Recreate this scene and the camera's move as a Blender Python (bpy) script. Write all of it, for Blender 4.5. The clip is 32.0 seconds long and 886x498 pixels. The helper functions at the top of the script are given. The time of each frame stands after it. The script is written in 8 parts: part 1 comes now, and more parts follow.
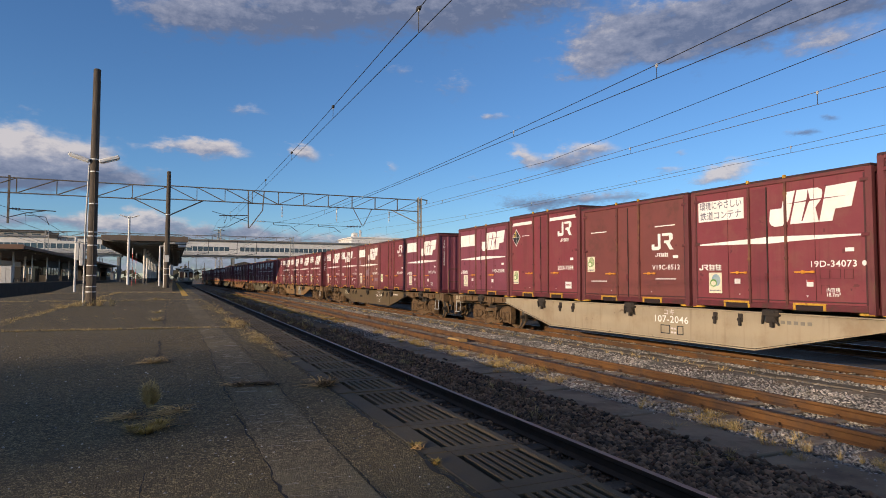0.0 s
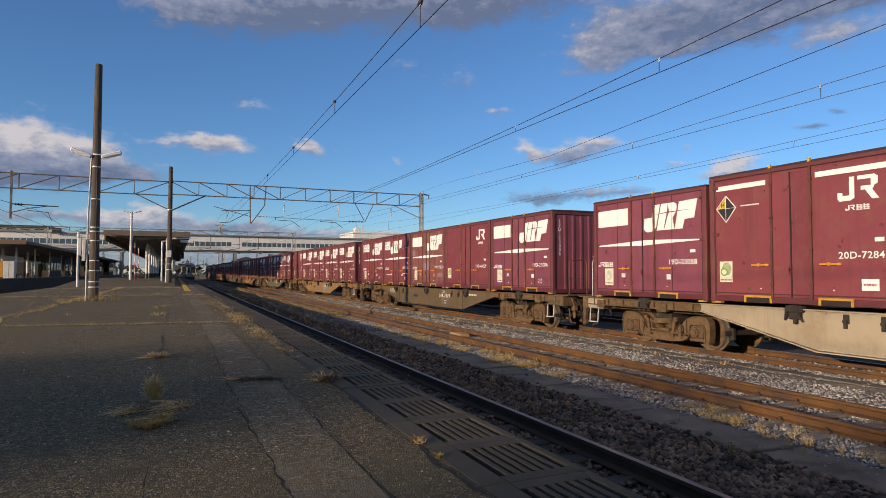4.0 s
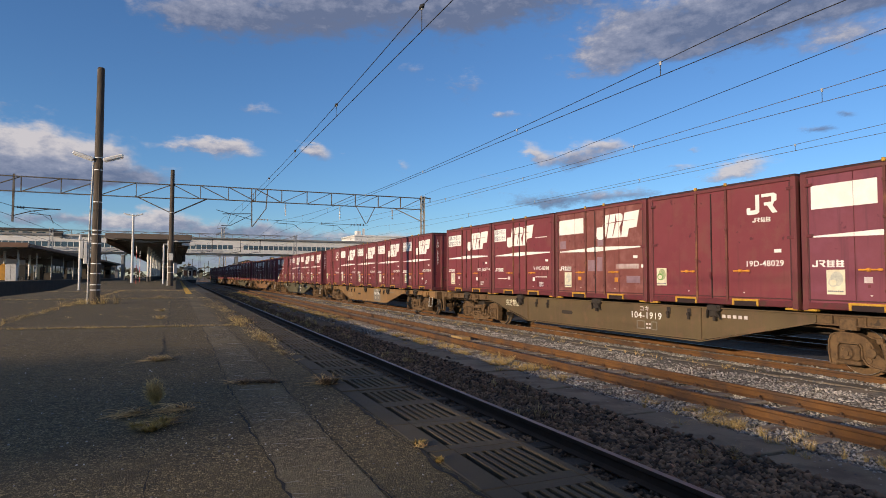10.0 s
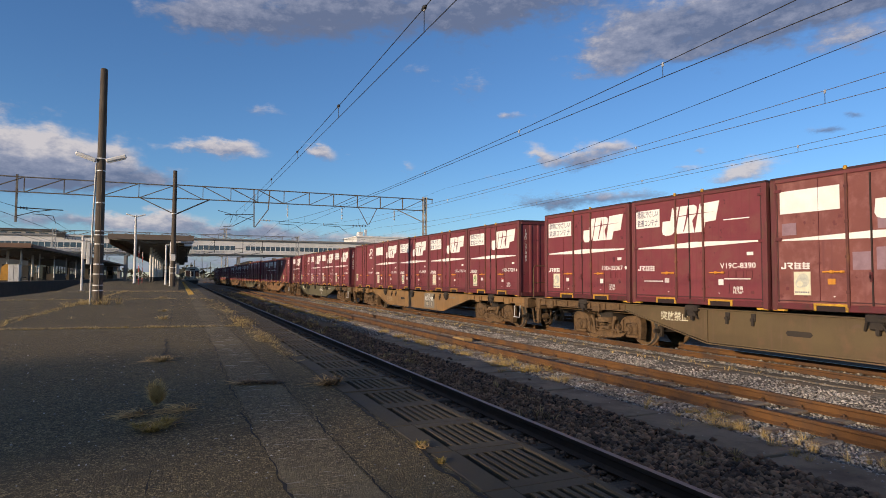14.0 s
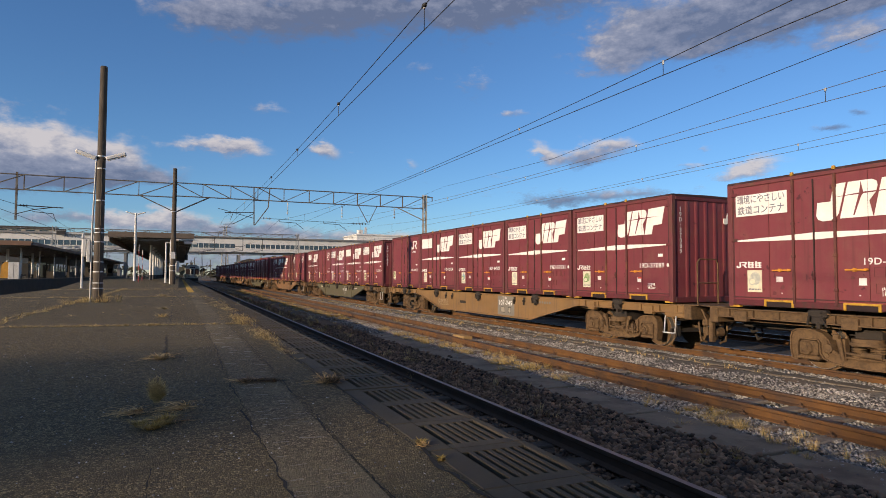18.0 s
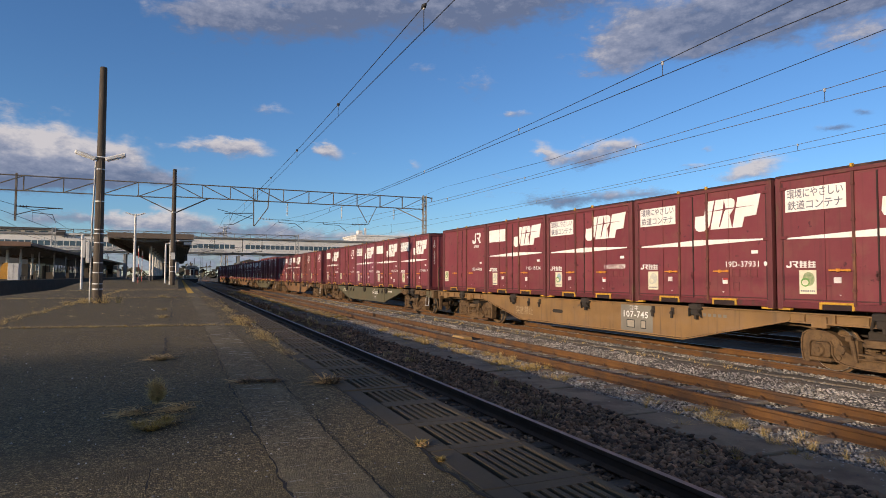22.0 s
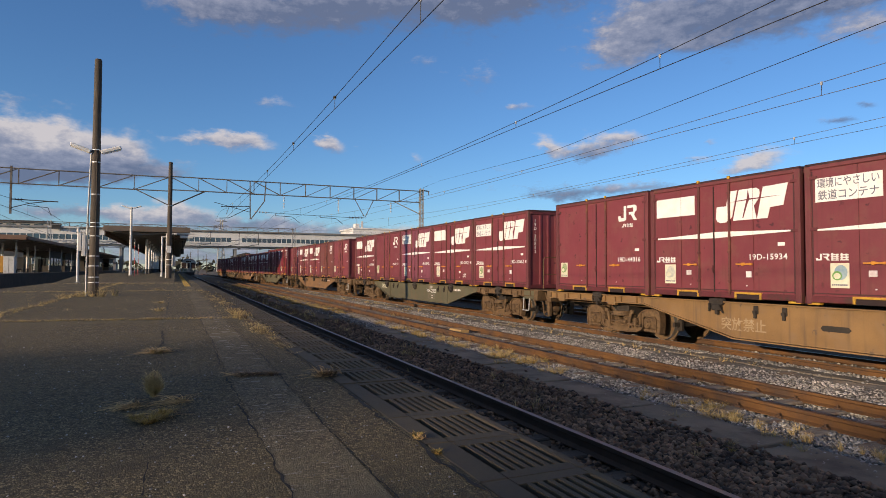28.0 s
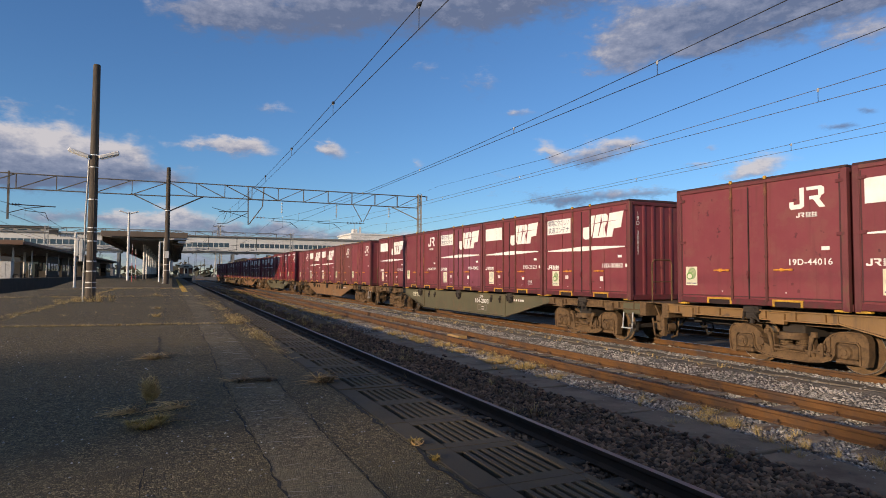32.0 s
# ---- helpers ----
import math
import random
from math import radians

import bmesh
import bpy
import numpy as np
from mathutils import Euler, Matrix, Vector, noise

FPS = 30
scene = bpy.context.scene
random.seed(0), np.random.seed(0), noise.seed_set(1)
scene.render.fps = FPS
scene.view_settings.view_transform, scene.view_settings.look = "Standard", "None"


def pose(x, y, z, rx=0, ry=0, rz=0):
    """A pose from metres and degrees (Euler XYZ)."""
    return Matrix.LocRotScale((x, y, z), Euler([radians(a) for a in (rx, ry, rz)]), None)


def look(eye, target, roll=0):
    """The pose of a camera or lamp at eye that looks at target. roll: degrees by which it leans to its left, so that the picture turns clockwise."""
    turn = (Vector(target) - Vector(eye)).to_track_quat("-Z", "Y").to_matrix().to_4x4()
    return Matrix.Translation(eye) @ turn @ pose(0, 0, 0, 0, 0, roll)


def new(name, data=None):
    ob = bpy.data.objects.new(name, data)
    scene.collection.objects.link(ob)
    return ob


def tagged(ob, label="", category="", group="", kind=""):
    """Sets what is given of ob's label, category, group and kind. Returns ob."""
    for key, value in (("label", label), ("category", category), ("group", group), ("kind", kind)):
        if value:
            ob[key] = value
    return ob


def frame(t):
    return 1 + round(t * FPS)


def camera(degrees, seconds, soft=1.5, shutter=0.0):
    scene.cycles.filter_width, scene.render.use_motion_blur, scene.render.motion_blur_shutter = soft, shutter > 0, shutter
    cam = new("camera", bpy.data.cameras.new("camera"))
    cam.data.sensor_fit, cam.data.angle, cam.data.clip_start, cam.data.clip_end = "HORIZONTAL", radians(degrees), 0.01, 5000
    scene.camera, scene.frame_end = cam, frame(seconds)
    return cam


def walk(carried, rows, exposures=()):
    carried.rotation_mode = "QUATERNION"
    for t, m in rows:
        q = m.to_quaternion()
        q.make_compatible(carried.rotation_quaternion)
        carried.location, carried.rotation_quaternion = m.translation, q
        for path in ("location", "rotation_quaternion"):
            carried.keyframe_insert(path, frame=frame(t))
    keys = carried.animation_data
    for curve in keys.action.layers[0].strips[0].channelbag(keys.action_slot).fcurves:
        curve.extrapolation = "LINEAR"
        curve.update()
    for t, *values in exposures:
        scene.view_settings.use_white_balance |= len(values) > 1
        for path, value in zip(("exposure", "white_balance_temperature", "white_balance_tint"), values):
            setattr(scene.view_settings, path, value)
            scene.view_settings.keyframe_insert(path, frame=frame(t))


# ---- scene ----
# The camera stands on the platform; z = 0 is the top of the rails and y runs along the tracks.
EYE = Vector((0.0, 0.0, 1.686))
cam = camera(72.41, 32.0, soft=0.9)


def sight(yaw, pitch, roll):
    a, b = radians(yaw), radians(pitch)
    way = Vector((math.sin(a) * math.cos(b), math.cos(a) * math.cos(b), math.sin(b)))
    return look(EYE, EYE + way, roll)


SIGHT = [
    (0, 24.00, 2.79, 0.11), (0.5, 24.00, 2.75, 0.16), (1, 23.96, 2.74, 0.14), (1.5, 23.92, 2.65, 0.12), (2, 23.92, 2.53, 0.12),
    (2.5, 23.90, 2.23, 0.10), (3, 23.85, 2.17, 0.08), (3.5, 23.83, 2.33, 0.06), (5.5, 23.80, 2.22, 0.10), (6, 23.71, 2.39, 0.09),
    (6.5, 23.73, 2.56, 0.09), (7, 23.77, 2.57, 0.12), (7.5, 23.84, 2.54, 0.19), (8, 23.78, 2.53, 0.19), (8.5, 23.72, 2.54, 0.21),
    (9, 23.68, 2.61, 0.18), (9.5, 23.67, 2.71, 0.10), (10, 23.70, 2.62, 0.12), (10.5, 23.66, 2.50, 0.12), (11, 23.60, 2.58, 0.13),
    (11.5, 23.58, 2.77, 0.20), (12, 23.55, 2.86, 0.21), (12.5, 23.58, 2.71, 0.22), (13, 23.58, 2.70, 0.22), (13.5, 23.55, 2.62, 0.21),
    (14, 23.51, 2.72, 0.21), (14.5, 23.47, 2.77, 0.23), (16.5, 23.51, 2.78, 0.21), (17, 23.49, 2.87, 0.24), (17.5, 23.51, 2.63, 0.24),
    (18, 23.51, 2.53, 0.25), (18.5, 23.51, 2.59, 0.23), (19, 23.50, 2.68, 0.30), (19.5, 23.53, 2.57, 0.30), (20, 23.57, 2.48, 0.29),
    (20.5, 23.54, 2.44, 0.26), (21, 23.52, 2.41, 0.20), (21.5, 23.50, 2.50, 0.21), (22, 23.54, 2.59, 0.21), (22.5, 23.57, 2.49, 0.24),
    (23, 23.59, 2.65, 0.27), (23.5, 23.59, 2.86, 0.27), (24, 23.65, 2.85, 0.32), (24.5, 23.66, 2.74, 0.29), (25, 23.72, 2.42, 0.30),
    (25.5, 23.73, 2.42, 0.29), (27.5, 23.83, 1.83, 0.17), (28, 23.83, 1.95, 0.20), (28.5, 23.83, 2.12, 0.18), (29, 23.87, 2.35, 0.21),
    (29.5, 23.93, 2.36, 0.24), (30, 24.00, 2.27, 0.23), (30.5, 24.00, 2.16, 0.23), (31, 23.96, 2.35, 0.27), (31.5, 23.98, 2.48, 0.25),
    (32, 24.02, 2.48, 0.26)]
walk(cam, [(t, sight(a, b, c)) for t, a, b, c in SIGHT], [(0, 0.0, 6900, 16), (32, 0.0, 6900, 16)])

# ---- light: a low evening sun across the tracks, and the sky ----
SUN_ELEVATION, SUN_AZIMUTH = 11.0, -110.0      # degrees; azimuth clockwise from +y
world = bpy.data.worlds.new("sky")
scene.world = world
world.use_nodes = True
wn, wl = world.node_tree.nodes, world.node_tree.links
sky = wn.new("ShaderNodeTexSky")
sky.sky_type, sky.sun_disc = "NISHITA", False
sky.sun_elevation, sky.sun_rotation = radians(SUN_ELEVATION), radians(SUN_AZIMUTH)
sky.air_density, sky.dust_density, sky.ozone_density = 1.0, 0.0, 5.7
wl.new(sky.outputs[0], wn["Background"].inputs[0])
wn["Background"].inputs[1].default_value = 0.167
sun = new("sun", bpy.data.lights.new("sun", "SUN"))
sun.data.energy, sun.data.angle, sun.data.color = 5.2, radians(0.6), (1.0, 0.83, 0.61)
sa, se = radians(SUN_AZIMUTH), radians(SUN_ELEVATION)
SUN_WAY = Vector((math.sin(sa) * math.cos(se), math.cos(sa) * math.cos(se), math.sin(se)))
sun.matrix_world = look(SUN_WAY * 100, (0, 0, 0))


# ---- materials ----
def surface(name, col, col2=None, rough=0.7, metal=0.0, scale=2.0, fine=40.0, bump=0.15, spread=0.0, dirt=None, dirt_scale=1.2, dirt_amount=0.45,
            rough2=None, stretch=(1, 1, 1), bump_size=0.01, vary=0.0, scuff=None, streak=None):
    """A worn surface: two colours mixed by a coarse and a fine noise, patches of dirt, fine relief; spread varies it from thing to thing."""
    m = bpy.data.materials.new(name)
    m.use_nodes = True
    n, l = m.node_tree.nodes, m.node_tree.links
    b = n["Principled BSDF"]
    b.inputs["Metallic"].default_value = metal
    tc = n.new("ShaderNodeTexCoord")
    info = n.new("ShaderNodeObjectInfo")
    mp = n.new("ShaderNodeMapping")
    mp.inputs["Scale"].default_value = stretch
    l.new(tc.outputs["Object"], mp.inputs["Vector"])
    shift = n.new("ShaderNodeVectorMath")
    shift.operation = "MULTIPLY_ADD"
    shift.inputs[1].default_value = (17.0 if spread or vary else 0.0,) * 3
    l.new(info.outputs["Random"], shift.inputs[0])
    l.new(mp.outputs[0], shift.inputs[2])

    def noise_at(sc, detail, rgh=0.55):
        t = n.new("ShaderNodeTexNoise")
        t.inputs["Scale"].default_value, t.inputs["Detail"].default_value, t.inputs["Roughness"].default_value = sc, detail, rgh
        l.new(shift.outputs[0], t.inputs["Vector"])
        return t.outputs["Fac"]

    def ramp(v, a, c):
        r = n.new("ShaderNodeMapRange")
        r.interpolation_type = "SMOOTHSTEP"
        r.inputs[1].default_value, r.inputs[2].default_value = a, c
        l.new(v, r.inputs[0])
        return r.outputs[0]

    def mix(f, a, c):
        x = n.new("ShaderNodeMix")
        x.data_type = "RGBA"
        for sock, v in ((x.inputs[0], f), (x.inputs[6], a), (x.inputs[7], c)):
            if isinstance(v, (tuple, float)):
                sock.default_value = (*v, 1) if isinstance(v, tuple) else v
            else:
                l.new(v, sock)
        return x.outputs[2]

    coarse, grain = noise_at(scale, 6), noise_at(fine, 4, 0.7)
    mid = n.new("ShaderNodeMath")
    mid.operation = "MULTIPLY_ADD"
    mid.inputs[1].default_value = 0.45
    l.new(grain, mid.inputs[0])
    l.new(coarse, mid.inputs[2])
    out = mix(ramp(mid.outputs[0], 0.45, 1.0), col, col2 or tuple(c * 0.7 for c in col))
    if dirt:
        d = ramp(noise_at(dirt_scale, 8, 0.65), 1 - dirt_amount - 0.12, 1 - dirt_amount + 0.12)
        out = mix(d, out, dirt)
    if scuff:
        out = mix(ramp(noise_at(4.2, 7, 0.6), 0.64, 0.70), out, scuff)
    if streak:
        run = n.new("ShaderNodeMapping")
        run.inputs["Scale"].default_value = (1.0, 7.0, 0.35)
        l.new(shift.outputs[0], run.inputs["Vector"])
        t = n.new("ShaderNodeTexNoise")
        t.inputs["Scale"].default_value, t.inputs["Detail"].default_value = 1.6, 5
        l.new(run.outputs[0], t.inputs["Vector"])
        out = mix(ramp(t.outputs["Fac"], 0.52, 0.78), out, streak)
    if spread:
        hs = n.new("ShaderNodeHueSaturation")
        mr = n.new("ShaderNodeMapRange")
        mr.inputs[3].default_value, mr.inputs[4].default_value = 1 - spread, 1 + spread
        l.new(info.outputs["Random"], mr.inputs[0])
        l.new(mr.outputs[0], hs.inputs["Value"])
        l.new(out, hs.inputs["Color"])
        out = hs.outputs[0]
    l.new(out, b.inputs["Base Color"])
    rr = n.new("ShaderNodeMapRange")
    rr.inputs[3].default_value, rr.inputs[4].default_value = rough, rough if rough2 is None else rough2
    l.new(coarse, rr.inputs[0])
    l.new(rr.outputs[0], b.inputs["Roughness"])
    if bump:
        bp = n.new("ShaderNodeBump")
        bp.inputs["Strength"].default_value, bp.inputs["Distance"].default_value = bump, bump_size
        l.new(mid.outputs[0], bp.inputs["Height"])
        l.new(bp.outputs[0], b.inputs["Normal"])
    return m


def glass_pane(name, tint, rough=0.05):
    m = surface(name, tint, tuple(c * 0.6 for c in tint), rough=rough, scale=0.4, bump=0.02)
    m.node_tree.nodes["Principled BSDF"].inputs["Specular IOR Level"].default_value = 0.9
    return m


MAROON = (0.180, 0.036, 0.042)
RUST = (0.16, 0.062, 0.022)
paint_maroon = surface("maroon_paint", MAROON, (0.160, 0.027, 0.036), 0.5, scale=1.6, fine=60, bump=0.06, spread=0.13, dirt=(0.175, 0.05, 0.045), dirt_scale=2.6, dirt_amount=0.42, rough2=0.7, scuff=(0.072, 0.013, 0.017), streak=(0.135, 0.030, 0.032))
paint_faded = surface("faded_maroon_paint", (0.195, 0.064, 0.050), (0.165, 0.048, 0.041), 0.6, scale=2.2, fine=50, bump=0.08, spread=0.08, dirt=(0.25, 0.10, 0.085), dirt_scale=3.0, dirt_amount=0.44, scuff=(0.13, 0.03, 0.03), streak=(0.16, 0.05, 0.045))
paint_plum = surface("plum_paint", (0.195, 0.050, 0.068), (0.165, 0.040, 0.058), 0.55, scale=2.0, fine=60, bump=0.06, spread=0.08, dirt=(0.2, 0.055, 0.08), dirt_scale=2.6, dirt_amount=0.42, scuff=(0.11, 0.02, 0.036), streak=(0.13, 0.035, 0.05))
paint_brown = surface("brown_red_paint", (0.178, 0.051, 0.042), (0.150, 0.043, 0.036), 0.55, scale=1.8, fine=60, bump=0.06, spread=0.06, dirt=(0.12, 0.04, 0.03), dirt_scale=2.4, dirt_amount=0.4)
paint_red = surface("bright_red_paint", (0.20, 0.018, 0.026), (0.16, 0.016, 0.022), 0.45, scale=1.8, fine=60, bump=0.05, spread=0.06)
paint_dark = surface("fresh_dark_maroon_paint", (0.150, 0.020, 0.026), (0.125, 0.017, 0.022), 0.8, scale=3, fine=60, bump=0.05)
rail_maroon = surface("dark_top_rail", (0.062, 0.016, 0.018), (0.045, 0.014, 0.014), 0.6, scale=5, fine=60, bump=0.1, dirt=(0.07, 0.035, 0.022), dirt_scale=5, dirt_amount=0.4)
patch_pale = surface("faded_stencil", (0.36, 0.265, 0.155), (0.28, 0.19, 0.10), 0.7, scale=9, bump=0.03)
frame_maroon = surface("frame_maroon", (0.125, 0.022, 0.026), (0.095, 0.018, 0.02), 0.6, scale=5, fine=60, bump=0.1, spread=0.1, dirt=(0.06, 0.03, 0.02), dirt_scale=5, dirt_amount=0.4)
rib_rust = surface("rusty_maroon_rib", (0.115, 0.034, 0.026), (0.085, 0.022, 0.020), 0.65, scale=7, fine=60, bump=0.15, spread=0.1, dirt=(0.23, 0.11, 0.04), dirt_scale=2.6, dirt_amount=0.38, stretch=(1, 1, 0.5))
post_dark = surface("grimy_corner_post", (0.142, 0.032, 0.036), (0.108, 0.025, 0.027), 0.7, scale=5, fine=60, bump=0.12, spread=0.12, dirt=(0.10, 0.055, 0.03), dirt_scale=4, dirt_amount=0.38, stretch=(1, 1, 0.4))
roof_rim = surface("blackened_roof", (0.050, 0.016, 0.016), (0.028, 0.012, 0.012), 0.75, scale=4, fine=60, bump=0.15, spread=0.1, dirt=(0.11, 0.055, 0.028), dirt_scale=3, dirt_amount=0.36)
seal_dark = surface("dark_seam", (0.03, 0.014, 0.012), None, 0.8, scale=6, bump=0.1)
paint_white = surface("white_marking", (0.80, 0.79, 0.74), (0.70, 0.68, 0.63), 0.5, scale=4, fine=50, bump=0.03, vary=1)
paint_white_worn = surface("worn_white_marking", (0.72, 0.70, 0.66), (0.5, 0.40, 0.38), 0.6, scale=6, fine=40, bump=0.04, vary=1)
paint_yellow = surface("yellow_paint", (0.60, 0.34, 0.03), (0.42, 0.22, 0.03), 0.55, scale=9, fine=60, bump=0.1, vary=1, dirt=(0.12, 0.06, 0.03), dirt_scale=8, dirt_amount=0.36)
paint_orange = surface("orange_handle", (0.68, 0.29, 0.03), (0.46, 0.18, 0.02), 0.5, scale=9, bump=0.1, vary=1)
sticker_cream = surface("cream_sticker", (0.70, 0.67, 0.50), (0.58, 0.53, 0.37), 0.6, scale=10, fine=60, bump=0.03, vary=1)
sticker_green = surface("green_print", (0.16, 0.25, 0.11), (0.42, 0.42, 0.24), 0.6, scale=22, bump=0.03, vary=1)
print_globe = surface("blue_grey_print", (0.20, 0.31, 0.38), (0.34, 0.42, 0.42), 0.6, scale=14, bump=0.02, vary=1)
print_leaf = surface("leaf_green_print", (0.10, 0.26, 0.05), (0.16, 0.32, 0.09), 0.6, scale=14, bump=0.02, vary=1)
print_faded = surface("faded_grey_print", (0.58, 0.56, 0.45), (0.38, 0.39, 0.34), 0.6, scale=18, bump=0.02, vary=1)
sticker_red = surface("red_print", (0.5, 0.06, 0.05), None, 0.6, scale=12, bump=0.02)
print_grey = surface("grey_print", (0.10, 0.098, 0.135), (0.17, 0.165, 0.19), 0.6, scale=9, bump=0.02, vary=1)
print_black = surface("black_print", (0.02, 0.02, 0.02), None, 0.6, scale=9, bump=0.02)
print_yellow = surface("yellow_print", (0.75, 0.55, 0.03), None, 0.5, scale=9, bump=0.02)
patch_blue = surface("paler_paint_patch", (0.26, 0.17, 0.20), (0.2, 0.12, 0.14), 0.65, scale=7, bump=0.04, vary=1)
WAGON_PAINT = {
    "cream": surface("cream_wagon_paint", (0.355, 0.29, 0.195), (0.31, 0.25, 0.165), 0.6, scale=1.5, bump=0.08, dirt=(0.26, 0.19, 0.115), dirt_scale=1.6, dirt_amount=0.40, scuff=(0.20, 0.145, 0.09), streak=(0.27, 0.205, 0.13)),
    "olive": surface("olive_brown_wagon_paint", (0.115, 0.080, 0.035), (0.09, 0.06, 0.027), 0.6, scale=1.5, bump=0.08, dirt=(0.14, 0.08, 0.04), dirt_scale=2.2, dirt_amount=0.4, scuff=(0.11, 0.07, 0.04), streak=(0.12, 0.075, 0.04)),
    "ochre": surface("ochre_wagon_paint", (0.255, 0.142, 0.050), (0.19, 0.105, 0.038), 0.6, scale=1.5, bump=0.08, dirt=(0.22, 0.13, 0.06), dirt_scale=2.2, dirt_amount=0.44, scuff=(0.11, 0.07, 0.04), streak=(0.12, 0.075, 0.04)),
    "green": surface("olive_green_wagon_paint", (0.105, 0.095, 0.052), (0.085, 0.075, 0.04), 0.6, scale=1.5, bump=0.08, dirt=(0.13, 0.09, 0.05), dirt_scale=2.2, dirt_amount=0.4, scuff=(0.11, 0.07, 0.04), streak=(0.12, 0.075, 0.04)),
    "brown": surface("brown_wagon_paint", (0.24, 0.125, 0.05), (0.18, 0.09, 0.035), 0.65, scale=1.5, bump=0.08, dirt=(0.13, 0.075, 0.04), dirt_scale=2.2, dirt_amount=0.42, scuff=(0.11, 0.07, 0.04), streak=(0.12, 0.075, 0.04))}
patch_grey = surface("grey_stencil_patch", (0.21, 0.19, 0.15), (0.17, 0.15, 0.12), 0.7, scale=4, bump=0.05)
patch_stencil = surface("pale_stencil_fill", (0.36, 0.31, 0.24), (0.28, 0.24, 0.18), 0.7, scale=5, bump=0.03)
bogie_brown = surface("brake_dust_brown", (0.150, 0.088, 0.038), (0.082, 0.046, 0.020), 0.85, scale=7, fine=50, bump=0.4, bump_size=0.012, dirt=(0.070, 0.040, 0.018), dirt_scale=14, dirt_amount=0.40, vary=1, scuff=(0.05, 0.032, 0.018))
bogie_dark = surface("dark_underframe", (0.036, 0.026, 0.018), (0.021, 0.016, 0.012), 0.85, scale=6, bump=0.25, vary=1)
steel_bright = surface("polished_tread", (0.75, 0.72, 0.68), (0.6, 0.57, 0.53), 0.38, 0.9, scale=12, bump=0.02)
rust_rail = surface("rusty_rail", (0.150, 0.066, 0.0155), (0.090, 0.038, 0.010), 0.85, scale=2.2, fine=60, bump=0.4, dirt=(0.065, 0.034, 0.018), dirt_scale=1.7, dirt_amount=0.46, scuff=(0.05, 0.03, 0.018))
rust_head = surface("rusty_rail_head", (0.120, 0.056, 0.017), (0.075, 0.036, 0.012), 0.8, scale=3, fine=60, bump=0.2, dirt=(0.15, 0.07, 0.027), dirt_scale=2.2, dirt_amount=0.4)
rail_dark = surface("dark_rail_side", (0.060, 0.034, 0.018), (0.034, 0.020, 0.011), 0.8, scale=4, fine=60, bump=0.2)
rail_shine = surface("worn_rail_head", (0.30, 0.24, 0.19), (0.2, 0.15, 0.11), 0.45, 0.6, scale=5, bump=0.03, stretch=(1, 0.05, 1))
steel_galv = surface("galvanised_steel", (0.42, 0.42, 0.40), (0.33, 0.32, 0.30), 0.55, 0.3, scale=5, bump=0.06, dirt=(0.24, 0.19, 0.14), dirt_scale=3, dirt_amount=0.35)
steel_grey = surface("grey_painted_steel", (0.26, 0.26, 0.25), (0.2, 0.19, 0.18), 0.6, 0.2, scale=5, bump=0.06)
steel_dark = surface("dark_steel", (0.05, 0.048, 0.045), None, 0.6, 0.3, scale=6, bump=0.08)
gantry_pale = surface("pale_gantry_post", (0.40, 0.37, 0.31), (0.30, 0.27, 0.22), 0.6, 0.1, scale=3, bump=0.06, dirt=(0.2, 0.15, 0.1), dirt_scale=2.5, dirt_amount=0.35)
gantry_steel = surface("weathered_gantry_steel", (0.17, 0.155, 0.135), (0.11, 0.10, 0.088), 0.65, 0.2, scale=2, bump=0.08, dirt=(0.09, 0.065, 0.045), dirt_scale=1.5, dirt_amount=0.42)
wire_grey = surface("weathered_wire", (0.13, 0.115, 0.10), None, 0.6, 0.3, scale=6, bump=0)
wire_dark = surface("dark_wire", (0.03, 0.028, 0.026), None, 0.6, 0.3, scale=6, bump=0)
porcelain = surface("porcelain", (0.62, 0.60, 0.57), None, 0.25, scale=9, bump=0)
porcelain_brown = surface("brown_porcelain", (0.07, 0.04, 0.03), None, 0.25, scale=9, bump=0)
pole_concrete = surface("weathered_dark_concrete", (0.080, 0.062, 0.046), (0.052, 0.041, 0.031), 0.9, scale=2, fine=60, bump=0.25, stretch=(3, 3, 0.4), dirt=(0.11, 0.09, 0.07), dirt_scale=2.5, dirt_amount=0.42)
paint_white_post = surface("white_post_paint", (0.62, 0.61, 0.58), (0.5, 0.48, 0.44), 0.5, scale=4, bump=0.05, dirt=(0.3, 0.25, 0.2), dirt_scale=5, dirt_amount=0.34)


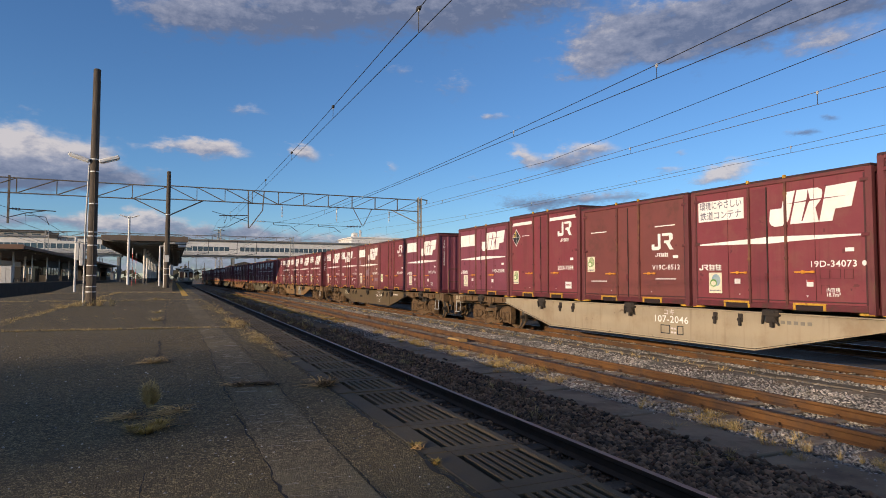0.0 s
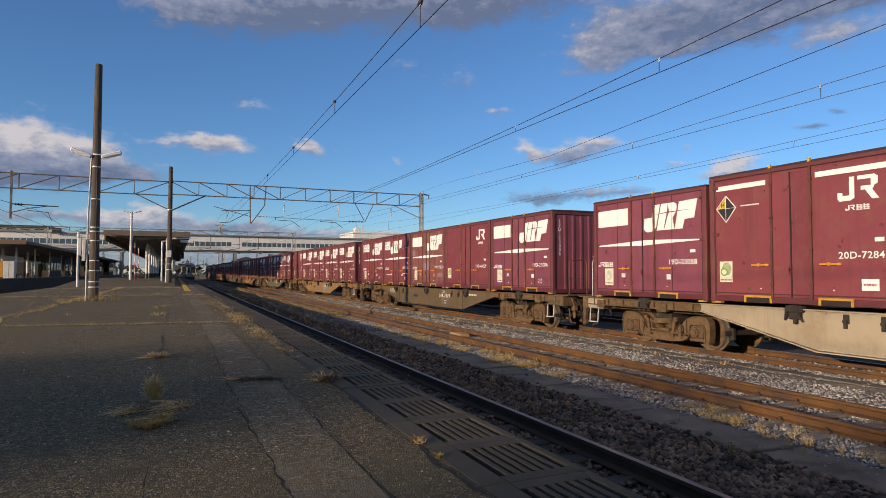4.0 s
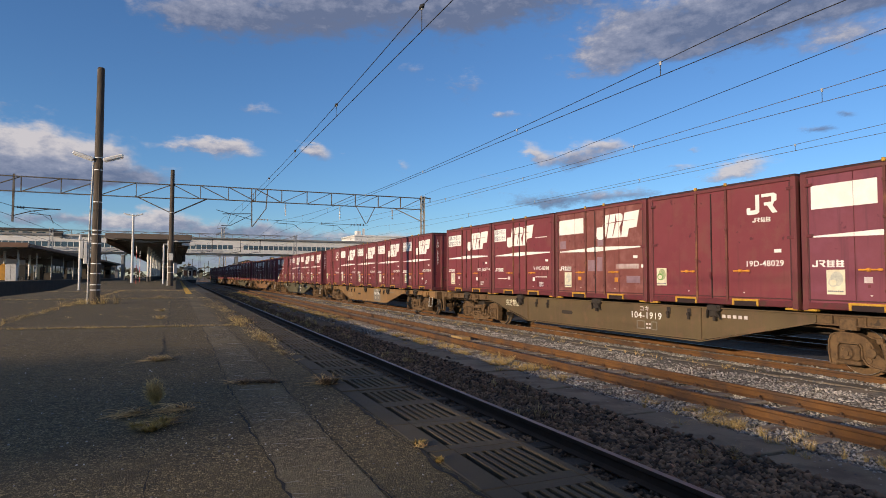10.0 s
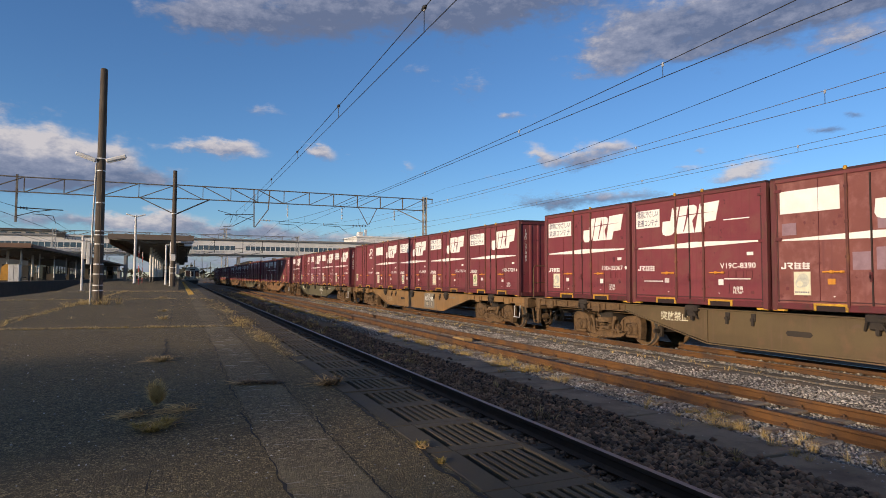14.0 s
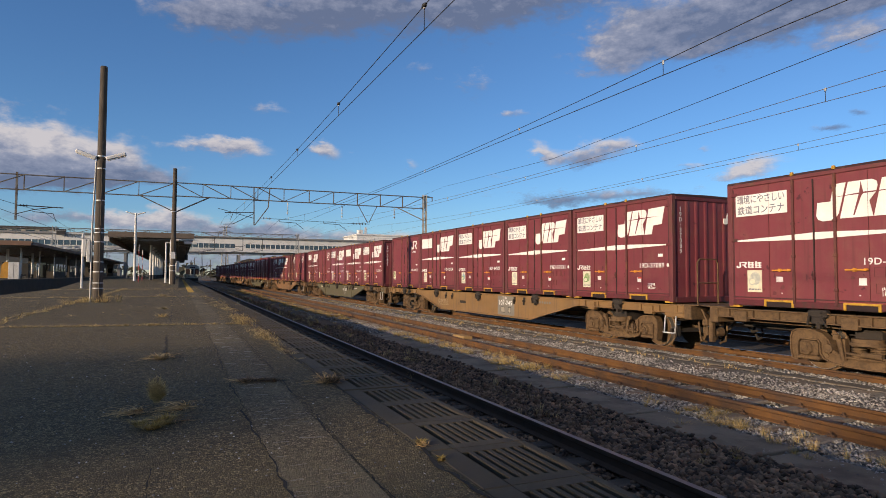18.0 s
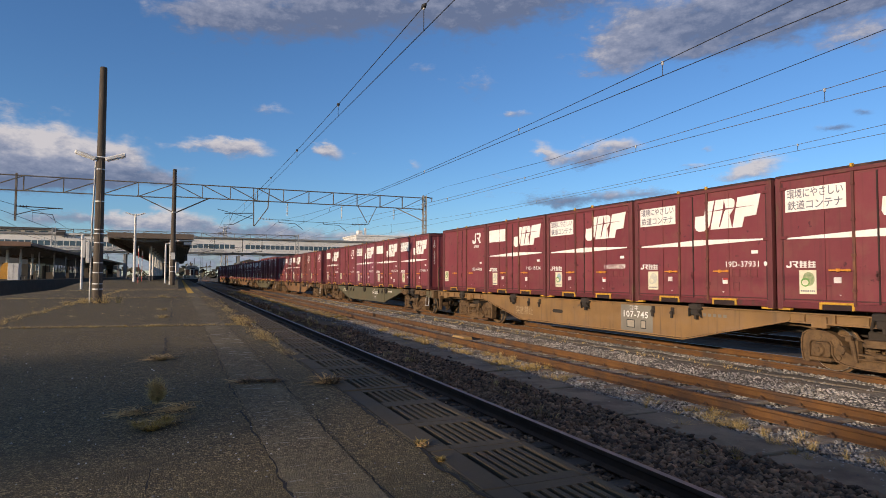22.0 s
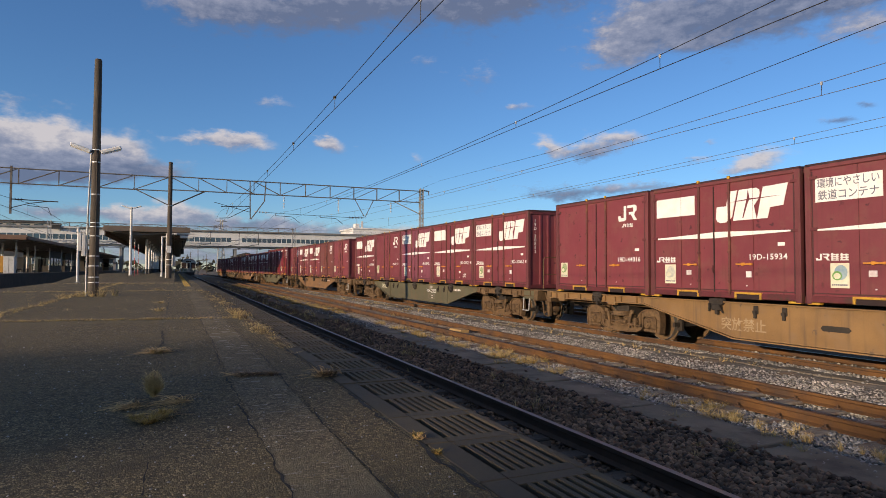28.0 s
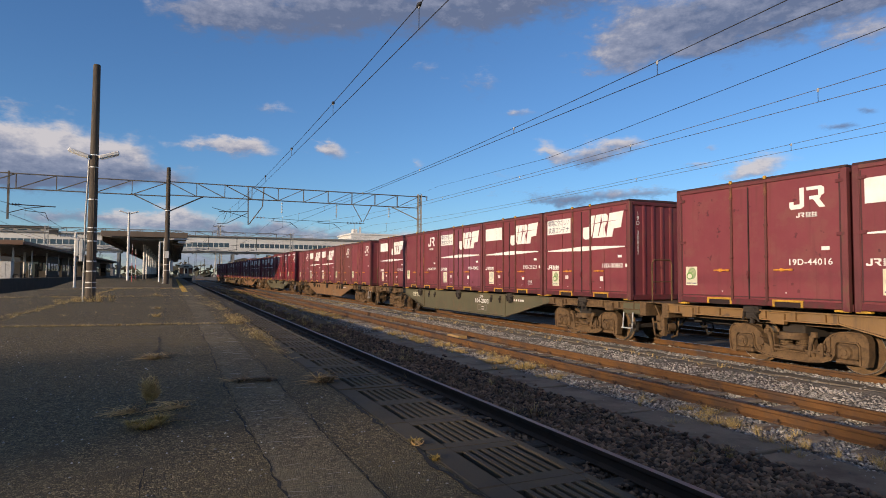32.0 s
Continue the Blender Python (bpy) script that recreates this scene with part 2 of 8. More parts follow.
def asphalt_material(name, tar, grit, patch, patch_amount):
    """Coarse old asphalt: pale and dark chippings standing out of the tar, worn patches, stains."""
    m = bpy.data.materials.new(name)
    m.use_nodes = True
    n, l = m.node_tree.nodes, m.node_tree.links
    b, tc = n["Principled BSDF"], n.new("ShaderNodeTexCoord")

    def tex(kind, sc, **kw):
        t = n.new(kind)
        t.inputs["Scale"].default_value = sc
        for k, v in kw.items():
            t.inputs[k].default_value = v
        l.new(tc.outputs["Object"], t.inputs["Vector"])
        return t

    def ramp(v, a, c, lo=0.0, hi=1.0):
        r = n.new("ShaderNodeMapRange")
        r.interpolation_type = "SMOOTHSTEP"
        for k, x in enumerate((a, c, lo, hi)):
            r.inputs[k + 1].default_value = x
        l.new(v, r.inputs[0])
        return r.outputs[0]

    def mix(f, a, c):
        x = n.new("ShaderNodeMix")
        x.data_type = "RGBA"
        l.new(f, x.inputs[0])
        for sock, v in ((x.inputs[6], a), (x.inputs[7], c)):
            if isinstance(v, tuple):
                sock.default_value = (*v, 1)
            else:
                l.new(v, sock)
        return x.outputs[2]

    cells = tex("ShaderNodeTexVoronoi", 125.0)
    sep = n.new("ShaderNodeSeparateColor")
    l.new(cells.outputs["Color"], sep.inputs[0])
    fine = tex("ShaderNodeTexNoise", 34.0, Detail=6.0, Roughness=0.75)
    lump = tex("ShaderNodeTexNoise", 9.0, Detail=6.0, Roughness=0.7)
    wide = tex("ShaderNodeTexNoise", 0.55, Detail=7.0, Roughness=0.6)
    blot = tex("ShaderNodeTexNoise", 2.3, Detail=5.0, Roughness=0.65)
    col = mix(ramp(sep.outputs[0], 0.55, 1.0), tar, grit)
    col = mix(ramp(fine.outputs["Fac"], 0.46, 0.62), col, tuple(c * 0.45 for c in tar))
    col = mix(ramp(lump.outputs["Fac"], 0.5, 0.68, 0.0, 0.65), col, tuple(c * 1.7 for c in tar))
    col = mix(ramp(wide.outputs["Fac"], 0.46, 0.66, 0.0, patch_amount), col, patch)
    col = mix(ramp(blot.outputs["Fac"], 0.56, 0.74, 0.0, 0.6), col, tuple(c * 0.6 for c in tar))
    l.new(col, b.inputs["Base Color"])
    b.inputs["Roughness"].default_value = 0.92
    h = n.new("ShaderNodeMath")
    h.operation = "MULTIPLY_ADD"
    h.inputs[1].default_value = -1.1
    l.new(cells.outputs["Distance"], h.inputs[0])
    l.new(fine.outputs["Fac"], h.inputs[2])
    bp = n.new("ShaderNodeBump")
    bp.inputs["Strength"].default_value, bp.inputs["Distance"].default_value = 1.0, 0.009
    l.new(h.outputs[0], bp.inputs["Height"])
    l.new(bp.outputs[0], b.inputs["Normal"])
    return m


asphalt = asphalt_material("old_asphalt", (0.077, 0.056, 0.0225), (0.345, 0.258, 0.120), (0.124, 0.090, 0.037), 0.6)
asphalt_strip = asphalt_material("worn_pale_strip", (0.105, 0.080, 0.040), (0.34, 0.265, 0.150), (0.190, 0.148, 0.078), 0.75)
crack_dark = surface("crack_dirt", (0.010, 0.009, 0.008), (0.022, 0.018, 0.014), 0.95, scale=6, bump=0.3)
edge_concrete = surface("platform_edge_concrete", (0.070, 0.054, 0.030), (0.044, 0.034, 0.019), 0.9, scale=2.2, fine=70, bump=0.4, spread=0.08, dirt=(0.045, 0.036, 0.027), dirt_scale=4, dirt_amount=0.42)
slab_concrete = surface("walkway_concrete", (0.245, 0.20, 0.135), (0.175, 0.14, 0.092), 0.92, scale=1.6, fine=70, bump=0.4, spread=0.12, dirt=(0.11, 0.086, 0.058), dirt_scale=1.8, dirt_amount=0.44)
sleeper_concrete = surface("sleeper_concrete", (0.25, 0.215, 0.165), (0.17, 0.135, 0.098), 0.9, scale=4, fine=60, bump=0.3, spread=0.15, dirt=(0.14, 0.08, 0.045), dirt_scale=5, dirt_amount=0.45)
sleeper_wood = surface("old_timber", (0.09, 0.07, 0.05), (0.055, 0.042, 0.032), 0.95, scale=5, bump=0.5, spread=0.15, stretch=(0.3, 4, 4))
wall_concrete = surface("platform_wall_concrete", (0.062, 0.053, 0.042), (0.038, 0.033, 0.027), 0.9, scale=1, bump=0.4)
tactile_yellow = surface("yellow_paving", (0.62, 0.37, 0.04), (0.48, 0.28, 0.04), 0.8, scale=4, bump=0.2, spread=0.1, dirt=(0.2, 0.14, 0.06), dirt_scale=4, dirt_amount=0.4)
soil = surface("weedy_soil", (0.068, 0.050, 0.034), (0.100, 0.072, 0.040), 0.95, scale=0.7, fine=50, bump=0.9, bump_size=0.03, dirt=(0.135, 0.092, 0.045), dirt_scale=0.35, dirt_amount=0.46)
soil_far = surface("far_ground", (0.13, 0.10, 0.06), (0.08, 0.07, 0.04), 0.95, scale=0.05, fine=3, bump=0.3, dirt=(0.06, 0.075, 0.03), dirt_scale=0.02, dirt_amount=0.5)
trough_cover = surface("cable_trough_cover", (0.15, 0.122, 0.088), (0.105, 0.084, 0.06), 0.9, scale=3, fine=60, bump=0.3, spread=0.12)
timber_yellow = surface("fresh_timber", (0.42, 0.27, 0.10), (0.3, 0.18, 0.07), 0.8, scale=6, bump=0.2, stretch=(6, 0.6, 6))
roof_brown = surface("brown_fascia", (0.19, 0.105, 0.065), (0.14, 0.08, 0.05), 0.7, scale=1, bump=0.05)
roof_grey = surface("grey_brown_fascia", (0.150, 0.115, 0.088), (0.11, 0.085, 0.066), 0.7, scale=1, bump=0.05)
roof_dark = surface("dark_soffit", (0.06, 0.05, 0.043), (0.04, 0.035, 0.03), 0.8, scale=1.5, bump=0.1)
wall_white = surface("white_cladding", (0.70, 0.68, 0.64), (0.6, 0.58, 0.54), 0.6, scale=0.6, bump=0.03, dirt=(0.46, 0.43, 0.38), dirt_scale=0.5, dirt_amount=0.36)
# wall colour lowered to carry the dimness under the platform roofs
wall_dim = surface("brown_grey_wall_in_shade", (0.075, 0.060, 0.045), (0.045, 0.037, 0.028), 0.8, scale=0.8, bump=0.05)
wall_far = surface("far_house_wall", (0.17, 0.16, 0.15), (0.11, 0.105, 0.10), 0.8, scale=0.3, bump=0.03, spread=0.3)
wall_beige = surface("beige_wall", (0.42, 0.37, 0.29), (0.34, 0.29, 0.23), 0.8, scale=0.6, bump=0.05)
pane_blue = glass_pane("window_glass", (0.06, 0.10, 0.14))
pane_dark = glass_pane("dark_glass", (0.015, 0.017, 0.02))
# ivory darkened to grey: the station's shade on the railcar is in the colour
dmu_white = surface("ivory_coach_paint_in_shade", (0.40, 0.41, 0.38), (0.33, 0.34, 0.31), 0.45, scale=2, bump=0.03)
dmu_green = surface("green_coach_band", (0.27, 0.30, 0.24), None, 0.45, scale=2, bump=0.03)
lamp_housing = surface("lamp_housing", (0.70, 0.70, 0.68), (0.55, 0.54, 0.52), 0.4, scale=6, bump=0.02)
plastic_orange = surface("orange_box", (0.55, 0.28, 0.04), None, 0.6, scale=3, bump=0.05)
reflect_band = surface("reflective_band", (0.75, 0.75, 0.73), None, 0.3, scale=9, bump=0)


def blades_material(name, a, b, low=0.6, high=1.4):
    m = surface(name, a, b, 0.85, scale=3, fine=30, bump=0.0)
    n, l = m.node_tree.nodes, m.node_tree.links
    geo, hs, mr = n.new("ShaderNodeNewGeometry"), n.new("ShaderNodeHueSaturation"), n.new("ShaderNodeMapRange")
    mr.inputs[3].default_value, mr.inputs[4].default_value = low, high
    l.new(geo.outputs["Random Per Island"], mr.inputs[0])
    bs = n["Principled BSDF"]
    old = bs.inputs["Base Color"].links[0].from_socket
    l.new(old, hs.inputs["Color"])
    l.new(mr.outputs[0], hs.inputs["Value"])
    l.new(hs.outputs[0], bs.inputs["Base Color"])
    return m


grass_straw = blades_material("dry_grass", (0.54, 0.395, 0.165), (0.35, 0.25, 0.10))
grass_green = blades_material("green_grass", (0.26, 0.175, 0.036), (0.36, 0.235, 0.060))
grass_stalk = blades_material("withered_stalks", (0.56, 0.36, 0.15), (0.36, 0.225, 0.085))
grass_rust = blades_material("reddish_dead_weed", (0.17, 0.112, 0.060), (0.12, 0.078, 0.042))
stone_grey = blades_material("grey_ballast", (0.385, 0.355, 0.312), (0.120, 0.110, 0.095), 0.30, 1.7)
stone_brown = blades_material("dirty_ballast", (0.20, 0.120, 0.068), (0.050, 0.030, 0.018), 0.15, 2.0)
leaf_far = blades_material("far_foliage", (0.040, 0.042, 0.026), (0.055, 0.050, 0.030))


# ---- mesh building ----
class Shape:
    """Collects faces and turns them into one mesh."""

    def __init__(self):
        self.v, self.f, self.s, self.m, self.now = [], [], [], [], 0

    def add(self, verts, faces, smooth=False):
        k = len(self.v)
        self.v += [tuple(p) for p in verts]
        self.f += [tuple(i + k for i in f) for f in faces]
        self.s += [smooth] * len(faces)
        self.m += [self.now] * len(faces)
        return self

    def box(self, x0, x1, y0, y1, z0, z1, b=0.0):
        if b <= 0:
            p = [(x, y, z) for x in (x0, x1) for y in (y0, y1) for z in (z0, z1)]
            return self.add(p, [(0, 1, 3, 2), (4, 6, 7, 5), (0, 4, 5, 1), (2, 3, 7, 6), (0, 2, 6, 4), (1, 5, 7, 3)])
        p, k = [], {}
        for i, (x, sx) in enumerate(((x0, 1), (x1, -1))):
            for j, (y, sy) in enumerate(((y0, 1), (y1, -1))):
                for h, (z, sz) in enumerate(((z0, 1), (z1, -1))):
                    for a, q in enumerate(((x, y + sy * b, z + sz * b), (x + sx * b, y, z + sz * b), (x + sx * b, y + sy * b, z))):
                        k[i, j, h, a] = len(p)
                        p.append(q)
        f = []
        for s in (0, 1):
            f.append([k[s, 0, 0, 0], k[s, 0, 1, 0], k[s, 1, 1, 0], k[s, 1, 0, 0]][::1 if s == 0 else -1])
            f.append([k[0, s, 0, 1], k[1, s, 0, 1], k[1, s, 1, 1], k[0, s, 1, 1]][::1 if s == 0 else -1])
            f.append([k[0, 0, s, 2], k[0, 1, s, 2], k[1, 1, s, 2], k[1, 0, s, 2]][::1 if s == 0 else -1])
            for r in (0, 1):
                f.append([k[s, r, 0, 0], k[s, r, 1, 0], k[s, r, 1, 1], k[s, r, 0, 1]])
                f.append([k[s, 0, r, 0], k[s, 1, r, 0], k[s, 1, r, 2], k[s, 0, r, 2]])
                f.append([k[0, s, r, 1], k[1, s, r, 1], k[1, s, r, 2], k[0, s, r, 2]])
        f += [[k[i, j, h, 0], k[i, j, h, 1], k[i, j, h, 2]] for i in (0, 1) for j in (0, 1) for h in (0, 1)]
        return self.add(p, f)

    def cyl(self, a, b, r, r2=None, n=12, smooth=True):
        a, b, r2 = Vector(a), Vector(b), r if r2 is None else r2
        w = (b - a).normalized()
        u = w.orthogonal().normalized()
        v = w.cross(u)
        ring = [(math.cos(2 * math.pi * i / n), math.sin(2 * math.pi * i / n)) for i in range(n)]
        p = [a + r * (c * u + s * v) for c, s in ring] + [b + r2 * (c * u + s * v) for c, s in ring]
        self.add(p, [(i, (i + 1) % n, n + (i + 1) % n, n + i) for i in range(n)], smooth)
        return self.add(p, [tuple(range(n))[::-1], tuple(range(n, 2 * n))])

    def tube(self, pts, r, n=6):
        for a, b in zip(pts, pts[1:]):
            self.cyl(a, b, r, n=n)
        return self

    def prism(self, poly, place, d0, d1):
        """A polygon in two coordinates made solid between depths d0 and d1; place(a, b, d) gives the point."""
        n = len(poly)
        p = [place(a, b, d0) for a, b in poly] + [place(a, b, d1) for a, b in poly]
        return self.add(p, [tuple(range(n)), tuple(range(n, 2 * n))[::-1]] + [(i, n + i, n + (i + 1) % n, (i + 1) % n) for i in range(n)])

    def bar(self, a, b, w, h=None):
        """A square bar from a to b."""
        a, b, h = Vector(a), Vector(b), h or w
        d = (b - a).normalized()
        u = d.cross(Vector((0, 0, 1)))
        u = u.normalized() if u.length > 1e-3 else Vector((1, 0, 0))
        v = u.cross(d)
        p = [q + u * sx * w / 2 + v * sy * h / 2 for q in (a, b) for sx, sy in ((-1, -1), (1, -1), (1, 1), (-1, 1))]
        return self.add(p, [(0, 3, 2, 1), (4, 5, 6, 7), (0, 1, 5, 4), (1, 2, 6, 5), (2, 3, 7, 6), (3, 0, 4, 7)])

    def mesh(self, name):
        m = bpy.data.meshes.new(name)
        m.from_pydata(self.v, [], self.f)
        m.polygons.foreach_set("use_smooth", self.s)
        m.polygons.foreach_set("material_index", self.m)
        bm = bmesh.new()
        bm.from_mesh(m)
        bmesh.ops.recalc_face_normals(bm, faces=bm.faces)
        bm.to_mesh(m)
        bm.free()
        return m


def part(name, shape, material, parent=None, label="", at=(0, 0, 0)):
    """Links a shape, or a mesh made before, as one mesh object under a thing or a part."""
    m = shape.mesh(name) if isinstance(shape, Shape) else shape
    if not m.materials:
        for one in material if isinstance(material, tuple) else (material,):
            m.materials.append(one)
    ob = new(name, m)
    ob.parent = parent
    ob.location = at
    if material and not isinstance(material, tuple) and m.materials[0] is not material:
        ob.material_slots[0].link = "OBJECT"
        ob.material_slots[0].material = material
    return tagged(ob, label)


def thing(name, label, category, at=(0, 0, 0), group="", kind=""):
    ob = new(name)
    ob.empty_display_size = 0.2
    ob.location = at
    return tagged(ob, label, category, group, kind)


def solid(name, shape, material, label, category="", at=(0, 0, 0), group="", kind=""):
    return tagged(part(name, shape, material, None, label, at), "", category, group, kind)


def lettering(text, height, stretch=1.0, spacing=1.0):
    """A flat mesh of letters, its middle at the origin, capitals height high, reading along +x, up along +y."""
    c = bpy.data.curves.new("lettering", "FONT")
    c.body, c.size, c.align_x, c.space_character, c.resolution_u = text, height / 0.69, "CENTER", spacing, 3
    c.offset = 0.016 * height
    ob = new("lettering", c)
    m = bpy.data.meshes.new_from_object(ob.evaluated_get(bpy.context.evaluated_depsgraph_get()))
    bpy.data.objects.remove(ob)
    m.transform(Matrix.Translation((0, -height / 2, 0)))
    m.transform(Matrix.Diagonal((stretch, 1, 1, 1)))
    return m


# ---- the ground, the platform and the tracks ----
PLATFORM = 0.785
EDGE = 1.755                       # the platform's edge over the track
ACROSS, ALONG = math.sin(-0.0167), math.cos(-0.0167)      # the freight track's heading
TRACK_P, TRACK_M, TRACK_T = 3.28, 7.56, 11.67             # middles of the platform track, the siding and the freight track


def strip(profile, y0, y1, shape=None):
    """A sheet along the tracks over a line of (x, z)."""
    shape = shape or Shape()
    p = [(x, y, z) for y in (y0, y1) for x, z in profile]
    n = len(profile)
    return shape.add(p, [(i, i + 1, n + i + 1, n + i) for i in range(n - 1)])


def ground_sheet():
    rnd = random.Random(4)
    xs = [-2500, -700, -200, -60, -22, -14.2, -13.6, -7.3, -6.7, 0, 1.5, 2, 3, 4, 5, 6, 7, 8, 9, 10, 11, 12, 13, 15, 18, 24, 40, 90, 260, 800, 2600]
    ys = [-80, -20] + [y * 1.5 for y in range(-4, 60)] + [100, 125, 160, 210, 300, 500, 900, 1800, 3000]
    p, f = [], []
    for y in ys:
        for x in xs:
            z = -0.24 if -15 < x < 30 else -0.3
            if 1.9 < x < 14 and y < 100:
                z += rnd.uniform(-0.025, 0.02)
            p.append((x, y, z))
    n = len(xs)
    for j in range(len(ys) - 1):
        f += [(j * n + i, j * n + i + 1, (j + 1) * n + i + 1, (j + 1) * n + i) for i in range(n - 1)]
    return Shape().add(p, f)


solid("ground", ground_sheet(), soil, "brown weedy soil of the railway yard, flat to the horizon", "ground", kind="structure")

bed = surface("ballast_bed", (0.14, 0.128, 0.11), (0.075, 0.067, 0.057), 0.95, scale=1.2, fine=28, bump=1.0, bump_size=0.03, dirt=(0.15, 0.10, 0.06), dirt_scale=0.7, dirt_amount=0.42)
bed_dirty = surface("dirty_ballast_bed", (0.062, 0.046, 0.032), (0.036, 0.027, 0.020), 0.95, scale=1.2, fine=28, bump=1.0, bump_size=0.03, dirt=(0.085, 0.06, 0.036), dirt_scale=0.8, dirt_amount=0.42)

# the shade under and behind the train is put into this dark colour
bed_shade = surface("shade_dark_ballast_bed", (0.050, 0.032, 0.016), (0.026, 0.017, 0.009), 1.0, scale=1.2, fine=28, bump=1.0, bump_size=0.03, dirt=(0.062, 0.040, 0.020), dirt_scale=0.8, dirt_amount=0.38)


def bed_strip(profile, y0, y1, turn=False, seed=1):
    rnd = random.Random(seed)
    p, f = [], []
    n = len(profile)
    ys = [y0]
    while ys[-1] < y1:
        ys.append(ys[-1] + (0.35 if ys[-1] < 30 else 1.2 if ys[-1] < 80 else 8))
    for y in ys:
        for i, (x, z) in enumerate(profile):
            low = i in (0, n - 1)
            xx = x + rnd.uniform(-0.05, 0.05) * (3 if low else 1)
            zz = z + rnd.uniform(-0.018, 0.018)
            p.append((xx + (ACROSS * y if turn else 0), y, zz))
    for j in range(len(ys) - 1):
        f += [(j * n + i, j * n + i + 1, (j + 1) * n + i + 1, (j + 1) * n + i) for i in range(n - 1)]
    return Shape().add(p, f)


solid("ballast_bed_1", bed_strip([(1.9, -0.3), (2.1, -0.2), (2.7, -0.18), (3.3, -0.19), (3.9, -0.18), (4.4, -0.18), (4.8, -0.2), (5.0, -0.27)], -8, 190, seed=2), bed_dirty,
      "dark dirty ballast under the platform track", "ballast", kind="structure")
solid("ballast_bed_2", bed_strip([(5.85, -0.28), (6.1, -0.20), (6.5, -0.18), (6.9, -0.20), (7.3, -0.215), (7.8, -0.215), (8.2, -0.20), (8.7, -0.165), (9.5, -0.15), (10.3, -0.16)], -8, 110, seed=3), bed,
      "grey ballast under the rusty siding", "ballast", kind="structure")
solid("ballast_bed_3", bed_strip([(9.75, -0.2), (10.1, -0.12), (10.6, -0.13), (11.1, -0.17), (11.4, -0.20)], -8, 200, True, 4), bed,
      "grey ballast beside the freight track", "ballast", kind="structure")
# dark strip that deepens the train's shade on the ground
solid("ballast_bed_4", bed_strip([(11.35, -0.19), (11.7, -0.18), (12.3, -0.17), (12.9, -0.13), (13.4, -0.16), (14.4, -0.2), (15.6, -0.19), (17.5, -0.21), (19.6, -0.19), (21.5, -0.22)], -8, 200, True, 6), bed_shade,
      "ballast under and behind the freight train, darkened for the train's shade", "ballast", kind="structure")

RAIL = [(-0.0325, 0), (0.0325, 0), (0.034, -0.035), (0.008, -0.05), (0.008, -0.12), (0.063, -0.142), (0.063, -0.153), (-0.063, -0.153), (-0.063, -0.142), (-0.008, -0.12), (-0.008, -0.05), (-0.034, -0.035)]


def rail_line(name, x, y0, y1, side, head, label, turn=False):
    s = Shape()
    pr = [(a, z - 0.001) for a, z in RAIL]
    shift = lambda y: ACROSS * y if turn else 0.0
    p = [(x + a + shift(y), y, z) for y in (y0, y1) for a, z in pr]
    n = len(pr)
    s.now = 0
    s.add(p, [(i, (i + 1) % n, n + (i + 1) % n, n + i) for i in range(1, n)])
    s.now = 1
    s.add(p, [(0, 1, n + 1, n)])
    return solid(name, s, (side, head), label, "rail", kind="structure")


for i, e in enumerate((-1, 1)):
    rail_line("rail_platform_%d" % (i + 1), TRACK_P + e * 0.5665, -12, 230, rail_dark, rail_shine, "dark steel rail with a shining worn head")
    rail_line("rail_siding_%d" % (i + 1), TRACK_M + e * 0.5665, -12, 104, rust_rail, rust_head, "heavily rusted orange-brown steel rail")
    rail_line("rail_freight_%d" % (i + 1), TRACK_T + e * 0.5665, -12, 230, rust_rail, rail_shine, "rusty steel rail with a worn head", True)
    rail_line("rail_left_%d" % (i + 1), -8.7 + e * 0.5665, 20, 230, rail_dark, rail_shine, "dark steel rail with a shining worn head")
    rail_line("rail_far_left_%d" % (i + 1), -12.2 + e * 0.5665, 20, 230, rail_dark, rail_shine, "dark steel rail with a shining worn head")
    rail_line("rail_behind_%d" % (i + 1), 15.6 + e * 0.5665, -12, 230, rust_rail, rail_shine, "rusty steel rail behind the freight train")
    rail_line("rail_far_behind_%d" % (i + 1), 19.6 + e * 0.5665, -12, 230, rust_rail, rail_shine, "rusty steel rail behind the freight train")

sleeper_mesh = Shape().box(-1.0, 1.0, -0.11, 0.11, -0.2, -0.145, 0.02).mesh("sleeper")
sleeper_mesh.materials.append(sleeper_concrete)
clip_mesh = Shape().box(-0.11, -0.066, -0.045, 0.045, -0.15, -0.115, 0.008).box(0.066, 0.11, -0.045, 0.045, -0.15, -0.115, 0.008).cyl((-0.09, 0, -0.12), (-0.09, 0, -0.085), 0.015, n=6).cyl((0.09, 0, -0.12), (0.09, 0, -0.085), 0.015, n=6).mesh("rail_clip")
clip_mesh.materials.append(rust_rail)
timber_mesh = Shape().box(-1.05, 1.05, -0.1, 0.1, -0.24, -0.152, 0.015).mesh("timber_sleeper")
timber_mesh.materials.append(sleeper_wood)
sleepers = thing("sleepers", "grey concrete sleepers in the ballast of the siding and freight track", "sleepers", kind="structure")
rnd = random.Random(11)
for k in range(78):
    y = 1.0 + k * 0.61
    ob = part("sleeper", sleeper_mesh, None, sleepers, at=(TRACK_M + rnd.uniform(-0.02, 0.02), y, rnd.uniform(-0.004, 0.006)))
    for e in (-1, 1):
        part("rail_clip", clip_mesh, None, ob, at=(e * 0.5665, 0, 0))
for k in range(70):
    y = 2.0 + k * 0.61
    ob = part("sleeper", sleeper_mesh, None, sleepers, at=(TRACK_T + ACROSS * y, y, rnd.uniform(-0.004, 0.006)))
    part("rail_clip", clip_mesh, None, ob, at=(-0.5665, 0, 0))
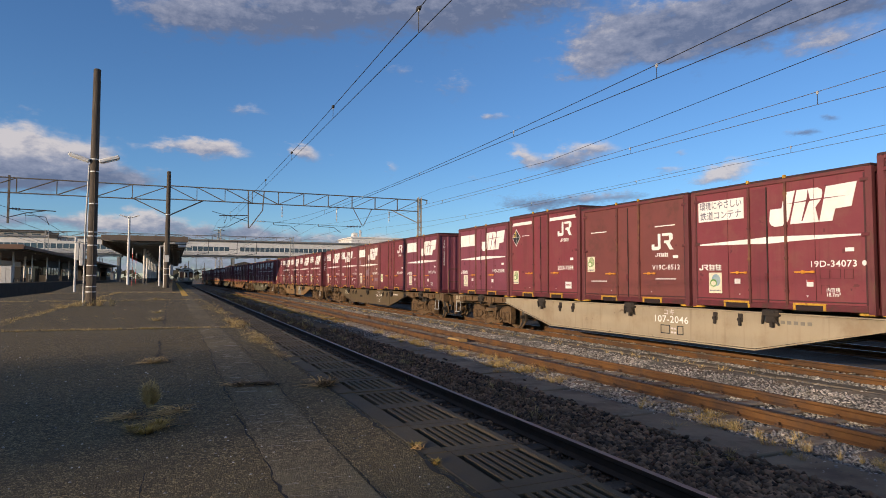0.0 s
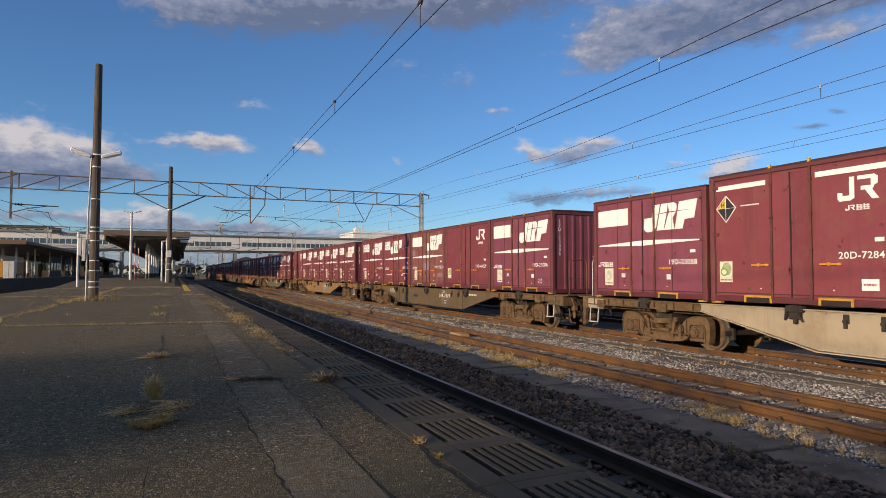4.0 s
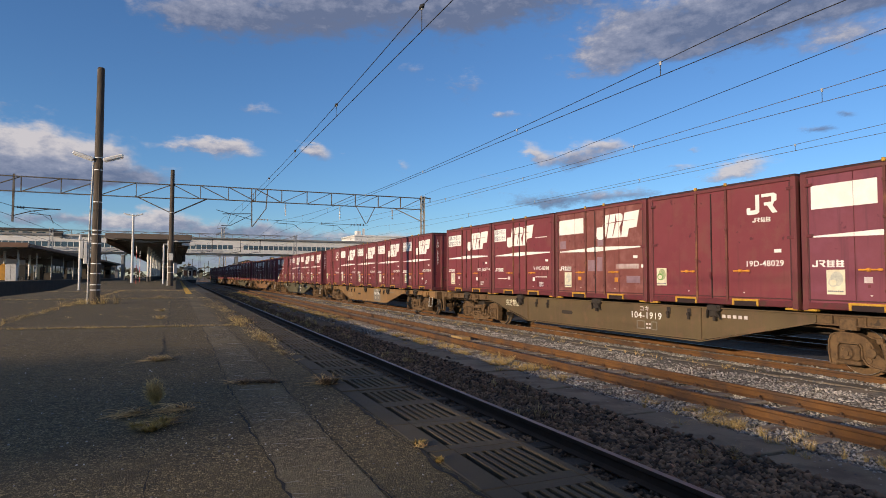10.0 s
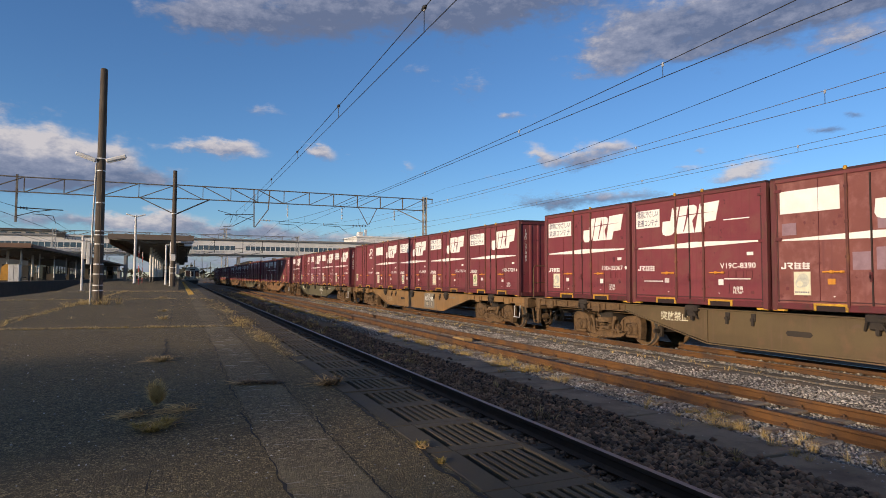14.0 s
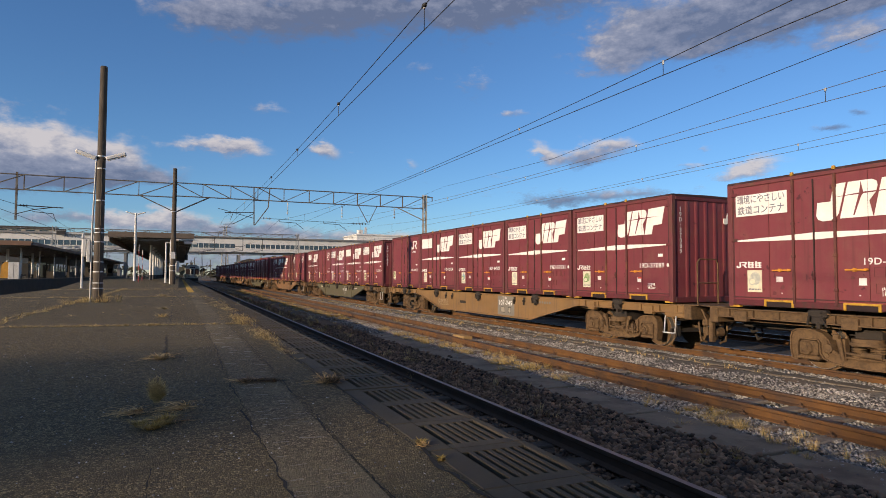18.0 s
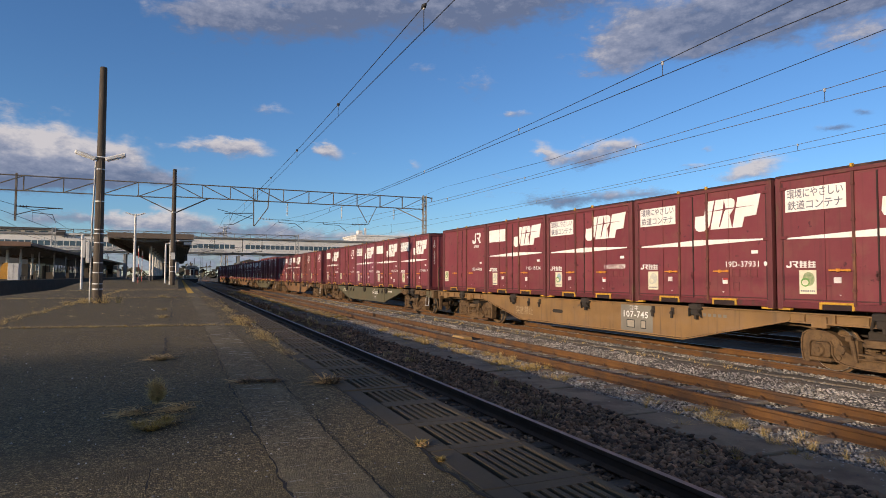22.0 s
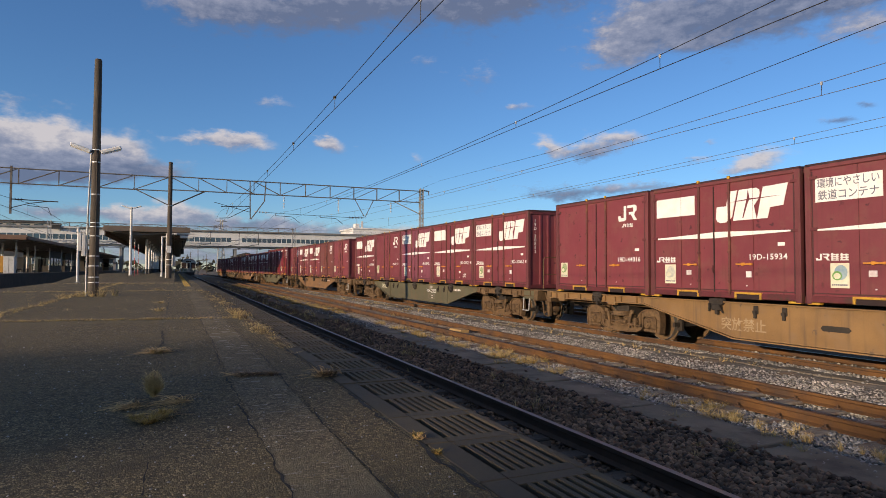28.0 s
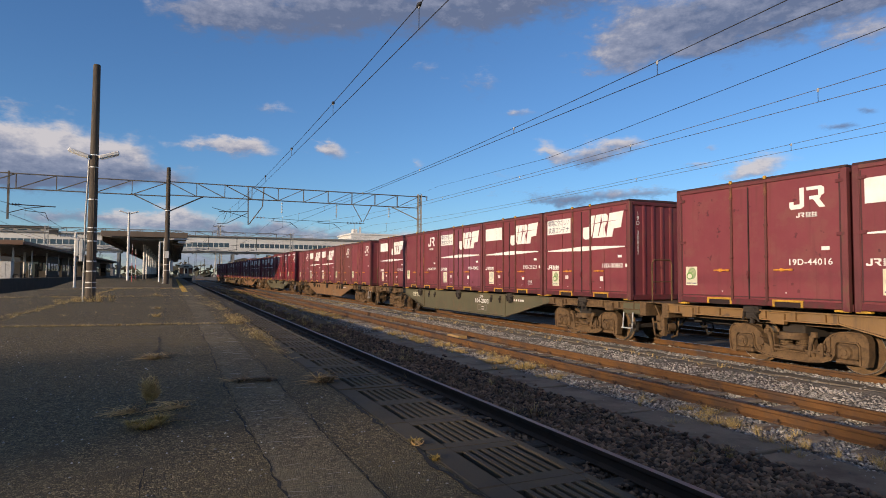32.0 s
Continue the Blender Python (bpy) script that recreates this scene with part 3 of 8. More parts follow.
timbers = thing("timber_sleepers", "old dark timber sleepers half buried in dirty ballast", "sleepers", kind="structure")
for k in range(60):
    part("timber", timber_mesh, None, timbers, at=(TRACK_P + rnd.uniform(-0.04, 0.04), 1.0 + k * 0.68, rnd.uniform(-0.01, 0.005)))

# flat concrete slabs between the platform track and the siding
slab_mesh = Shape().box(-0.35, 0.35, -0.965, 0.965, -0.2, 0.0, 0.012).mesh("walkway_slab")
slab_mesh.materials.append(slab_concrete)
walkway = thing("walkway", "grey concrete slab walkway between the tracks, its edges under gravel", "walkway", kind="structure")
for k in range(9):
    y = 1.48 + k * 2.0
    ob = part("slab", slab_mesh, None, walkway, at=(5.79 + rnd.uniform(-0.02, 0.02), y, -0.148 + rnd.uniform(-0.008, 0.006)))
    ob.rotation_euler = (rnd.uniform(-0.006, 0.006), rnd.uniform(-0.015, 0.015), rnd.uniform(-0.012, 0.012))
cover_mesh = Shape().box(-0.17, 0.17, -0.245, 0.245, -0.1, 0.0, 0.012).mesh("trough_cover")
cover_mesh.materials.append(trough_cover)
trough = thing("cable_trough", "brownish concrete cable trough with flat covers between the tracks", "cable trough", kind="structure")
for k in range(110):
    y = 1.0 + k * 0.5
    part("cover", cover_mesh, None, trough, at=(10.42 + ACROSS * y, y, -0.100 + rnd.uniform(-0.01, 0.008)))

# platform: a raised island, its far part higher under the roofs
LEFT_EDGE = -6.9


def platform_shape():
    s = Shape()
    s.box(LEFT_EDGE, 1.19, -14, 44, -0.3, PLATFORM)
    s.prism([(44, -0.3), (44, PLATFORM), (54, 1.15), (54, -0.3)], lambda a, b, d: (d, a, b), LEFT_EDGE, -0.05)
    s.box(LEFT_EDGE, -0.05, 54, 210, -0.3, 1.15)
    s.box(-0.05, 1.19, 44, 210, -0.3, PLATFORM)
    s.add([(-0.05, 44, PLATFORM), (0.40, 44, PLATFORM + 0.001), (0.40, 54, PLATFORM + 0.001), (-0.05, 54, 1.15), (0.40, 210, PLATFORM + 0.001), (-0.05, 210, 1.15)], [(0, 1, 2), (0, 2, 3), (3, 2, 4, 5)])
    return s


solid("platform", platform_shape(), asphalt, "dark cracked asphalt island platform with weeds in its joints", "platform", kind="structure")
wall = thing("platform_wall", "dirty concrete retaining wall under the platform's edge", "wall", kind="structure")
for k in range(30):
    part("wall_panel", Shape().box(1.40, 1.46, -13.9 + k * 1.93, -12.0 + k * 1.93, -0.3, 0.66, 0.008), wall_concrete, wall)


def grate_mesh():
    """A concrete edge panel with seven long slots."""
    s = Shape()
    t, b = 0.0, -0.11
    s.box(1.195, 1.335, -0.295, 0.295, b, t, 0.006)
    s.box(EDGE - 0.055, EDGE, -0.295, 0.295, b, t, 0.008)
    s.box(1.335, EDGE - 0.055, -0.295, -0.215, b, t - 0.001)
    s.box(1.335, EDGE - 0.055, 0.215, 0.295, b, t - 0.001)
    n, w = 7, (EDGE - 0.055 - 1.335)
    for i in range(n - 1):
        x = 1.335 + w * (i + 1) / n
        s.box(x - 0.0125, x + 0.0125, -0.215, 0.215, b, t - 0.002)
    s.box(1.335, EDGE - 0.055, -0.215, 0.215, b, b + 0.05)
    return s.mesh("edge_panel")


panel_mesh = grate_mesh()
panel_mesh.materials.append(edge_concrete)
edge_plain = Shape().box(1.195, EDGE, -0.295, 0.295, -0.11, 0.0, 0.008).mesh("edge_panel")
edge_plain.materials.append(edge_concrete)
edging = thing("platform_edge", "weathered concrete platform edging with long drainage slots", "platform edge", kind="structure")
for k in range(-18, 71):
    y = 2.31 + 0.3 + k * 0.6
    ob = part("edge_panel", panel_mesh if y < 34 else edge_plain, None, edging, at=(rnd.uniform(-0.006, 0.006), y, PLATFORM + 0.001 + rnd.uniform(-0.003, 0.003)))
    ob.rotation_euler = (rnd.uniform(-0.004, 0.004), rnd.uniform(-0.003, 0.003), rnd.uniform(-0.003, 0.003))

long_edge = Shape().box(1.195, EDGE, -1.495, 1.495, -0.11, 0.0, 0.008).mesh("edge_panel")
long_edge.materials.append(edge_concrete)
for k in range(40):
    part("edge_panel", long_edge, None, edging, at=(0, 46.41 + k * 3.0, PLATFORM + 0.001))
solid("kerb", Shape().box(-5.2, -0.05, 43.9, 44.05, PLATFORM - 0.05, PLATFORM + 0.03, 0.006), sleeper_concrete, "pale concrete kerb line at the foot of the platform ramp", "kerb", kind="structure")

# worn pale strip, the yellow guiding line and the joints
paving = thing("paving_strip", "worn pale paving strip along the platform", "paving", kind="structure")
for k in range(66):
    y = -4 + k * 0.605
    if y < 34.5:
        part("tile", Shape().box(0.435, 0.80, y, y + 0.598, PLATFORM - 0.02, PLATFORM + 0.002 + rnd.uniform(0, 0.001)), asphalt_strip, paving)
guide = thing("guiding_line", "yellow guiding tiles along the platform, dusty and worn", "tactile paving", kind="structure")
tile_mesh = Shape().box(-0.15, 0.15, -0.147, 0.147, -0.02, 0.006, 0.003)
for i in range(4):
    for j in range(4):
        tile_mesh.cyl((-0.11 + i * 0.073, -0.11 + j * 0.073, 0.005), (-0.11 + i * 0.073, -0.11 + j * 0.073, 0.012), 0.017, 0.012, 5, False)
tile_mesh = tile_mesh.mesh("tile")
tile_mesh.materials.append(tactile_yellow)
for k in range(280):
    y = 33.6 + k * 0.3
    z = PLATFORM
    part("tile", tile_mesh, None, guide, at=(0.58, y, z + 0.003))


def crack_line(a, b, width, seed, wander=0.03):
    """A dirt-filled crack: a thin raised ribbon that wanders."""
    r = random.Random(seed)
    a, b = Vector(a), Vector(b)
    n = max(6, int((b - a).length / 0.045))
    side = Vector((b.y - a.y, a.x - b.x)).normalized()
    p, off = [], 0.0
    for i in range(n + 1):
        off = off * 0.93 + r.uniform(-wander, wander) * 0.42
        c = a.lerp(b, i / n) + side * (off + r.uniform(-0.7, 0.7) * width)
        w = width * max(0.15, r.uniform(0.0, 1.0) + 0.35 * math.sin(i * 0.21 + seed))
        p += [(c.x + side.x * w, c.y + side.y * w, PLATFORM + 0.0042), (c.x - side.x * w, c.y - side.y * w, PLATFORM + 0.0042)]
    return [p, [(2 * i, 2 * i + 1, 2 * i + 3, 2 * i + 2) for i in range(n)]]


cracks = Shape()
for i, (a, b, w) in enumerate([((0.42, 1.5), (0.42, 12), 0.0068), ((0.80, 1.5), (0.845, 11), 0.0055), ((-0.14, 3.4), (-0.16, 11.8), 0.0022), ((-6.9, 12.9), (1.15, 11.7), 0.02), ((-3.02, 12.5), (-3.05, 44), 0.02),
                               ((-0.14, 12), (-0.2, 30), 0.012), ((-6.8, 27.5), (1.1, 26.3), 0.02), ((-6.8, 41), (1.1, 40), 0.02), ((-0.10, 3.14), (-0.13, 2.7), 0.007), ((-0.17, 9.6), (-0.15, 7.7), 0.016), ((0.5, 5.4), (0.85, 5.3), 0.01), ((1.17, 1.2), (1.17, 34), 0.014)]):
    cracks.add(*crack_line(a, b, w, i + 3, 0.02))
solid("joint", cracks, crack_dark, "dark dirt-filled cracks and joints in the asphalt", "joint", kind="structure")


scratches = Shape()
r = random.Random(31)
for k in range(84):
    y = 2.5 + r.random() ** 1.15 * 10
    x, w, d, a = r.uniform(0.46, 0.77), r.uniform(0.02, 0.09) * r.random() + 0.012, r.uniform(0.5, 1.2) * 0.0045 * (y / 4) ** 1.6, r.uniform(-0.4, 0.1)
    scratches.add([(x - w, y - w * a - d, PLATFORM + 0.0045), (x + w, y + w * a - d, PLATFORM + 0.0045), (x + w * 0.9, y + w * a + d, PLATFORM + 0.0045), (x - w * 0.7, y - w * a + d, PLATFORM + 0.0045)], [(0, 1, 2, 3)])
solid("scratch", scratches, patch_stencil, "pale scratches and paint remains across the worn strip", "scratches", kind="stuff")


def pebbles(count, place, seed, lo=0.018, hi=0.05, squash=0.7):
    """Rough little stones, each an uneven eight-sided lump."""
    r = np.random.default_rng(seed)
    base = np.array([(1, 0, 0), (0, 1, 0), (-1, 0, 0), (0, -1, 0), (0, 0, 1), (0, 0, -1)], float)
    tris = np.array([(0, 1, 4), (1, 2, 4), (2, 3, 4), (3, 0, 4), (1, 0, 5), (2, 1, 5), (3, 2, 5), (0, 3, 5)])
    pos = np.array([place(r) for _ in range(count)])
    size = r.uniform(lo, hi, (count, 1, 1))
    jag = r.uniform(0.6, 1.35, (count, 6, 3))
    a = r.uniform(0, 6.28, count)
    tilt = r.uniform(-0.6, 0.6, count)
    p = base[None] * jag * size * np.array([1, 1, squash])
    c, s = np.cos(a)[:, None], np.sin(a)[:, None]
    x, y, z = p[..., 0], p[..., 1], p[..., 2]
    z2 = z * np.cos(tilt)[:, None] + x * np.sin(tilt)[:, None]
    x2 = x * np.cos(tilt)[:, None] - z * np.sin(tilt)[:, None]
    p = np.stack([x2 * c - y * s, x2 * s + y * c, z2], -1) + pos[:, None]
    m = bpy.data.meshes.new("stones")
    f = (tris[None] + 6 * np.arange(count)[:, None, None]).reshape(-1, 3)
    m.vertices.add(count * 6)
    m.vertices.foreach_set("co", p.reshape(-1))
    m.loops.add(len(f) * 3)
    m.loops.foreach_set("vertex_index", f.reshape(-1).astype(np.int32))
    m.polygons.add(len(f))
    m.polygons.foreach_set("loop_start", np.arange(0, len(f) * 3, 3, dtype=np.int32))
    m.update(calc_edges=True)
    m.validate()
    return m


def near_y(r, y0, y1):
    return y0 + (y1 - y0) * r.random() ** 1.7


solid("ballast", pebbles(122000, lambda r: (lambda x, y: (x, y, (-0.202 if 7.05 < x < 8.07 else -0.175 if x < 8.2 else -0.155) + r.uniform(-0.025, 0.016)))(6.13 - 0.56 * r.random() ** 3 + 4.05 * r.random(), near_y(r, 2.8, 52)), 5, 0.014, 0.034), stone_grey,
      "loose grey crushed stone round the siding's rails", "ballast", kind="stuff")
solid("ballast", pebbles(46000, lambda r: (lambda x, y: (x + ACROSS * y, y, (-0.115 if x < 11 else -0.145) + r.uniform(-0.03, 0.012)))(10.62 + 1.45 * r.random() ** 1.4 if r.random() < 0.96 else r.uniform(10.2, 10.62), near_y(r, 3.5, 60)), 6, 0.014, 0.036), stone_grey,
      "loose grey crushed stone under the freight train", "ballast", kind="stuff")
solid("ballast", pebbles(9000, lambda r: (lambda y: (11.25 + 0.75 * r.random() ** 1.2 + ACROSS * y, y, -0.135 + r.uniform(-0.03, 0.03)))(near_y(r, 3.0, 45)), 16, 0.016, 0.042), stone_grey,
      "grey ballast between the rails under the freight train", "ballast", kind="stuff")
solid("ballast", pebbles(26000, lambda r: (lambda y: (r.uniform(1.95, 4.98), y, -0.18 + r.uniform(-0.03, 0.02)))(near_y(r, 1.6, 34)), 7, 0.015, 0.046), stone_brown,
      "dark dirty crushed stone by the platform track", "ballast", kind="stuff")
solid("ballast", pebbles(24000, lambda r: (lambda y: (5.46 - 1.45 * r.random() ** 0.8 + (0.4 * r.random() if r.random() < 0.03 else 0.0), y, -0.160 + r.uniform(-0.03, 0.03)))(near_y(r, 1.8, 22)), 9, 0.018, 0.060), stone_brown,
      "reddish-brown crushed stone spilled beside the walkway", "ballast", kind="stuff")
solid("gravel", pebbles(2600, lambda r: (r.uniform(-4.5, 1.15), near_y(r, 1.2, 14), PLATFORM + 0.002), 8, 0.003, 0.009), stone_grey, "scattered grit on the asphalt", "gravel", kind="stuff")


def tuft(shape, x, y, z, r, height, blades, rnd, lean=0.9, width=0.006, flat=0.0):
    """Grass blades that rise from one root and bend outwards."""
    for _ in range(blades):
        a, d = rnd.uniform(0, 6.28), rnd.random() ** 0.7
        bx, by = x + math.cos(a) * r * 0.35 * d, y + math.sin(a) * r * 0.35 * d
        h = height * rnd.uniform(0.35, 1.0) * (1 - flat)
        a += rnd.uniform(-0.7, 0.7)
        ex, ey = bx + math.cos(a) * r * lean * rnd.uniform(0.2, 1), by + math.sin(a) * r * lean * rnd.uniform(0.2, 1)
        w = width * rnd.uniform(0.6, 1.4)
        px, py = -math.sin(a) * w, math.cos(a) * w
        mx, my, mz = bx * 0.6 + ex * 0.4, by * 0.6 + ey * 0.4, z + h * 0.75 + 0.004
        shape.add([(bx - px, by - py, z), (bx + px, by + py, z), (mx + px * 0.8, my + py * 0.8, mz), (mx - px * 0.8, my - py * 0.8, mz), (ex, ey, z + h + 0.006)], [(0, 1, 2, 3), (3, 2, 4)])
    return shape


def weed(name, spots, material, label, seed, group="weeds in the platform's joints"):
    r = random.Random(seed)
    for x, y, z, rad, h, n, lean, flat in spots:
        solid(name, tuft(Shape(), 0, 0, 0, rad, h, n, r, lean, 0.0026 if y < 9 else 0.004, flat), material, label, "weed", (x, y, z), group)


P = PLATFORM
weed("weed", [(-0.13, 3.96, P, 0.12, 0.045, 170, 1.1, 0.1), (-0.06, 4.06, P, 0.10, 0.06, 110, 1.1, 0.1), (-0.2, 4.06, P, 0.09, 0.045, 80, 1.1, 0.1)], grass_green, "low yellow-green weed spreading from a crack in the asphalt", 1)


def plume(shape, stems, height, spread, rnd):
    """Feathery dry stems with many short hairs towards their tips."""
    for _ in range(stems):
        a, d = rnd.uniform(0, 6.28), rnd.random()
        base = Vector((math.cos(a) * 0.02, math.sin(a) * 0.02, 0))
        tip = Vector((math.cos(a) * spread * d, math.sin(a) * spread * d, height * rnd.uniform(0.35, 1.0)))
        mid = base.lerp(tip, 0.5) * 0.9 + Vector((0, 0, 0.02))
        side = Vector((-math.sin(a), math.cos(a), 0)) * 0.0011
        shape.add([base - side, base + side, mid + side, mid - side, tip], [(0, 1, 2, 3), (3, 2, 4)])
        for i in range(44):
            f = 0.2 + 0.65 * rnd.random()
            p = base.lerp(tip, f)
            q = p + Vector((rnd.gauss(0, 0.028), rnd.gauss(0, 0.028), rnd.uniform(-0.005, 0.035)))
            w = Vector((rnd.uniform(-1, 1), rnd.uniform(-1, 1), 0)) * 0.0022
            shape.add([p - w, p + w, q], [(0, 1, 2)])
    return shape


solid("weed", plume(Shape(), 70, 0.22, 0.085, random.Random(2)), grass_straw, "feathery dry brush-like weed in a crack of the asphalt", "weed", (-0.13, 4.74, P), "weeds in the platform's joints")


def sprawl(shape, reach, wide, stalks, lift, rnd):
    """Thin dry stalks that lie about in all directions, some lifted off the ground."""
    for _ in range(stalks):
        a = rnd.choice((0.0, math.pi)) + rnd.gauss(0, wide) * 1.5
        x, y = rnd.gauss(0, reach * 0.22), rnd.gauss(0, reach * 0.12)
        step, bend, up = reach * rnd.uniform(0.1, 0.3), rnd.gauss(0, 0.35), lift * rnd.random() ** 1.6
        p, w = [], rnd.uniform(0.0013, 0.0030)
        for i in range(4):
            z = 0.004 + up * (0.2, 0.8, 1.0, 0.75)[i]
            q = w * (1.0, 1.0, 0.8, 0.4)[i]
            p += [(x - math.sin(a) * q, y + math.cos(a) * q, z), (x + math.sin(a) * q, y - math.cos(a) * q, z + q)]
            x, y, a = x + math.cos(a) * step, y + math.sin(a) * step, a + bend
        shape.add(p, [(2 * i, 2 * i + 1, 2 * i + 3, 2 * i + 2) for i in range(3)])
    return shape


for x, y, reach, wide, n, lift, mat in ((-0.25, 4.42, 0.20, 1.2, 80, 0.05, grass_stalk), (0.02, 4.45, 0.20, 1.2, 80, 0.05, grass_stalk), (-0.08, 4.10, 0.22, 1.1, 60, 0.04, grass_stalk), (-0.16, 7.15, 0.28, 0.8, 80, 0.06, grass_stalk), (0.56, 5.37, 0.22, 0.6, 50, 0.03, grass_stalk),
                                        (0.62, 5.35, 0.24, 0.5, 60, 0.03, grass_rust), (1.17, 5.10, 0.24, 1.1, 60, 0.08, grass_stalk), (1.2, 3.0, 0.08, 1.2, 16, 0.02, grass_stalk)):
    solid("weed", sprawl(Shape(), reach, wide, n, lift, random.Random(int(y * 100 + x * 37))), mat, "sprawling dry stalks lying on the asphalt" if mat is grass_stalk else "reddish dead stalks along a joint", "weed", (x, y, P), "weeds in the platform's joints")
weed("weed", [(-0.16, 7.15, P, 0.15, 0.07, 70, 1.1, 0.2)], grass_straw, "small dry tuft in a crack of the asphalt", 4)
weed("weed", [(0.55, 5.36, P, 0.16, 0.06, 110, 1.0, 0.2), (0.76, 5.29, P, 0.11, 0.05, 60, 1.0, 0.2)], grass_rust, "reddish dead weed along a joint", 5)
weed("weed", [(1.19, 5.08, P, 0.19, 0.08, 130, 1.1, 0.1), (1.12, 5.2, P, 0.18, 0.05, 60, 1.0, 0.3)], grass_rust, "reddish-brown dead weed at the platform's edging", 6)
weed("weed", [(1.2, 3.05, P, 0.06, 0.03, 90, 1.0, 0.2), (1.19, 2.75, P, 0.05, 0.02, 60, 1.0, 0.2)], grass_green, "small green moss tuft by the edging", 7)
weed("weed", [(-2.15, 22.2, P, 0.34, 0.36, 70, 1.0, 0.0), (-2.75, 22.3, P, 0.35, 0.22, 60, 1.1, 0.0), (-1.8, 22.5, P, 0.3, 0.34, 46, 1.0, 0.0), (-3.3, 22.4, P, 0.4, 0.14, 50, 1.2, 0.0), (-2.4, 22.1, P, 0.3, 0.2, 50, 1.1, 0.0)], grass_straw,
     "dry grass growing round the foot of the pole", 8)
weed("weed", [(-0.3, 14.2, P, 0.3, 0.12, 60, 1.1, 0.2), (-0.35, 17.4, P, 0.25, 0.1, 50, 1.1, 0.2), (-0.6, 28, P, 0.5, 0.16, 70, 1.1, 0.2)], grass_straw, "small dry tufts along a joint", 9)

rnd = random.Random(21)
s = Shape()
for k in range(380):                              # the cross joint, full of dry grass
    f = rnd.random()
    x = -6.8 + 7.95 * f
    tuft(s, x, 12.9 - 1.2 * f + rnd.uniform(-0.06, 0.06), P, 0.10, rnd.uniform(0.015, 0.05), 7, rnd, 1.0, 0.003)
for y0, x0, x1 in ((27.0, -6.8, 1.1), (40.5, -6.8, 1.1)):
    for k in range(150):
        tuft(s, rnd.uniform(x0, x1), y0 + rnd.uniform(-0.25, 0.25), P, 0.2, rnd.uniform(0.02, 0.07), 6, rnd, 1.0, 0.006)
for k in range(280):                              # the lengthwise joint
    y = 13 + rnd.random() ** 1.3 * 30
    tuft(s, -3.04 + rnd.uniform(-0.15, 0.15), y, P, 0.18, rnd.uniform(0.02, 0.08), 6, rnd, 1.0, 0.005)
for k in range(260):                              # scattered low tufts farther along
    x, y = rnd.uniform(-6.6, 1.0), 13 + rnd.random() * 30
    tuft(s, x, y, P, 0.16, rnd.uniform(0.008, 0.03), 4, rnd, 1.2, 0.006)
solid("joint_grass", s, grass_straw, "dry yellow grass growing in the asphalt's joints", "grass", kind="stuff")
s = Shape()
s2 = Shape()
for k in range(560):                              # along the edging, in clumps
    cy, sy, sx, tall = rnd.choice(((9.4, 0.55, 0.07, 0.07), (9.3, 0.7, 0.05, 0.05), (12.6, 0.7, 0.10, 0.10), (12.9, 0.5, 0.08, 0.10), (7.7, 0.5, 0.03, 0.03), (11.0, 1.2, 0.04, 0.04), (15.4, 1.3, 0.10, 0.06), (18.5, 1.6, 0.12, 0.06), (23.0, 2.5, 0.15, 0.06)))
    tuft(s if rnd.random() < 0.45 else s2, 1.17 + rnd.gauss(0, sx), cy + rnd.gauss(0, sy), P, 0.13, rnd.uniform(0.25, 0.85) * tall, 9, rnd, 1.2, 0.0028)
solid("edge_grass", s2, grass_straw, "straw-coloured dead grass lying along the platform's edging", "grass", kind="stuff")
solid("edge_grass", s, grass_rust, "reddish-brown dead grass along the platform's edging", "grass", kind="stuff")
straw, green, dead = Shape(), Shape(), Shape()
for k in range(620):
    y = 3.5 + rnd.random() ** 1.4 * 70
    wave = math.sin(y * 1.3) + 0.7 * math.sin(y * 0.47 + 1)
    x = 6.25 + rnd.gauss(0, 0.22) + 0.15 * wave
    if wave < 0.35 and y < 26:
        continue
    tuft(green if rnd.random() < 0.25 else straw, x, y, -0.16, rnd.uniform(0.1, 0.24), rnd.uniform(0.03, 0.11), 44, rnd, 1.3, 0.0014 + y * 0.00025)
for cx, cy, n in ((6.35, 7.0, 4), (6.28, 5.5, 6), (6.25, 4.75, 7), (6.2, 4.15, 5), (6.3, 3.75, 7), (6.5, 3.4, 7), (6.3, 9.3, 10), (6.6, 10.4, 16), (6.4, 11.4, 18), (6.7, 12.3, 14), (6.3, 13.2, 16), (6.5, 14.4, 16), (6.2, 15.6, 14), (6.4, 17.6, 16), (6.3, 19.5, 16), (5.0, 4.6, 4)):
    for _ in range(n):
        tuft(green if rnd.random() < 0.2 else straw, cx + rnd.gauss(0, 0.14), cy + rnd.gauss(0, 0.22), -0.15, rnd.uniform(0.06, 0.16), rnd.uniform(0.05, 0.15), 46, rnd, 1.3, 0.0013)
for k in range(900):
    y = 3.0 + rnd.random() ** 1.4 * 60
    x = rnd.gauss(4.55, 0.25) if rnd.random() < 0.8 else rnd.uniform(2.0, 3.6)
    if y < 6 and x > 4.2:
        continue
    tuft(dead if rnd.random() < 0.8 else straw, x, y, -0.2, rnd.uniform(0.1, 0.28), rnd.uniform(0.05, 0.24), 22, rnd, 0.9, 0.0014 + y * 0.00025)
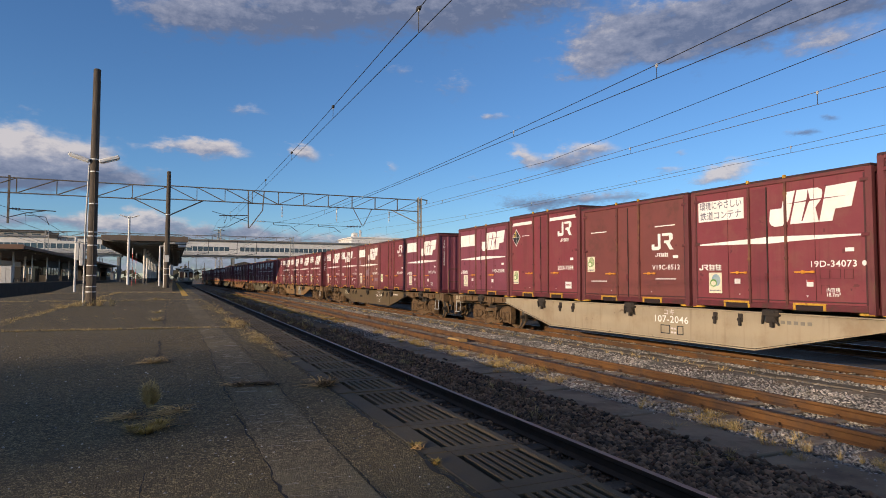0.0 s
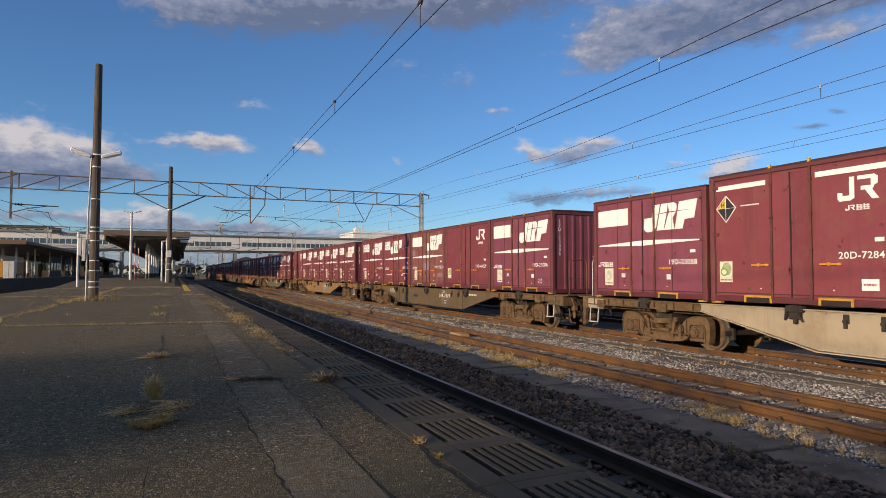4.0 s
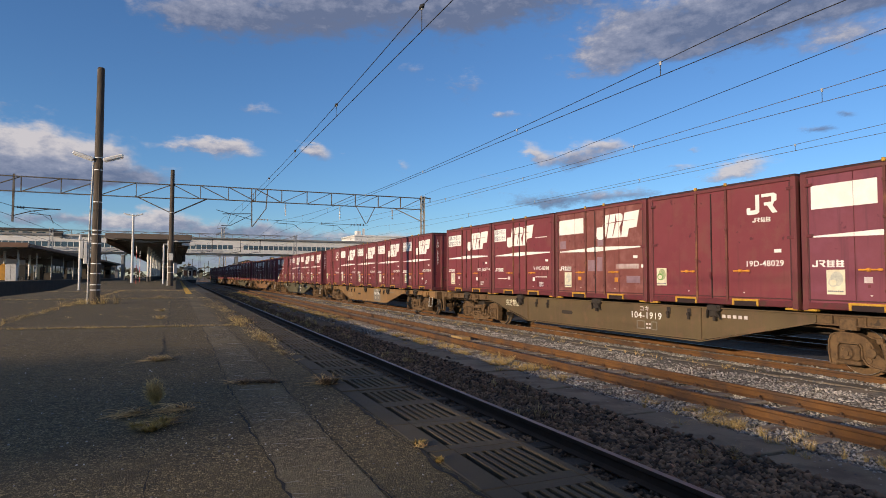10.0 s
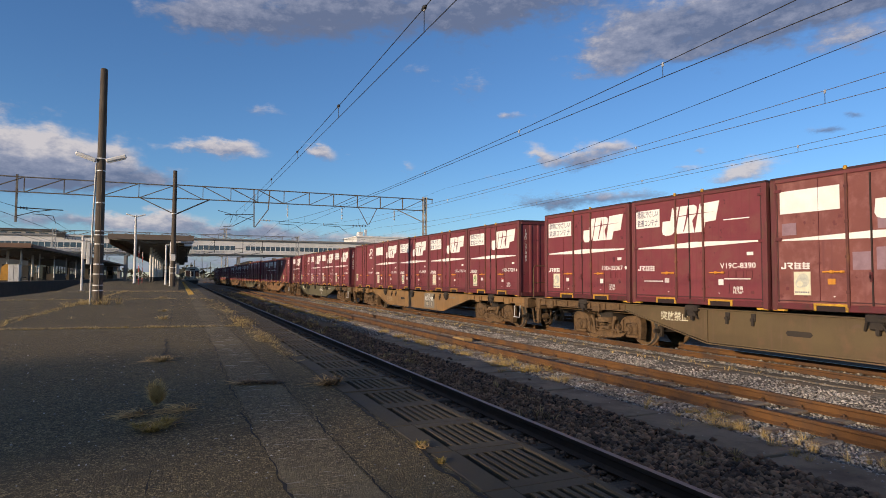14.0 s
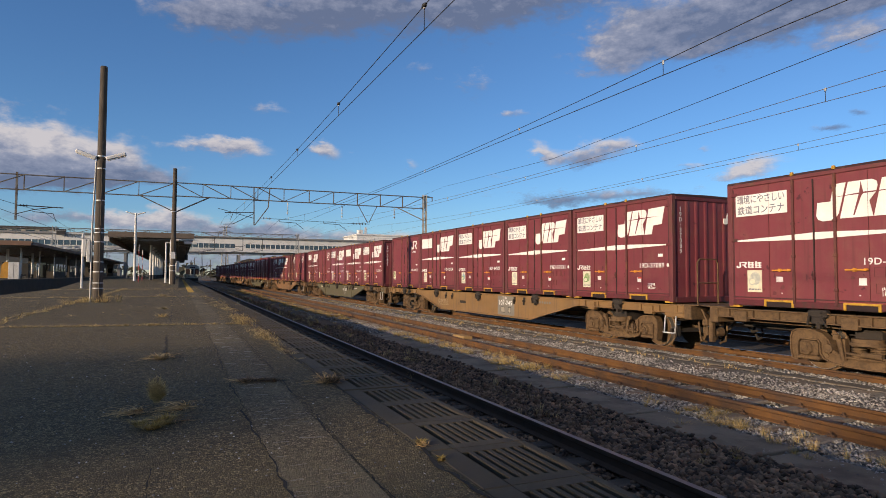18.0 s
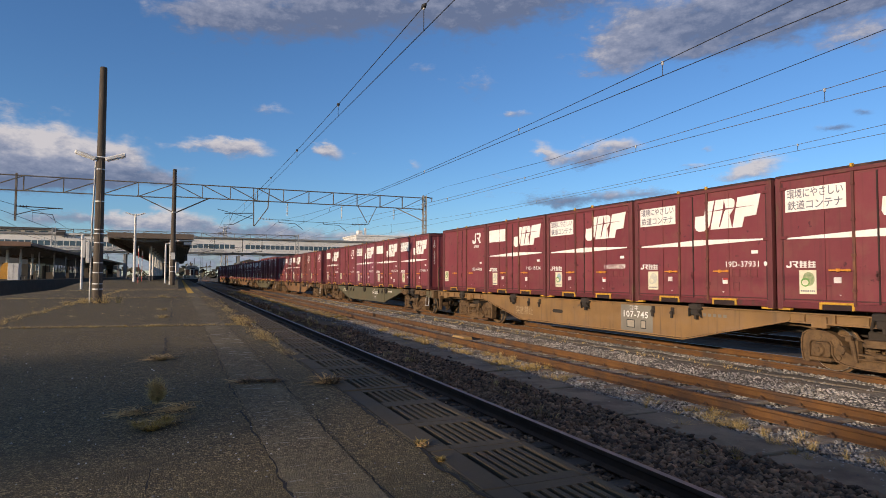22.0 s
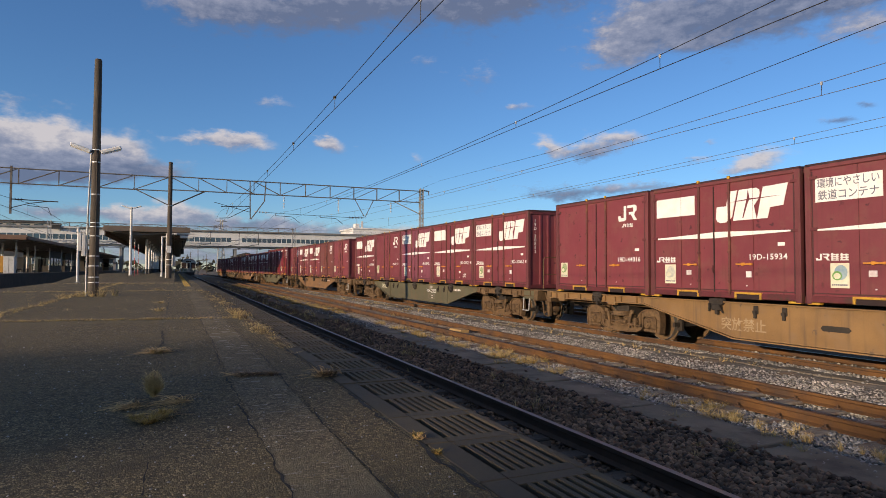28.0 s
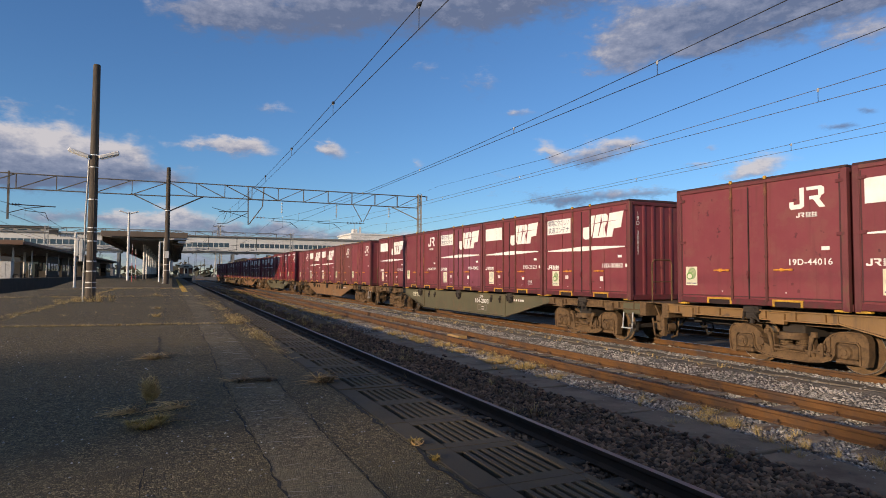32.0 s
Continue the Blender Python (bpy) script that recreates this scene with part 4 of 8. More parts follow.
for k in range(420):
    y = 22 + rnd.random() * 75
    tuft(straw if rnd.random() < 0.4 else dead, rnd.choice((rnd.uniform(6.3, 9.4), rnd.uniform(4.3, 6.3))) + 0.4 * ACROSS * y, y, -0.16, rnd.uniform(0.2, 0.5), rnd.uniform(0.04, 0.13), 16, rnd, 1.0, 0.009)
for k in range(160):
    y = 8 + rnd.random() * 40
    tuft(straw, 10.2 + rnd.uniform(-0.3, 0.2) + ACROSS * y, y, -0.12, 0.15, 0.08, 9, rnd, 1.0, 0.006)
solid("dry_grass", straw, grass_straw, "tufts of dry straw-coloured grass between the tracks", "grass", kind="stuff")
solid("green_grass", green, grass_green, "tufts of yellow-green grass between the tracks", "grass", kind="stuff")
solid("dead_weeds", dead, grass_rust, "dark dead weeds beside the platform track", "grass", kind="stuff")
solid("timber_block", Shape().prism([(-0.42, 0.0), (0.42, 0.0), (0.42, 0.1), (-0.30, 0.1), (-0.42, 0.03)], lambda a, b, d: (d, -a, b), -0.13, 0.13), timber_yellow,
      "yellowish timber block lying between the siding's rails", "timber block", (7.62, 16.1, -0.145))
for (x, y, a) in ((2.9, 3.6, 0.4), (3.3, 4.3, 1.2), (2.6, 6.0, 2.0)):
    ob = solid("paper_scrap", Shape().box(-0.03, 0.03, -0.015, 0.015, 0, 0.006, 0.001), paint_white_worn, "small white scrap lying by the rail", "litter", (x, y, -0.155))
    ob.rotation_euler = (0.1, 0.1, a)


# ---- the freight train ----
SIDE = -1.20          # the near side panel of a container, in its own space


def on_side(u, v, d):
    """A point of the near side: u to the right, v up, d out of the panel."""
    return (SIDE - d, -u, v)


FACE = Matrix(((0, 0, -1, 0), (-1, 0, 0, 0), (0, 1, 0, 0), (0, 0, 0, 1)))      # letters on the near side
END = Matrix(((1, 0, 0, 0), (0, 0, -1, 0), (0, 1, 0, 0), (0, 0, 0, 1)))        # letters on the near end


def flat(polys, out=0.011):
    s = Shape()
    for poly in polys:
        s.prism(poly, on_side, min(0.001, out - 0.001), out)
    return s


def rect(u0, u1, v0, v1):
    return [(u0, v0), (u1, v0), (u1, v1), (u0, v1)]


def slogan_mark(u, v, w, h):
    """The carrier's slanted mark as three plain solid shapes, cut by a thin slit."""
    kx, ky = w / 1.65, h / 0.61
    hook = [(0.007, 0.08), (0.04, 0.01), (0.12, -0.024), (0.27, -0.02), (0.34, 0.01), (0.408, 0.09), (0.537, 0.61), (0.33, 0.60), (0.27, 0.31), (0.03, 0.307)]
    slab = [(0.43, 0.0), (0.578, 0.61), (0.97, 0.61), (1.04, 0.57), (1.054, 0.50), (1.03, 0.40), (0.918, 0.26), (0.976, 0.0)]
    flag = [(0.988, 0.0), (1.125, 0.61), (1.65, 0.63), (1.55, 0.222), (1.275, 0.204), (1.217, 0.0)]
    put = lambda poly: [(u + a * kx, v + b * ky) for a, b in poly]
    return flat([put(hook), put(slab), put(flag)]), flat([put([(0.30, 0.375), (0.76, 0.385), (1.53, 0.412), (0.84, 0.415)]), put([(0.79, 0.60), (0.76, 0.41), (0.655, 0.04), (0.68, 0.04), (0.79, 0.34), (0.83, 0.40)])], 0.013)


def small_mark(u, v, w, h):
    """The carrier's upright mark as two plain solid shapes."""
    hook = [(0.0, 0.1), (0.04, 0.0), (0.32, 0.0), (0.42, 0.1), (0.42, 1.0), (0.30, 1.0), (0.30, 0.22), (0.12, 0.22), (0.12, 0.36), (0.0, 0.36)]
    slab = [(0.50, 0.0), (0.50, 0.55), (0.62, 0.55), (0.62, 0.85), (0.42, 0.85), (0.42, 1.0), (0.9, 1.0), (0.98, 0.9), (0.98, 0.6), (0.85, 0.48), (1.0, 0.0), (0.84, 0.0), (0.68, 0.42), (0.62, 0.42), (0.62, 0.0)]
    put = lambda poly: [(u + a * w, v + b * h) for a, b in poly]
    s = flat([put(hook)])
    for poly in ([(0.50, 0.84), (0.50, 1.0), (0.9, 1.0), (0.98, 0.9), (0.98, 0.84)], [(0.82, 0.56), (0.82, 0.84), (0.98, 0.84), (0.98, 0.62), (0.92, 0.56)], [(0.58, 0.40), (0.58, 0.56), (0.9, 0.56), (0.86, 0.40)], [(0.84, 0.0), (0.68, 0.40), (0.84, 0.40), (1.0, 0.0)]):
        s.prism(put(poly), on_side, 0.001, 0.011)
    return s


def bars(u, v, w, h, n, rows=1):
    """Unreadable writing as a row of plain bars."""
    polys = []
    for r in range(rows):
        for i in range(n):
            a = u + w * i / n
            polys.append(rect(a, a + w / n * 0.78, v - r * h * 1.5, v - r * h * 1.5 + h))
    return flat(polys)


def block_glyph(u, v, w, h, rows):
    """One unreadable character as a few plain strokes."""
    polys = [rect(u, u + w, v + h * (i / rows), v + h * (i / rows + 0.5 / rows)) for i in range(rows)]
    return polys + [rect(u + w * 0.08, u + w * 0.26, v, v + h), rect(u + w * 0.66, u + w * 0.84, v, v + h * 0.9)]


def corrugated_end():
    """Flat sheet with narrow rounded ridges."""
    s = Shape()
    p, n = [], 7
    x0, step = -0.96, 2.09 / 7
    line = [(-1.13, 0.020)]
    for i in range(n):
        a = x0 + i * step
        line += [(a, 0.020), (a + step * 0.56, 0.020), (a + step * 0.66, 0.004), (a + step * 0.74, 0.0), (a + step * 0.84, 0.0), (a + step * 0.92, 0.004)]
    line.append((x0 + n * step, 0.020))
    p = [(x, -1.84 + d, z) for z in (0.12, 2.45) for x, d in line]
    k = len(line)
    return s.add(p, [(i, i + 1, k + i + 1, k + i) for i in range(k - 1)])


C = {}                # meshes that all containers share


def container_meshes():
    y, h = 1.8575, 2.5
    C["body"] = Shape().box(SIDE, -SIDE, -1.80, 1.84, 0.12, 2.45).mesh("body")
    C["end_wall"] = corrugated_end().mesh("end_wall")
    C["roof"] = Shape().prism([(-1.228, 2.455), (-1.205, 2.498), (0, 2.515), (1.205, 2.498), (1.228, 2.455)], lambda a, b, d: (a, d, b), -y + 0.01, y - 0.01).mesh("roof")
    C["corner_post"] = Shape().box(-0.055, 0.055, -0.055, 0.055, 0.0, 2.46, 0.012).mesh("corner_post")
    C["bottom_rail"] = Shape().box(-0.028, 0.028, -y + 0.11, y - 0.11, 0.035, 0.15, 0.01).mesh("bottom_rail")
    C["top_rail"] = Shape().box(-0.028, 0.028, -y + 0.11, y - 0.11, 2.385, 2.47, 0.01).mesh("top_rail")
    C["end_rail"] = Shape().box(-1.115, 1.115, -0.03, 0.03, 0.0, 0.13, 0.01).mesh("end_rail")
    C["end_header"] = Shape().box(-1.115, 1.115, -0.03, 0.03, 2.36, 2.45, 0.01).mesh("end_header")
    C["door"] = Shape().box(SIDE - 0.008, SIDE, -0.175, 0.175, 0.16, 2.34, 0.004).mesh("door")
    C["door_seam"] = Shape().box(SIDE - 0.02, SIDE, -0.013, 0.013, 0.15, 2.35, 0.004).box(SIDE - 0.04, SIDE, -0.02, 0.0, 1.15, 1.6, 0.005).mesh("door_seam")
    rib = Shape().box(SIDE - 0.045, SIDE, -0.022, 0.022, 0.1, 2.40, 0.008)
    for z in (0.35, 0.95, 1.55, 2.15):
        rib.box(SIDE - 0.055, SIDE, -0.032, 0.032, z, z + 0.05, 0.006)
    C["door_rib"] = rib.mesh("door_rib")
    C["rib_cap"] = Shape().box(SIDE - 0.055, SIDE, -0.026, 0.026, 2.46, 2.525, 0.008).mesh("rib_cap")
    C["handle"] = Shape().box(SIDE - 0.05, SIDE - 0.03, -0.19, 0.19, -0.014, 0.014, 0.004).box(SIDE - 0.045, SIDE, -0.16, -0.12, -0.022, 0.022).box(SIDE - 0.045, SIDE, 0.02, 0.06, -0.03, 0.03).mesh("handle")
    C["fork_pocket"] = Shape().box(SIDE - 0.045, SIDE + 0.1, -0.30, 0.30, 0.125, 0.165, 0.006).box(SIDE - 0.045, SIDE + 0.1, -0.30, -0.255, 0.03, 0.125, 0.006).box(SIDE - 0.045, SIDE + 0.1, 0.255, 0.30, 0.03, 0.125, 0.006).mesh("fork_pocket")
    # solid block, coloured near black for the shade inside the fork pocket
    C["pocket_hole"] = Shape().box(SIDE - 0.03, SIDE + 0.05, -0.25, 0.25, 0.03, 0.125).mesh("pocket_hole")
    C["foot"] = Shape().box(-0.05, 0.05, -0.12, 0.12, -0.01, 0.03, 0.006).mesh("foot")
    C["latch"] = Shape().box(SIDE - 0.05, SIDE, -0.02, 0.02, 0.0, 0.16, 0.006).cyl((SIDE - 0.05, 0, 0.08), (SIDE, 0, 0.08), 0.03, n=8).mesh("latch")
    C["hinge"] = Shape().box(SIDE - 0.03, SIDE, -0.09, 0.05, -0.03, 0.03, 0.006).mesh("hinge")
    C["panel"] = flat([rect(-1.66, -0.55, 1.80, 2.22)]).mesh("sign_panel")
    C["panel_v"] = flat([rect(-1.70, -0.93, 1.80, 2.22)]).mesh("sign_panel")
    C["stripe"] = flat([[(-1.66, 1.30), (-0.42, 1.275), (0.0, 1.265), (0.43, 1.285), (1.69, 1.32), (1.69, 1.345), (0.43, 1.385), (0.0, 1.395), (-0.42, 1.375), (-1.66, 1.325)]]).mesh("stripe")
    mark, slit = slogan_mark(0.0, 1.60, 1.62, 0.61)
    C["mark"], C["mark_slit"] = mark.mesh("mark"), slit.mesh("mark_slit")
    C["name_bar_0"] = small_mark(-1.665, 0.775, 0.235, 0.118).mesh("name_bar")
    C["name_bar_1"] = flat(block_glyph(-1.405, 0.770, 0.135, 0.128, 4)).mesh("name_bar")
    C["name_bar_2"] = flat(block_glyph(-1.245, 0.770, 0.135, 0.128, 3)).mesh("name_bar")
    C["small_bar_0"] = small_mark(0.945, 1.665, 0.155, 0.085).mesh("name_bar")
    C["small_bar_1"] = flat(block_glyph(1.125, 1.66, 0.095, 0.095, 4)).mesh("name_bar")
    C["small_bar_2"] = flat(block_glyph(1.235, 1.66, 0.095, 0.095, 3)).mesh("name_bar")
    for i, u in enumerate((-0.93, 0.88)):
        C["joint_%d" % i] = Shape().box(SIDE - 0.0140, SIDE, -u - 0.0018, -u + 0.0018, 0.21, 2.38).mesh("panel_joint")
    C["edge_gap"] = Shape().box(SIDE - 0.003, SIDE, -0.013, 0.013, 0.16, 2.36).mesh("edge_gap")
    C["stain"] = flat([[(-0.05, 0.0), (0.05, 0.005), (0.06, 0.07), (0.02, 0.10), (-0.04, 0.09)]], 0.0045).mesh("scrape")
    for i, (u, v, w) in enumerate(((0.95, 0.60, 0.17), (1.14, 0.60, 0.17), (1.37, 0.60, 0.15), (0.97, 0.33, 0.14))):
        f = Shape()
        for a, b, c, d in ((u, u + w, v, v + 0.006), (u, u + w, v + 0.154, v + 0.16), (u, u + 0.006, v, v + 0.16), (u + w - 0.006, u + w, v, v + 0.16)):
            f.prism(rect(a, b, c, d), on_side, 0.001, 0.009)
        C["ghost_%d" % i] = f.mesh("card_frame")
    for i, (a, b, c, d) in enumerate(((-1.63, -1.35, 1.40, 1.62), (-0.36, -0.05, 0.75, 1.05), (0.02, 0.24, 0.75, 1.12), (1.15, 1.62, 0.45, 0.62), (0.05, 0.30, 1.42, 1.60))):
        C["patch_%d" % i] = flat([rect(a, b, c, d)], 0.009).mesh("paint_patch")
    C["small_mark"] = small_mark(0.82, 1.82, 0.66, 0.38).mesh("mark")
    C["low_seam"] = Shape().box(SIDE - 0.012, SIDE, -1.83, 1.83, 0.185, 0.205, 0.003).mesh("lower_seam")
    C["sticker"] = flat([rect(-1.415, -1.10, 0.30, 0.725)]).mesh("sticker")
    C["sticker_left"] = flat([rect(-1.62, -1.32, 0.40, 0.80)]).mesh("sticker")
    for key, uc in (("print", -1.257), ("print_left", -1.47)):
        vc = 0.555 if key == "print" else 0.645
        disc = [(uc + 0.018 + 0.112 * math.cos(a * 0.449), vc + 0.012 + 0.128 * math.sin(a * 0.449)) for a in range(14)]
        C[key] = flat([disc], 0.0125).mesh("sticker_print")
        C[key + "_face"] = flat([[(uc - 0.045 + 0.085 * math.cos(a * 0.524), vc - 0.045 + 0.082 * math.sin(a * 0.524)) for a in range(12)]], 0.014).mesh("sticker_print")
        C[key + "_low"] = flat([[(uc - 0.045 + 0.062 * math.cos(a * 0.524), vc - 0.05 + 0.052 * math.sin(a * 0.524)) for a in range(12)]], 0.0148).mesh("sticker_print")
        C[key + "_words"] = flat([rect(uc - 0.135 + i * 0.034, uc - 0.111 + i * 0.034, vc - 0.215, vc - 0.188) for i in range(8)], 0.0125).mesh("sticker_print")
    C["label_a"] = flat([rect(-0.79, -0.66, 0.50, 0.60)]).mesh("label")
    C["label_b"] = flat([rect(0.71, 0.83, 0.46, 0.58)]).mesh("label")
    C["label_a_print"] = flat([rect(0.72, 0.84, 0.54, 0.58)], 0.013).mesh("label_print")
    C["plate"] = flat([rect(1.40, 1.54, 1.06, 1.125)]).mesh("plate")
    C["plate_print"] = flat([rect(1.40 + i * 0.05, 1.435 + i * 0.05, 1.13, 1.165) for i in range(3)], 0.013).mesh("plate_print")
    C["dot"] = flat([[(1.70 + 0.035 * math.cos(a * 0.524), 0.86 + 0.045 * math.sin(a * 0.524)) for a in range(12)]]).mesh("dot")
    C["arrow"] = flat([[(-0.06, 0.0), (0.06, 0.0), (0.0, -0.06)]]).mesh("arrow")
    C["top_bar_l"] = flat([rect(-1.68, -0.55, 2.18, 2.27)]).mesh("top_bar")
    C["top_bar_r"] = flat([rect(0.43, 1.68, 2.18, 2.27)]).mesh("top_bar")
    for i, (a, b, v) in enumerate(((-1.46, -0.85, 1.80), (0.86, 1.47, 1.80), (-1.46, -0.85, 0.52), (0.86, 1.47, 0.58))):
        C["thin_line_%d" % i] = flat([rect(a, b, v, v + 0.022)]).mesh("thin_line")
    C["diamond"] = flat([[(-1.45, 2.06), (-1.23, 1.83), (-1.45, 1.57), (-1.67, 1.83)]]).mesh("warning_diamond")
    C["diamond_top"] = flat([[(-1.45, 2.04), (-1.45, 1.84), (-1.65, 1.83)]], 0.013).mesh("diamond_print")
    C["diamond_letter"] = flat([rect(-1.555, -1.535, 1.85, 1.95), rect(-1.500, -1.480, 1.85, 1.95), rect(-1.535, -1.500, 1.89, 1.91)], 0.016).mesh("letter")
    C["diamond_cross"] = flat([rect(-1.453, -1.447, 1.58, 2.05), rect(-1.66, -1.24, 1.827, 1.833)], 0.015).mesh("diamond_cross")
    C["diamond_edge"] = flat([[(-1.45, 2.08), (-1.21, 1.83), (-1.45, 1.55), (-1.69, 1.83)]], 0.009).mesh("diamond_edge")
    C["diamond_bars"] = bars(-1.10, 1.84, 0.42, 0.02, 9).mesh("bars")
    C["sheet"] = flat([rect(1.18, 1.45, 0.30, 0.48)]).mesh("paper_label")
    C["sheet_print"] = bars(1.21, 0.37, 0.21, 0.04, 5).mesh("paper_print")
    top = lettering("環境にやさしい", 0.125, 0.82)
    low = lettering("鉄道コンテナ", 0.125, 0.94)
    for m, v in ((top, 2.12), (low, 1.91)):
        m.transform(Matrix.Translation((-1.105, v, 0.0125 - SIDE)))
        m.transform(FACE)
    C["slogan_top"], C["slogan_low"] = top, low
    mark_s, slit_s = slogan_mark(0, 0, 0.62, 0.26)
    for m, key in ((mark_s.mesh("end_mark"), "end_mark"), (slit_s.mesh("end_slit"), "end_slit")):
        m.transform(FACE.inverted())
        m.transform(Matrix.Translation((0.42, 1.86, 1.843 + SIDE)))
        m.transform(END)
        C[key] = m


container_meshes()


def container(kind, number, paint, label, sign="blank", extra=(), at_end=False):
    t = thing("container", label, "container", group="freight containers on the wagons")
    put = lambda name, key, mat, parent=t, at=(0, 0, 0), lab="": part(name, C[key], mat, parent, lab, at)

    def painted(name, key, at=(0, 0, 0), lab="", mat=None):
        """Shared geometry in this container's own paint."""
        ob = new(name, C[key])
        if not C[key].materials:
            C[key].materials.append(paint_maroon)
        ob.parent, ob.location = t, at
        ob.material_slots[0].link = "OBJECT"
        ob.material_slots[0].material = mat or paint
        return tagged(ob, lab)

    tone = 0 if number in ("19D-34029", "19D-34073") else 1 if kind not in ("wide", "old") or number in ("19D-37089", "19D-30862") else 2

    def sticker(key, ink, z):
        """The square paper mark: fresh, greenish or bleached."""
        globe, face = ((print_globe, print_leaf), (sticker_green, print_leaf), (print_faded, print_faded))[tone]
        base = put("sticker", key, sticker_cream, at=(0, 0, z), lab=("cream eco sticker in blue and green", "cream eco sticker in green", "bleached eco sticker")[tone])
        put("sticker_print", ink, globe, base)
        put("sticker_print", ink + "_face", face, base)
        put("sticker_print", ink + "_low", sticker_cream, base)
        put("sticker_print", ink + "_words", print_grey, base)

    painted("body", "body")
    for y in (-1.725, 1.725):
        put("edge_gap", "edge_gap", rail_maroon, at=(0, y, 0))
    if kind in ("wide", "old") and not number.startswith("V"):
        for i in range(2):
            put("panel_joint", "joint_%d" % i, frame_maroon)
    if number:
        spots = random.Random(number)
        for i in range(5):
            ob = put("scrape", "stain", post_dark, at=(0, spots.uniform(-1.6, 1.6), spots.uniform(0.22, 0.5) if i < 3 else spots.uniform(0.5, 1.9)))
            ob.scale = (1, spots.uniform(0.3, 0.9), spots.uniform(0.25, 0.8))
        if number == "19D-23058":
            for i in range(12):
                ob = put("touched_up_patch", "stain", paint_dark, at=(0, 0.25 + spots.gauss(0, 0.22), spots.uniform(0.28, 0.95)) if i < 9 else (0, spots.uniform(0.7, 1.1), spots.uniform(0.3, 0.8)))
                ob.scale = (0.9, spots.uniform(0.4, 1.2), spots.uniform(0.6, 2.4) if i < 9 else 0.7)
    put("roof", "roof", roof_rim)
    painted("end_wall", "end_wall")
    for x in (-1.17, 1.17):
        for y in (-1.80, 1.80):
            put("corner_post", "corner_post", post_dark, at=(x, y, 0))
    for x in (-1.197, 1.197):
        put("bottom_rail", "bottom_rail", frame_maroon, at=(x, 0, 0))
        put("top_rail", "top_rail", post_dark, at=(x, 0, 0))
    put("lower_seam", "low_seam", rail_maroon)
    put("end_rail", "end_rail", frame_maroon, at=(0, -1.825, 0))
    put("end_header", "end_header", frame_maroon, at=(0, -1.825, 0))
    for y in (-0.14, 0.24):
        painted("door", "door", (0, y, 0))
    put("door_seam", "door_seam", seal_dark, at=(0, 0.05, 0))
    for y in (-0.34, 0.43):
        rib = put("door_rib", "door_rib", rib_rust, at=(0, y, 0))
        put("rib_cap", "rib_cap", paint_yellow, rib, lab="yellow cap")
    for y in (-0.69, 0.67):
        put("handle", "handle", paint_orange, at=(0, y, 0.72), lab="orange locking handle")
        pocket = put("fork_pocket", "fork_pocket", paint_yellow, at=(0, y * 1.1, 0), lab="yellow fork pocket frame")
        put("pocket_hole", "pocket_hole", seal_dark, pocket)
    for x in (-1.17, 1.17):
        for y in (-1.72, 1.72):
            put("foot", "foot", paint_yellow, at=(x, y, 0), lab="yellow corner foot")
    put("latch", "latch", frame_maroon, at=(0, 0.06, 0.55))
    for y in (-1.72, 1.72):
        put("hinge", "hinge", frame_maroon, at=(0, y, 1.33))
        put("hinge", "hinge", frame_maroon, at=(0, y, 2.24))
    if kind in ("wide", "old"):
        put("label", "label_a", paint_white_worn if kind != "old" else paint_orange)
        put("label", "label_b", paint_white if kind != "old" else paint_orange)
        if kind != "old" and number[-1:] in "1359":
            put("label_print", "label_a_print", sticker_red)
    put("plate", "plate", paint_white)
    for y in (0.68, -0.72):
        ob = put("arrow", "arrow", paint_white, at=(0, y, 0.30))
        ob.scale = (1, 0.34, 0.34)
    if kind in ("wide", "old"):
        short = number.startswith("V")          # this kind carries its mark farther to the left
        put("sign_panel", "panel_v" if short else "panel", paint_white, lab="white sign panel with the slogan in grey" if sign == "slogan" else "plain white panel")
        if sign == "slogan":
            for key in ("slogan_top", "slogan_low"):
                ob = put("slogan", key, print_grey)
                if short:
                    ob.location, ob.scale = (0, 0.585, 0), (1, 0.66, 1)
        put("stripe", "stripe", paint_white, lab="white tapering stripe")
        side = (0, 0.86, 0) if short else (0, 0, 0)
        put("mark", "mark", paint_white, at=side, lab="white slanted company mark")
        painted("mark_slit", "mark_slit", side)
        for i in range(3):
            put("name_bar", "name_bar_%d" % i, paint_white)
        if short:
            for i in (1, 2, 3):
                put("thin_line", "thin_line_%d" % i, paint_white)
        else:
            sticker("sticker", "print", 0.0)
        if kind == "old":
            for i in range(5):
                put("paint_patch", "patch_%d" % i, patch_blue)
    else:
        low = -0.56 if number.startswith("V") else 0.0          # this kind carries its mark lower and its sticker higher
        put("mark", "small_mark", paint_white, at=(0, 0.07 if low else 0, -0.09 if kind == "bars" else low), lab="white company mark")
        for i in range(3):
            put("name_bar", "small_bar_%d" % i, paint_white, at=(0, 0.08 if low else 0, -0.09 if kind == "bars" else low))
        sticker("sticker_left", "print_left", 0.38 if low else 0.0)
    for key in extra:
        if key == "thin_lines":
            for i in range(4):
                put("thin_line", "thin_line_%d" % i, paint_white)
            continue
